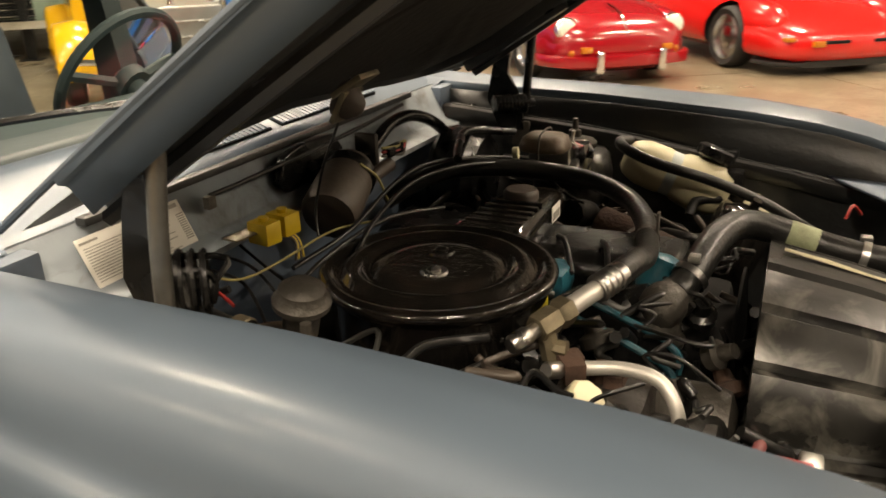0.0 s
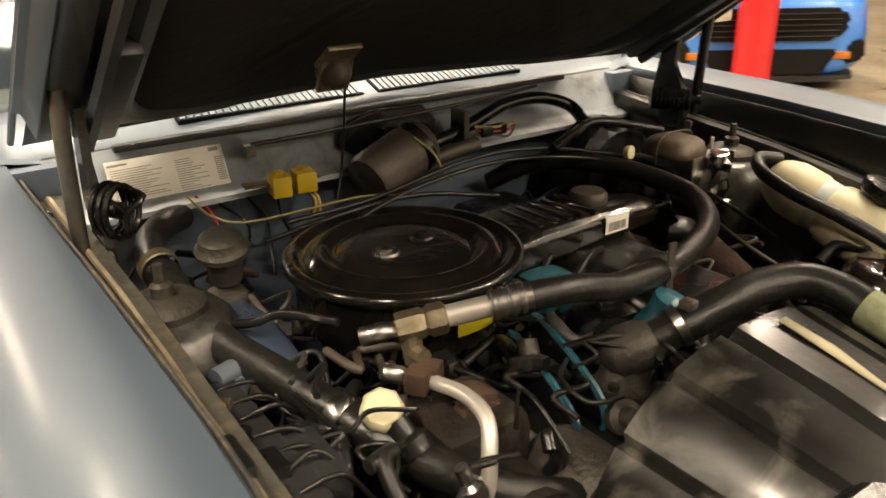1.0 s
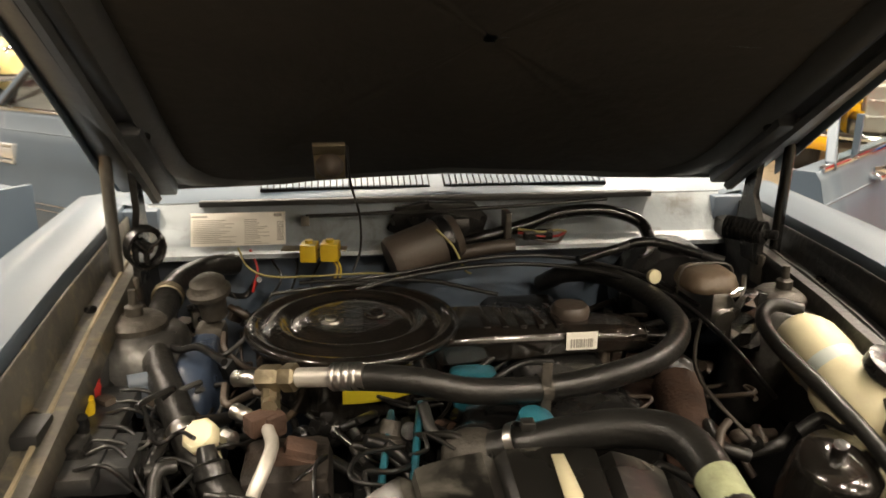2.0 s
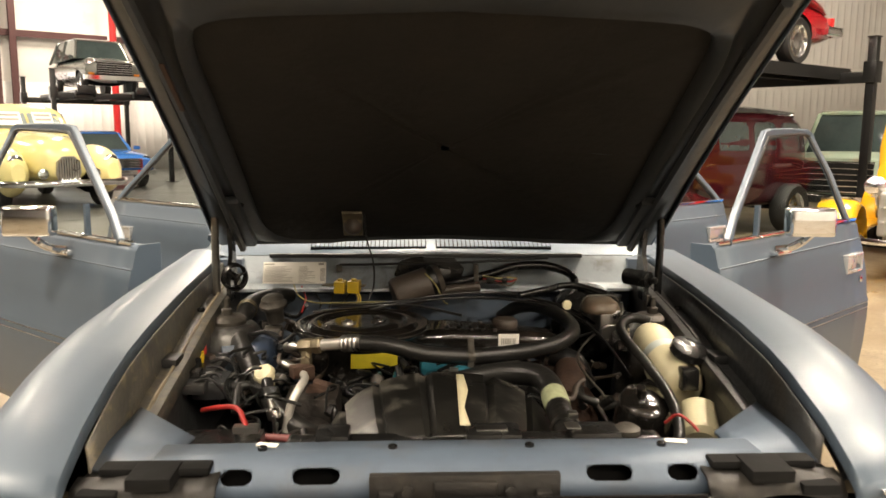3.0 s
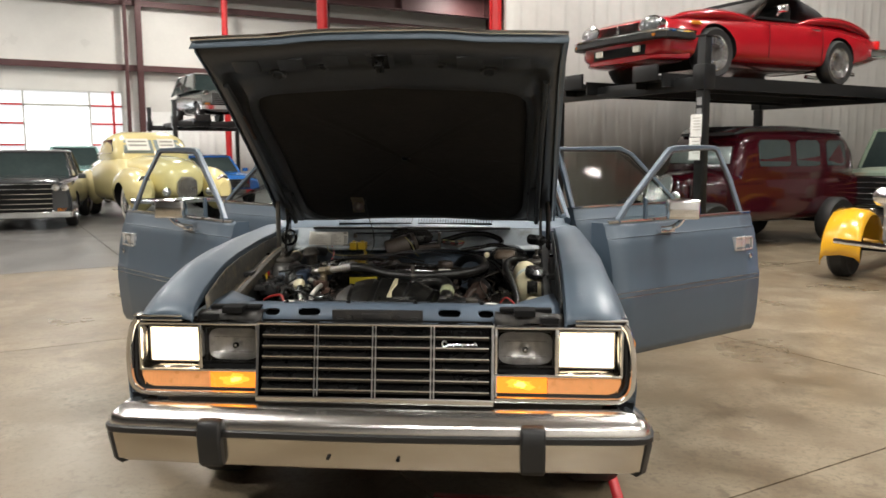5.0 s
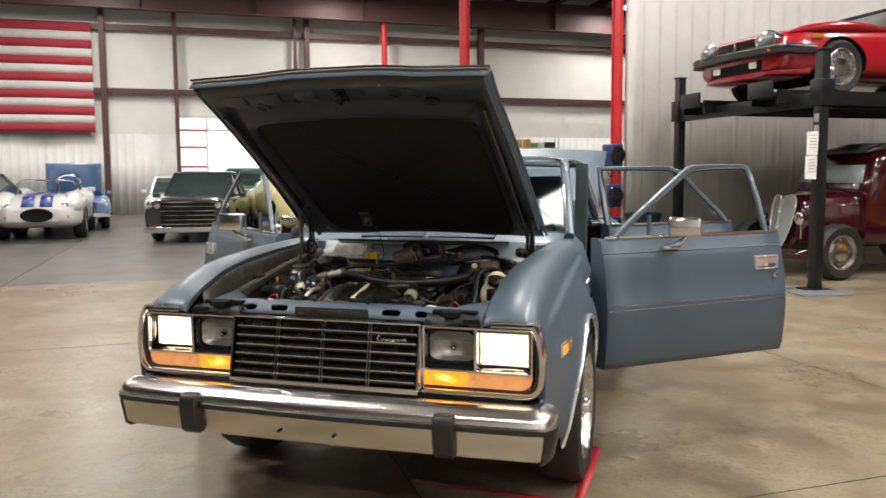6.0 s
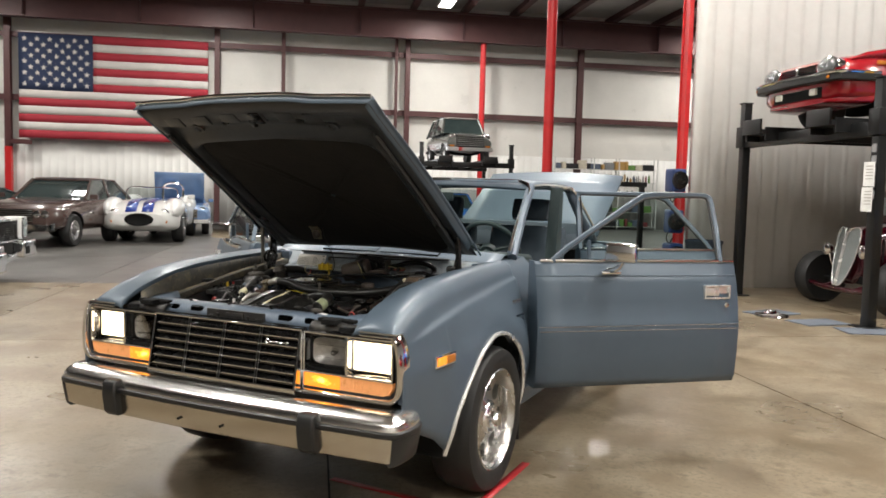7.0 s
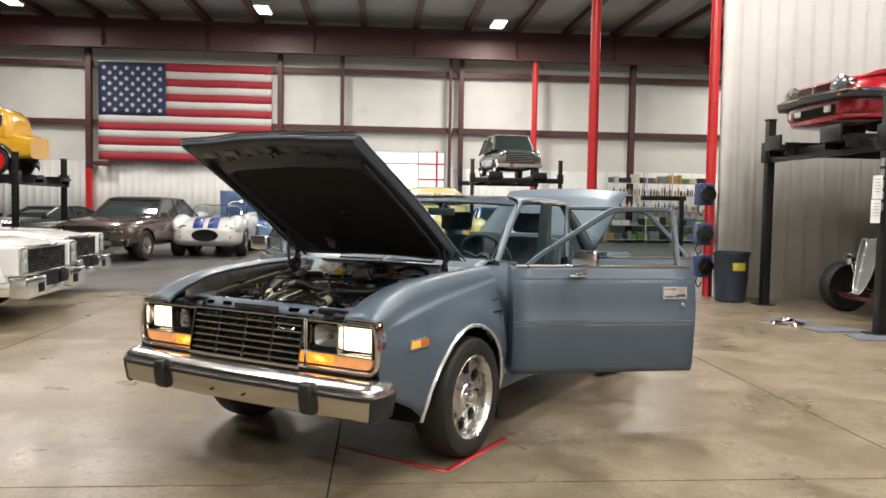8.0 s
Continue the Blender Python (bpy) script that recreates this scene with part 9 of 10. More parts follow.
loft(bm, [[(x, y + o, z) for o, z in ((-0.05, 0.2), (-0.06, 0.25), (-0.05, 0.3), (0.03, 0.31), (0.03, 0.19))] for x, y in ((-0.8, 0.42), (-0.77, 0.22), (-0.66, 0.06), (-0.4, -0.02), (0, -0.04), (0.4, -0.02), (0.66, 0.06), (0.77, 0.22), (0.8, 0.42))])
part("front_bumper", bm, RED_J, bt_, "body-coloured bumper blade", smooth=60)
bm = B()
tube(bm, [(0, 0.02, 0.5), (0, 0.2, 0.68), (0, 0.5, 0.75)], 0.012, 6, 3)
part("hood_moulding", bm, CHROME, bt_)
P2 = [(0.0, 0.42, 0.24, 0.4), (0.04, 0.62, 0.18, 0.44), (0.14, 0.78, 0.14, 0.49), (0.35, 0.88, 0.12, 0.57), (0.7, 0.93, 0.12, 0.68), (1.2, 0.94, 0.13, 0.77), (2.0, 0.92, 0.14, 0.84), (2.9, 0.94, 0.14, 0.9), (3.9, 0.93, 0.2, 0.9), (4.4, 0.86, 0.3, 0.84)]
lo_ = car("bright red low sports car with a slotted wedge nose", bld(6.5, -4.62, 0, -87), 4.4, 1.9, 1.2, RED_B, P2, (1.5, 2.1, 2.8, 3.7, 1.2, 0.74), (0.33, 0.25, 0.235), (1.05, 3.55), ALU, "none", False, False, e=0.5)
for s in (1, -1):
    pontoon(lo_, s * 0.7, 1.05, 0.5, 0.23, 0.75, 0.27, RED_B, "wheel_arch_crown", (1.05, 0.33, 0.386))
    bm = B()
    loft(bm, [[(s * (0.62 + a * 0.15), 0.06 + 0.1 * (a + 1) / 2 + o, 0.38 + 0.045 * z * (1 - 0.5 * abs(a)))for o, z in ((0.08, -1), (-0.02, -0.8), (-0.035, 0), (-0.01, 0.9), (0.08, 1))] for a in (-1, -0.5, 0, 0.5, 1)])
    part("front_lamp", bm, LENS, lo_, "clear front lamp lens")
    bm = B()
    box(bm, min(s * 0.7, s * 0.79), max(s * 0.7, s * 0.79), 0.09, 0.2, 0.36, 0.4, 0.012)
    part("side_lens", bm, AMBER, lo_)
    bm = B()
    box(bm, min(s * 0.14, s * 0.47), max(s * 0.14, s * 0.47), -0.015, 0.08, 0.335, 0.37, 0.014)
    part("nose_slot", bm, VOID, lo_)
bm = B()
loft(bm, [section(y, a, 0.09, 0.16, 0.4) for y, a in ((0.1, 0.6), (0.3, 0.82), (0.6, 0.86))])
part("chin_spoiler", bm, TRIM_BLACK, lo_)
P3 = [(0.0, 0.6, 0.16, 0.68), (0.04, 0.74, 0.12, 0.74), (0.14, 0.84, 0.11, 0.8), (0.4, 0.9, 0.11, 0.92), (1.1, 0.92, 0.12, 1.0), (2.4, 0.92, 0.14, 1.04), (3.6, 0.91, 0.2, 1.04), (4.2, 0.82, 0.3, 1.0), (4.35, 0.74, 0.4, 0.9)]
rs = car("bright blue hot hatch with large black grille", bld(6.5, 0.2, 0, -72), 4.35, 1.84, 1.47, BLUE_C, P3, (1.25, 1.95, 3.4, 4.1, 1.47, 0.76), (0.33, 0.22, 0.24), (0.9, 3.5), DARK_C, "none", False, False, e=0.36)


def mouth(outline, y0, y1, r=0.04):
    """A rounded dark opening in a car's front, curving back with its width."""
    bm = B()
    prism(bm, outline, "y", y0, y1)
    bmesh.ops.bevel(bm, geom=[e for e in bm.edges if abs(e.verts[0].co.y - e.verts[1].co.y) > 0.01], offset=r, segments=4, affect="EDGES")
    for v in bm.verts:
        v.co.y += 0.08 * v.co.x ** 2
    return bm


gm = part("grille_mouth", mouth([(-0.52, 0.4), (-0.64, 0.53), (-0.56, 0.66), (0.56, 0.66), (0.64, 0.53), (0.52, 0.4)], -0.05, 0.1), VOID, rs, "black mesh upper grille")
for k in range(5):
    bm = B()
    z = 0.44 + 0.045 * k
    tube(bm, [(x, -0.052 + 0.08 * x * x, z) for x in np.linspace(-0.55, 0.55, 9)], 0.006, 5, 1)
    part("grille_bar", bm, BLACK_GLOSS, gm)
part("lower_intake", mouth([(-0.44, 0.13), (-0.56, 0.33), (0.56, 0.33), (0.44, 0.13)], -0.05, 0.1, 0.025), VOID, rs, "black lower intake")
bm = B()
loft(bm, [section(y, a, 0.07, 0.12, 0.4) for y, a in ((-0.06, 0.5), (0.02, 0.72), (0.3, 0.84))])
part("front_splitter", bm, TRIM_BLACK, rs)
for s in (1, -1):
    bm = mouth([(s * 0.63, 0.2), (s * 0.65, 0.38), (s * 0.78, 0.41), (s * 0.8, 0.24)], -0.03, 0.1, 0.025)
    part("fog_pod", bm, VOID, rs)
    bm = B()
    loft(bm, [[(s * (0.52 + 0.17 * t), 0.06 + 0.24 * t ** 1.5 + o, 0.72 + 0.06 * t + z * (0.035 + 0.03 * t)) for o, z in ((0.1, -1), (-0.02, -0.9), (-0.03, 0.2), (0.03, 1), (0.12, 1.1))] for t in (0, 0.25, 0.5, 0.75, 1)])
    part("headlamp", bm, LENS, rs, "clear swept-back headlamp")

# ---- four-post lifts ----
LIFT_BLK = mat("lift_black", (0.008, 0.0085, 0.009), 0.36, 0.1, 0.3, 5.0)
BLUE_T = mat("blue_tag", (0.03, 0.18, 0.5), 0.5)
DECAL = mat("decal_grey", (0.3, 0.3, 0.31), 0.5)


def lift(u, v, length, width, deck, post_h, label, turn=-90):
    """Local x across (towards +v), y along (+u); origin at the near front corner post."""
    c = root("four_post_lift", bld(u, v, 0, turn), label, "lift")
    for x in (0, -width):
        for y in (0, length):
            bm = B()
            px = x
            box(bm, px - 0.06, px + 0.06, y - 0.012, y + 0.0, 0, post_h, 0.003)
            box(bm, px - 0.06, px - 0.048, y, y + 0.1, 0, post_h, 0.003)
            box(bm, px + 0.048, px + 0.06, y, y + 0.1, 0, post_h, 0.003)
            box(bm, px - 0.14, px + 0.14, y - 0.1, y + 0.16, 0, 0.015)
            box(bm, px - 0.075, px + 0.075, y - 0.03, y + 0.11, post_h, post_h + 0.02, 0.004)
            pst = part("post", bm, LIFT_BLK, c)
            bm = B()
            box(bm, px - 0.09, px + 0.09, y - 0.05, y + 0.15, deck - 0.2, deck + 0.1, 0.01)
            part("carriage", bm, LIFT_BLK, pst)
    for y in (0.05, length + 0.05):
        bm = B()
        box(bm, -width, 0, y - 0.06, y + 0.06, deck - 0.2, deck - 0.04, 0.006)
        part("cross_beam", bm, LIFT_BLK, c)
    for x in (-width * 0.5 + 0.72, -width * 0.5 - 0.72):
        bm = B()
        box(bm, x - 0.24, x + 0.24, -0.25, length + 0.35, deck - 0.06, deck, 0.006)
        box(bm, x - 0.25, x - 0.22, -0.2, length + 0.3, deck - 0.14, deck + 0.03)
        box(bm, x + 0.22, x + 0.25, -0.2, length + 0.3, deck - 0.14, deck + 0.03)
        box(bm, x - 0.22, x + 0.22, -0.27, -0.24, deck - 0.06, deck + 0.14, 0.006)
        part("runway", bm, LIFT_BLK, c)
    return c


LD = 2.36
l1 = lift(6.5, 4.57, 4.55, 2.8, LD, 2.79, "black four-post car lift carrying a red coupe")
bm = B()
box(bm, -0.035, 0.035, -0.021, -0.013, 2.16, 2.27, 0.02)
part("blue_decal", bm, BLUE_T, l1)
for k in range(5):
    bm = B()
    z = 2.02 - 0.13 * k
    box(bm, -0.035, 0.035, -0.018, -0.0135, z - 0.048, z + 0.048, 0.012)
    part("lettering_block", bm, DECAL, l1)
tag = root("paper_tag", bld(6.42, 4.55, 1.86), "white printed paper sheets hung on the lift post", "paper")
SHEET = mat("white_paper", (0.8, 0.8, 0.78), 0.6)
for x_, y_, z_ in ((0.0, 0.0, 0.0), (-0.003, 0.01, -0.28)):
    bm = B()
    box(bm, x_ - 0.005, x_ + 0.003, y_ - 0.085, y_ + 0.085, z_ - 0.27, z_)
    sh = part("sheet", bm, SHEET, tag)
    bm = B()
    for k in range(5):
        box(bm, x_ - 0.0065, x_ - 0.0055, -0.065, 0.045, z_ - 0.05 - 0.035 * k, z_ - 0.042 - 0.035 * k)
    part("print", bm, INK, sh)
lift(-10.6, 13.4, 3.4, 2.6, 1.92, 2.4, "black four-post car lift carrying a yellow vintage car")

# red grand tourer on the lift
SOFT_TOP = mat("black_soft_top", (0.02, 0.02, 0.021), 0.8, 0.0, 0.3, 14.0, 0.3, 60)


CLEAR_LAMP = mat("clear_lamp", (0.2, 0.21, 0.215), 0.1, 0.6, 0.5, 60.0, 0.4, 90, coat=1.0)


def grand_tourer(label, m):
    c = root("grand_tourer", m, label, "car")
    L_ = [(0.06, 0.66, 0.3, 0.7), (0.1, 0.76, 0.26, 0.75), (0.2, 0.82, 0.24, 0.785), (0.45, 0.865, 0.22, 0.825), (0.95, 0.885, 0.2, 0.86), (1.6, 0.89, 0.2, 0.875), (2.4, 0.89, 0.2, 0.885), (3.1, 0.895, 0.2, 0.915), (3.7, 0.88, 0.24, 0.905), (4.3, 0.83, 0.32, 0.85), (4.66, 0.74, 0.4, 0.8)]
    bm = B()
    loft(bm, [section(y, a, z0, z1, 0.4, 0.16, 44) for y, a, z0, z1 in L_])
    body = part("body", bm, RED_J, c, smooth=50)
    cb_ = B()
    for y in (0.95, 3.55):
        cyl(cb_, (-1.2, y, 0.33), (1.2, y, 0.33), 0.375, seg=36)
    bool_cut(body, cb_, VOID)
    # crown of each front and rear wing
    for s in (1, -1):
        for y0_, y1_, zc in ((0.2, 1.9, 0.86), (2.7, 4.5, 0.9)):
            bm = B()
            rings = []
            for t in np.linspace(0.02, 0.98, 9):
                y = y0_ + (y1_ - y0_) * t
                q = math.sin(math.pi * t) ** 0.6
                zt = interp(y, [(a[0], a[3]) for a in L_])
                rings.append([(s * (0.72 + 0.14 * q * math.cos(b_)), y, zt - 0.07 + (0.045 + zc - 0.86) * q + 0.075 * q * math.sin(b_)) for b_ in np.linspace(0, 2 * math.pi, 15)[:-1]])
            loft(bm, rings)
            part("wing_crown", bm, RED_J, c, smooth=60)
        for y in (0.95, 3.55):
            wh = simple_wheel(c, s * 0.78, y, 0.33, s, 0.33, 0.21, 0.222, ALU)
            bm = B()
            for k in range(20):
                a = 2 * math.pi * k / 20
                for d in (0.16, -0.16):
                    tube(bm, [(0.062, 0.045 * math.cos(a), 0.045 * math.sin(a)), (0.075, 0.2 * math.cos(a + d), 0.2 * math.sin(a + d))], 0.005, 5, 1)
            part("lattice", bm, ALU, wh)
        # twin lamps in one oval
        bm = B()
        lathe(bm, [(0.1, -0.12), (0.112, -0.01), (0.112, 0.006), (0.1, 0.012)], (0, 0, 0), (0, -1, 0.12), 28, True, False)
        for v in bm.verts:
            v.co = Vector((v.co.x * 1.75 + s * 0.57, v.co.y + 0.055 + 0.1 * max(0.0, v.co.x * s), v.co.z * 0.95 + 0.672))
        part("lamp_surround", bm, CHROME, c, "oval chrome lamp surround")
        bm = B()
        lathe(bm, [(0.105, -0.03), (0.104, 0.004), (0.085, 0.018), (0.05, 0.026), (0.002, 0.029)], (0, 0, 0), (0, -1, 0.12), 28)
        for v in bm.verts:
            v.co = Vector((v.co.x * 1.75 + s * 0.57, v.co.y + 0.055 + 0.1 * max(0.0, v.co.x * s), v.co.z * 0.95 + 0.672))
        lz = part("headlamp", bm, CLEAR_LAMP, c, "fluted clear oval headlamp")
        for k in range(9):
            dx = -0.14 + 0.035 * k
            hgt = 0.085 * math.sqrt(1 - (dx / 0.18) ** 2)
            bm = B()
            tube(bm, [(s * 0.57 + dx, 0.03 + 0.1 * max(0.0, dx * s) + 0.02 * (dx / 0.17) ** 2, 0.672 + q * hgt) for q in (-1, -0.5, 0, 0.5, 1)], 0.003, 5, 1)
            part("flute", bm, REFLECT, lz)
        bm = B()
        box(bm, min(s * 0.6, s * 0.76), max(s * 0.6, s * 0.76), -0.055, -0.02, 0.49, 0.525, 0.008)
        part("turn_lamp", bm, AMBER, c)
        bm = B()
        box(bm, s * 0.86 - 0.014, s * 0.86 + 0.014, 0.5, 0.66, 0.66, 0.71, 0.008)
        part("side_marker", bm, AMBER, c)
        bm = B()
        box(bm, min(s * 0.3, s * 0.42), max(s * 0.3, s * 0.42), 0.02, 0.1, 0.34, 0.42, 0.012)
        part("fog_lamp", bm, PAPER, c)
        # door seam, handle, mirror
        bm = B()
        for y in (1.95, 3.1):
            tube(bm, [(s * 0.893, y, 0.32), (s * 0.9, y, 0.6), (s * 0.865, y + 0.01, 0.86)], 0.004, 5, 3)
        part("door_seam", bm, VOID, c)
        bm = B()
        box(bm, s * 0.89 - 0.015, s * 0.89 + 0.015, 2.86, 3.02, 0.745, 0.77, 0.006)
        part("door_handle", bm, CHROME, c)
        bm = B()
        box(bm, s * 0.95 - 0.07, s * 0.95 + 0.07, 2.1, 2.16, 0.93, 1.03, 0.025, None, 3)
        cyl(bm, (s * 0.86, 2.13, 0.9), (s * 0.93, 2.13, 0.96), 0.015, seg=8)
        part("mirror", bm, CHROME, c)
        bm = B()
        tube(bm, [(s * 0.74, 1.78, 0.88), (s * 0.69, 2.05, 1.07), (s * 0.62, 2.32, 1.22)], 0.018, 8, 3)
        part("screen_pillar", bm, CHROME, c)
        bm = B()
        bm.faces.new([bm.verts.new(p) for p in ((s * 0.74, 1.98, 0.91), (s * 0.645, 2.34, 1.19), (s * 0.63, 2.85, 1.2), (s * 0.74, 3.0, 0.93))])
        g_ = part("side_glass", bm, GLASS, c, "clear side glass", smooth=0)
        g_.visible_shadow = False
        bm = B()
        box(bm, min(s * 0.4, s * 0.76), max(s * 0.4, s * 0.76), 4.63, 4.7, 0.6, 0.74, 0.012)
        part("tail_lamp", bm, RED_B, c)
        bm = B()
        tube(bm, [(s * 0.32, 4.45, 0.28), (s * 0.32, 4.74, 0.27)], 0.035, 10, 1)
        part("tail_pipe", bm, CHROME, c)
    bm = B()
    grid(bm, [[(x * (0.74 - 0.12 * t), 1.76 + 0.55 * t + 0.12 * x * x * (1 - t), 0.885 + 0.34 * t) for x in np.linspace(-1, 1, 9)] for t in (0.0, 0.35, 0.7, 1.0)])
    g_ = part("windscreen", bm, GLASS, c, "clear raked windscreen")
    g_.visible_shadow = False
    bm = B()
    loft(bm, [section(y, a, z0, z1, 0.5, 0.1) for y, a, z0, z1 in ((2.28, 0.63, 1.19, 1.235), (2.45, 0.66, 1.19, 1.26), (2.8, 0.67, 1.17, 1.265), (2.95, 0.68, 0.95, 1.25), (3.3, 0.67, 0.9, 1.15), (3.75, 0.6, 0.88, 0.95))])
    part("soft_top", bm, SOFT_TOP, c, "black folding soft top", smooth=60)
    bm = B()
    box(bm, -0.7, 0.7, 1.95, 2.95, 0.87, 0.905, 0.01)
    for x in (-0.36, 0.36):
        box(bm, x - 0.24, x + 0.24, 2.62, 2.78, 0.88, 1.13, 0.05)
    part("cockpit", bm, VOID, c)
    # grille, rubber bumper with bright edge, air dam
    bm = B()
    box(bm, -0.37, 0.37, 0.06, 0.2, 0.6, 0.715, 0.012)
    gr = part("grille", bm, VOID, c)
    for k in range(7):
        bm = B()
        z = 0.607 + 0.017 * k
        box(bm, -0.365, 0.365, 0.05, 0.062, z, z + 0.005)
        part("grille_bar", bm, CHROME, gr)
    bm = B()
    box(bm, -0.02, 0.02, 0.035, 0.1, 0.595, 0.72, 0.006)
    part("grille_divider", bm, CHROME, gr)
    for y0_, sg in ((-0.1, 1), (4.86, -1)):
        path = [(-0.9, y0_ + sg * 0.62), (-0.905, y0_ + sg * 0.3), (-0.87, y0_ + sg * 0.14), (-0.7, y0_ + sg * 0.05), (0, y0_), (0.7, y0_ + sg * 0.05), (0.87, y0_ + sg * 0.14), (0.905, y0_ + sg * 0.3), (0.9, y0_ + sg * 0.62)]
        prof = [(-0.1, 0.465), (0.0, 0.465), (0.016, 0.48), (0.016, 0.535), (0.0, 0.55), (-0.1, 0.55)]
        bm = B()
        rings = []
        for i, (x, y) in enumerate(path):
            p, q = path[max(i - 1, 0)], path[min(i + 1, len(path) - 1)]
            t_ = Vector((q[0] - p[0], q[1] - p[1])).normalized()
            n_ = Vector((t_.y, -t_.x)) * sg
            rings.append([(x + n_.x * o, y + n_.y * o, z) for o, z in prof])
        loft(bm, rings)
        part("bumper", bm, TRIM_BLACK if sg > 0 else CHROME, c, "black rubber bumper" if sg > 0 else "chrome rear bumper")
        bm = B()
        tube(bm, [(x, y, 0.562) for x, y in path], 0.021, 8, 3)
        part("bumper_moulding", bm, CHROME, c)
    bm = B()
    box(bm, -0.5, 0.5, 0.05, 0.2, 0.3, 0.43, 0.02)
    part("air_intake", bm, VOID, c)
    bm = B()
    loft(bm, [section(y, a, z0, z1, 0.5) for y, a, z0, z1 in ((0.06, 0.58, 0.23, 0.29), (0.14, 0.72, 0.21, 0.31), (0.5, 0.84, 0.2, 0.36))])
    part("air_dam", bm, RED_J, c)
    return c


grand_tourer("red grand tourer with black soft top standing on the lift runways", bld(6.3, 5.88, LD, -90))
# maroon pre-war sedan below the lift
vintage("deep maroon thirties sedan with split mesh grille", bld(7.1, 5.95, 0, -90), MAROON, 4.3, 1.84, 1.78, (0.95, 3.6, True), (0.36, 0.25, 0.22), (0.34, 3.1), ALU, None, False, 0.33, open_wheels=True, roof_mat=DARK_C, rod=True)
vintage("amber yellow hot rod with black wings and big lamps", bld(7.15, 2.1, 0, -74), YELLOW, 4.1, 2.1, 1.9, (2.1, 3.5, True), (0.34, 0.2, 0.22), (0.4, 3.2), DARK_C, None, False, 0.4, hood_mat=BOX_ALU, roof_mat=DARK_C, boxy=True)
car("faded green rusty pickup truck", bld(11.0, 5.0, 0, -78), 4.8, 1.95, 1.85, GREEN_R, [(0.0, 0.84, 0.45, 0.98), (0.06, 0.92, 0.4, 1.07), (0.5, 0.95, 0.36, 1.13), (1.5, 0.96, 0.36, 1.16), (3.0, 0.96, 0.36, 1.14), (4.8, 0.94, 0.4, 1.1)], (1.35, 1.6, 2.5, 2.65, 1.82, 0.8), (0.37, 0.2, 0.22), (0.85, 3.6), RUST, name="pickup_truck")
vintage("yellow vintage car with red spoked wheels on the lift", bld(-10.55, 14.6, 1.92, -90) @ Matrix.Scale(0.9, 4), YELLOW, 3.9, 1.6, 1.75, (1.4, 3.3, True), (0.36, 0.11, 0.27), (0.45, 3.0), RED_B, DARK_C, False, 0.28)

# small silver-green car on its own lift
lift(6.52, 21.2, 4.1, 2.9, 2.41, 2.94, "black four-post car lift carrying a small silver car", 0)
MN = [(0.0, 0.6, 0.36, 0.7), (0.05, 0.66, 0.28, 0.78), (0.3, 0.69, 0.22, 0.84), (0.9, 0.7, 0.2, 0.88), (2.0, 0.7, 0.2, 0.9), (2.8, 0.68, 0.24, 0.88), (3.05, 0.6, 0.36, 0.8)]
car("small silver-green car with chrome grille on the lift", bld(5.25, 21.7, 2.41, 4) @ Matrix.Scale(1.12, 4), 3.05, 1.41, 1.36, SILVER_C, MN, (0.8, 1.08, 2.55, 2.95, 1.36, 0.64), (0.25, 0.15, 0.15), (0.5, 2.5), ALU, "round", True, True, e=0.72)

# ---- shop clutter ----
RED_TAPE = mat("red_floor_tape", (0.42, 0.02, 0.025), 0.5, 0.0, 0.2, 6.0)
for k, (a, b) in enumerate((((0.88, 0.57), (0.887, 1.30)), ((0.13, 0.615), (0.88, 0.57)))):
    bm = B()
    d = (Vector(b) - Vector(a)).normalized()
    n_ = Vector((-d.y, d.x)) * 0.022
    vs = [bm.verts.new((p[0] + q * n_.x, p[1] + q * n_.y, 0.0012 + 0.0006 * k)) for p, q in ((a, -1), (b, -1), (b, 1), (a, 1))]
    bm.faces.new(vs)
    ob = part("floor_tape", bm, RED_TAPE)
    solid(ob, 0.001, 0)
    tagged(ob, "red adhesive tape stuck to the concrete floor", "tape")

# waste barrel
wb = root("waste_barrel", bld(6.18, 7.75), "dark blue plastic waste barrel with a yellow label", "barrel")
bm = B()
lathe(bm, [(0.2, 0), (0.23, 0.02), (0.25, 0.3), (0.255, 0.32), (0.265, 0.72), (0.28, 0.74), (0.28, 0.78), (0.255, 0.78), (0.24, 0.3), (0.002, 0.28)], (0, 0, 0), (0, 0, 1), 32)
part("barrel", bm, mat("navy_plastic", (0.02, 0.028, 0.045), 0.4), wb)
bm = B()
rows = []
for z in (0.5, 0.62):
    rows.append([(0.268 * math.cos(a), 0.268 * math.sin(a), z) for a in np.linspace(-1.9, -1.1, 7)])
grid(bm, rows)
part("label", bm, YELLOW_S, wb)
# chromed round stand base
pb = root("stand_base", bld(5.84, 5.35), "low polished round metal base on the floor", "base")
bm = B()
lathe(bm, [(0.19, 0), (0.2, 0.012), (0.19, 0.03), (0.1, 0.045), (0.06, 0.07), (0.05, 0.085), (0.002, 0.088)], (0, 0, 0), (0, 0, 1), 32)
part("disc", bm, CHROME, pb)
# blue floor mats at the lift's foot
for u, v, t in ((6.15, 4.9, 8), (6.35, 4.3, -12), (6.0, 5.6, 20)):
    bm = B()
    box(bm, -0.3, 0.3, -0.2, 0.2, 0, 0.012, 0.004)
    ob = part("floor_mat", bm, mat("grey_blue_mat", (0.1, 0.115, 0.14), 0.7, 0.0, 0.2, 12.0))
    ob.matrix_world = bld(u, v, 0, t)
    tagged(ob, "grey-blue absorbent mat on the floor", "mat", "floor mats")
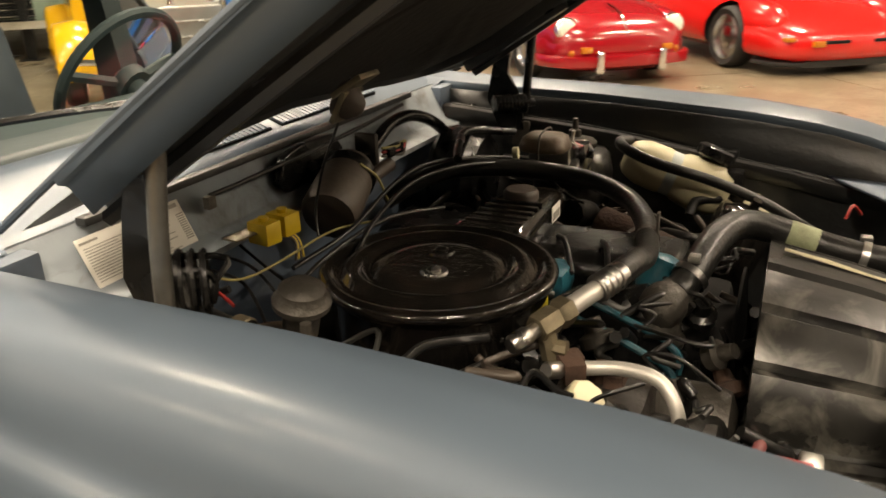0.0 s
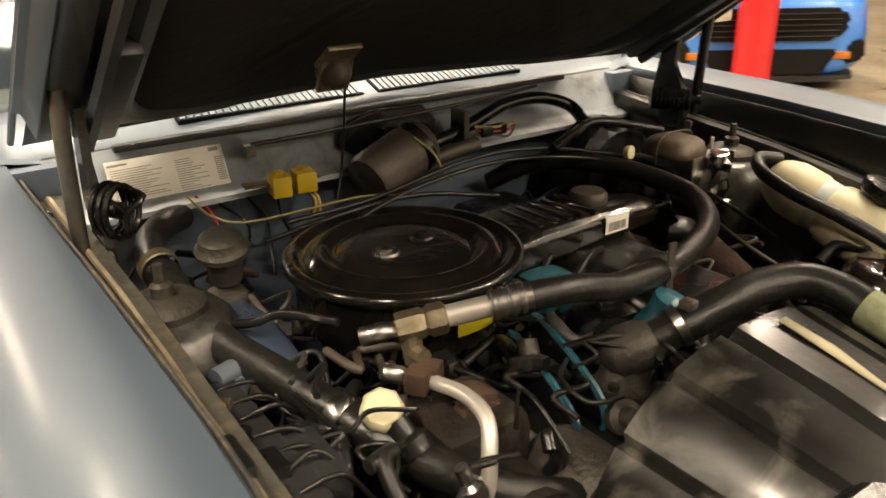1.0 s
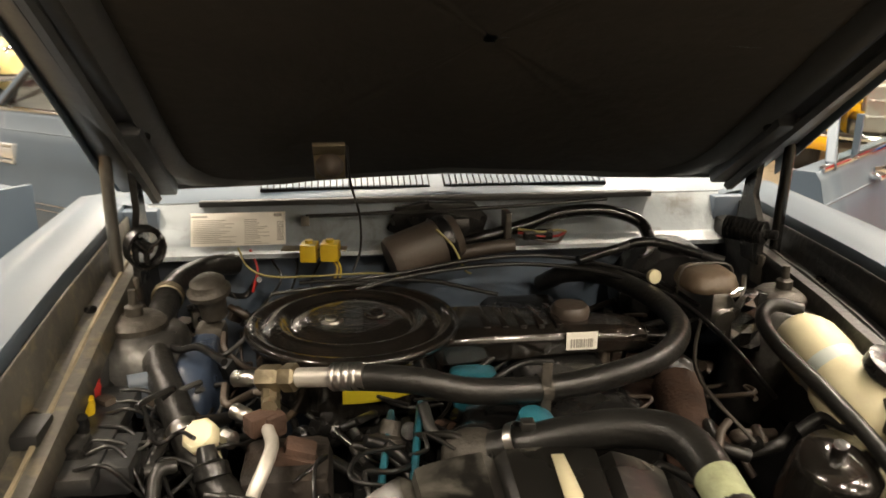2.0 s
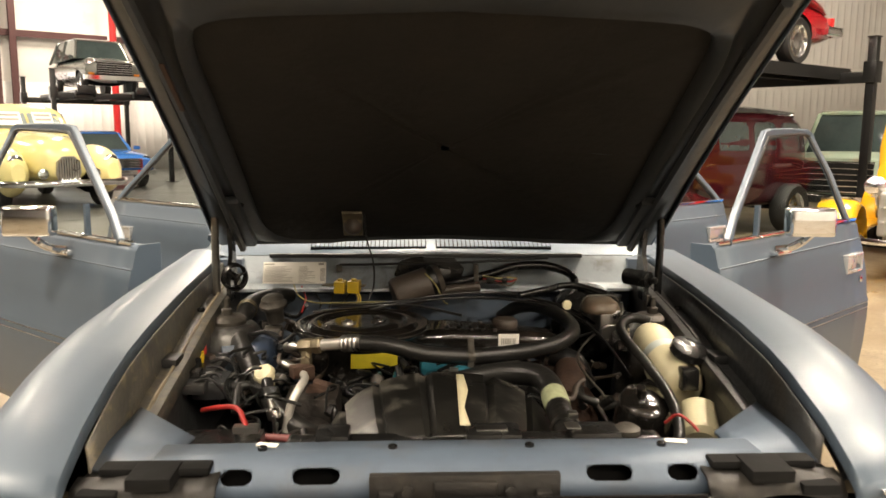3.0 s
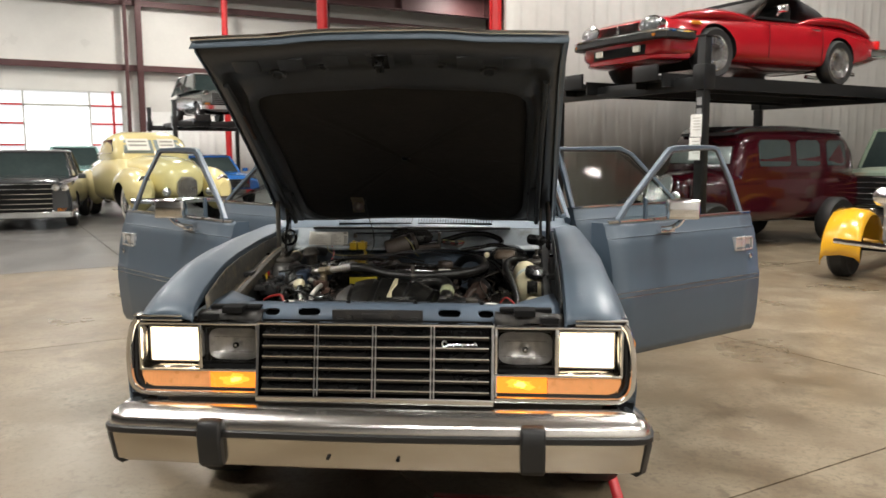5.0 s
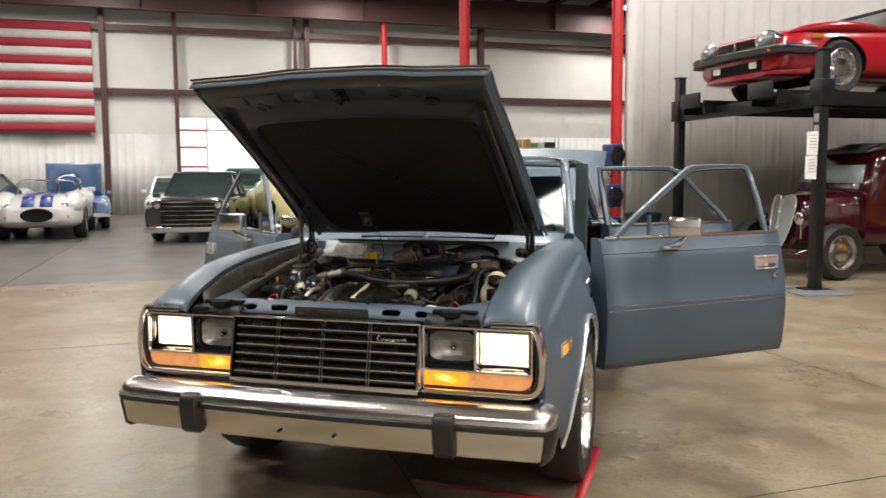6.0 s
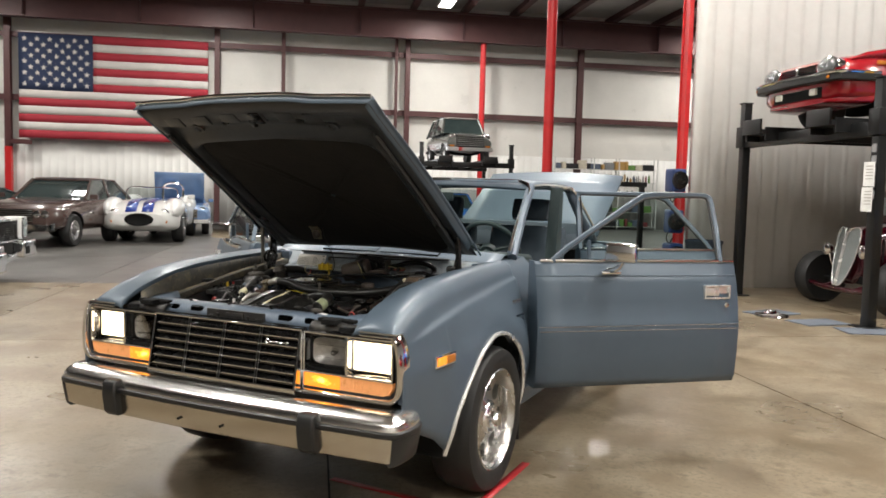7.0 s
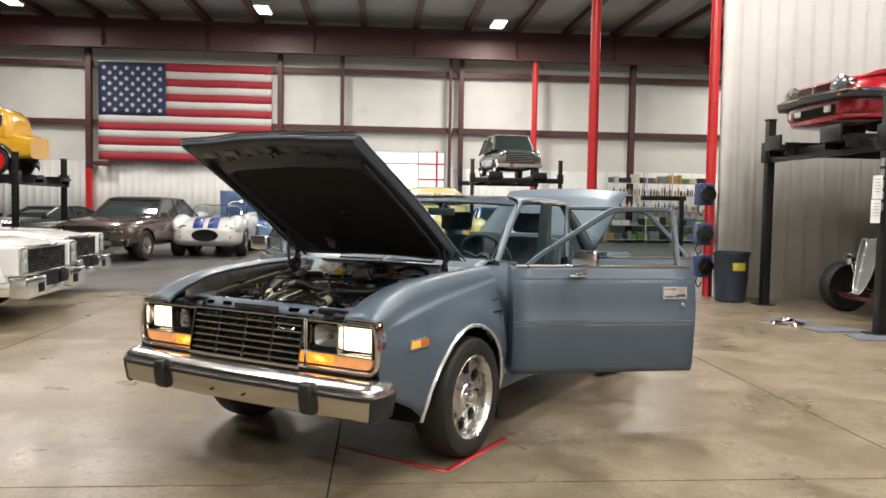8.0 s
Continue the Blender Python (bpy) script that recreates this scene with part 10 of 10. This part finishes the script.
# blue hose reels hung on the partition's end post
NAVY = mat("navy_enamel", (0.015, 0.035, 0.12), 0.35)
for z, tilt in ((1.5, 4), (0.86, -6), (0.34, 3)):
    hr = root("hose_reel", bld(5.93, 8.27, z, tilt), "dark blue hose reel bolted to the red end post", "hose reel", "hose reels")
    bm = B()
    box(bm, -0.13, 0.1, -0.16, 0.12, 0.0, 0.36, 0.04, None, 3)
    part("case", bm, NAVY, hr)
    bm = B()
    lathe(bm, [(0.13, 0), (0.14, 0.01), (0.13, 0.03), (0.05, 0.035), (0.04, 0.05), (0.002, 0.052)], (-0.02, -0.158, 0.18), (0, -1, 0), 20)
    part("drum_cover", bm, BLACK_SATIN, hr)
    bm = B()
    tube(bm, [(-0.1, -0.05, 0.02), (-0.14, -0.08, -0.08), (-0.1, -0.1, -0.16), (-0.04, -0.08, -0.08)], 0.011, 6, 4)
    part("hose_end", bm, RUBBER, hr)
    bm = B()
    box(bm, 0.06, 0.14, -0.03, 0.05, 0.08, 0.28, 0.005)
    part("bracket", bm, BLACK_SATIN, hr)
# engine hoist of black tubes
eh = root("engine_hoist", bld(7.2, 12.5), "black shop crane on castors", "hoist")
bm = B()
box(bm, -0.05, 0.05, -0.05, 0.05, 0.1, 1.7, 0.01)
part("mast", bm, LIFT_BLK, eh)
bm = B()
box(bm, -0.9, 0.1, -0.04, 0.04, 1.62, 1.72, 0.01)
part("boom", bm, LIFT_BLK, eh)
for s in (1, -1):
    bm = B()
    box(bm, -1.0, 0.1, s * 0.35 - 0.03, s * 0.35 + 0.03, 0.08, 0.16, 0.01)
    cyl(bm, (-0.95, s * 0.35 - 0.03, 0.05), (-0.95, s * 0.35 + 0.03, 0.05), 0.05, seg=12)
    part("leg", bm, LIFT_BLK, eh)
# shelves with bottles and boxes against the far wall
SHELF = mat("shelf_white", (0.6, 0.6, 0.58), 0.5)
shf = root("shelf_unit", bld(12.35, V1 - 0.75), "white metal shelving along the far wall", "shelf")
SW = 4.5
for z in (0.15, 0.75, 1.4, 2.0, 2.52):
    bm = B()
    box(bm, -SW / 2, SW / 2, -0.2, 0.2, z - 0.02, z, 0.004)
    part("shelf_board", bm, SHELF, shf)
for x in (-SW / 2, -0.55, 0.55, SW / 2):
    bm = B()
    box(bm, x - 0.02, x + 0.02, -0.2, -0.16, 0, 3.0)
    box(bm, x - 0.02, x + 0.02, 0.16, 0.2, 0, 3.0)
    part("upright", bm, SHELF, shf)
STOCK = [mat("stock_" + n_, c_, 0.4, 0.0, 0.2, 9.0) for n_, c_ in (("black", (0.02, 0.02, 0.022)), ("green", (0.1, 0.2, 0.05)), ("amber", (0.4, 0.24, 0.08)), ("maroon", (0.16, 0.03, 0.035)), ("white", (0.65, 0.65, 0.62)), ("cream", (0.5, 0.45, 0.36)), ("grey", (0.2, 0.2, 0.2)), ("slate", (0.08, 0.1, 0.14)))]
r2 = random.Random(9)
for z in (0.15, 0.75, 1.4, 2.0, 2.52):
    x = -SW / 2 + 0.06
    while x < SW / 2 - 0.3:
        w = r2.uniform(0.07, 0.12) if z in (1.4, 2.0) else r2.uniform(0.1, 0.5)
        h = r2.uniform(0.18, 0.36)
        bm = B()
        if z in (1.4, 2.0):
            lathe(bm, [(w * 0.4, 0), (w * 0.42, 0.01), (w * 0.42, h * 0.7), (w * 0.2, h * 0.85), (w * 0.2, h), (0.002, h)], (0, 0, 0), (0, 0, 1), 12)
            nm, lb, ct = "bottle", "plastic car-care bottle on the shelf", "bottle"
        else:
            box(bm, -w / 2, w / 2, -0.14, 0.14, 0, h, 0.006)
            nm, lb, ct = "box", "cardboard product box on the shelf", "box"
        ob = part(nm, bm, r2.choice(STOCK))
        ob.matrix_world = bld(12.35 + x + w / 2, V1 - 0.78, z)
        tagged(ob, lb, ct, "shelf stock")
        x += w + r2.uniform(0.005, 0.05)
# second red column near the opposite row
pipe_column(6.25, 0.32, 0.15)

# ---- floor slabs ----
for a, b, c, d in cells:
    bm = B()
    box(bm, -(b - a) / 2 + 0.0055, (b - a) / 2 - 0.0055, -(d - c) / 2 + 0.0055, (d - c) / 2 - 0.0055, -0.02, 0.0)
    ob = part("slab", bm, FLOOR if c < 8.0 else FLOOR_DK, floor, smooth=0)
    ob.location = ((a + b) / 2, (c + d) / 2, 0)
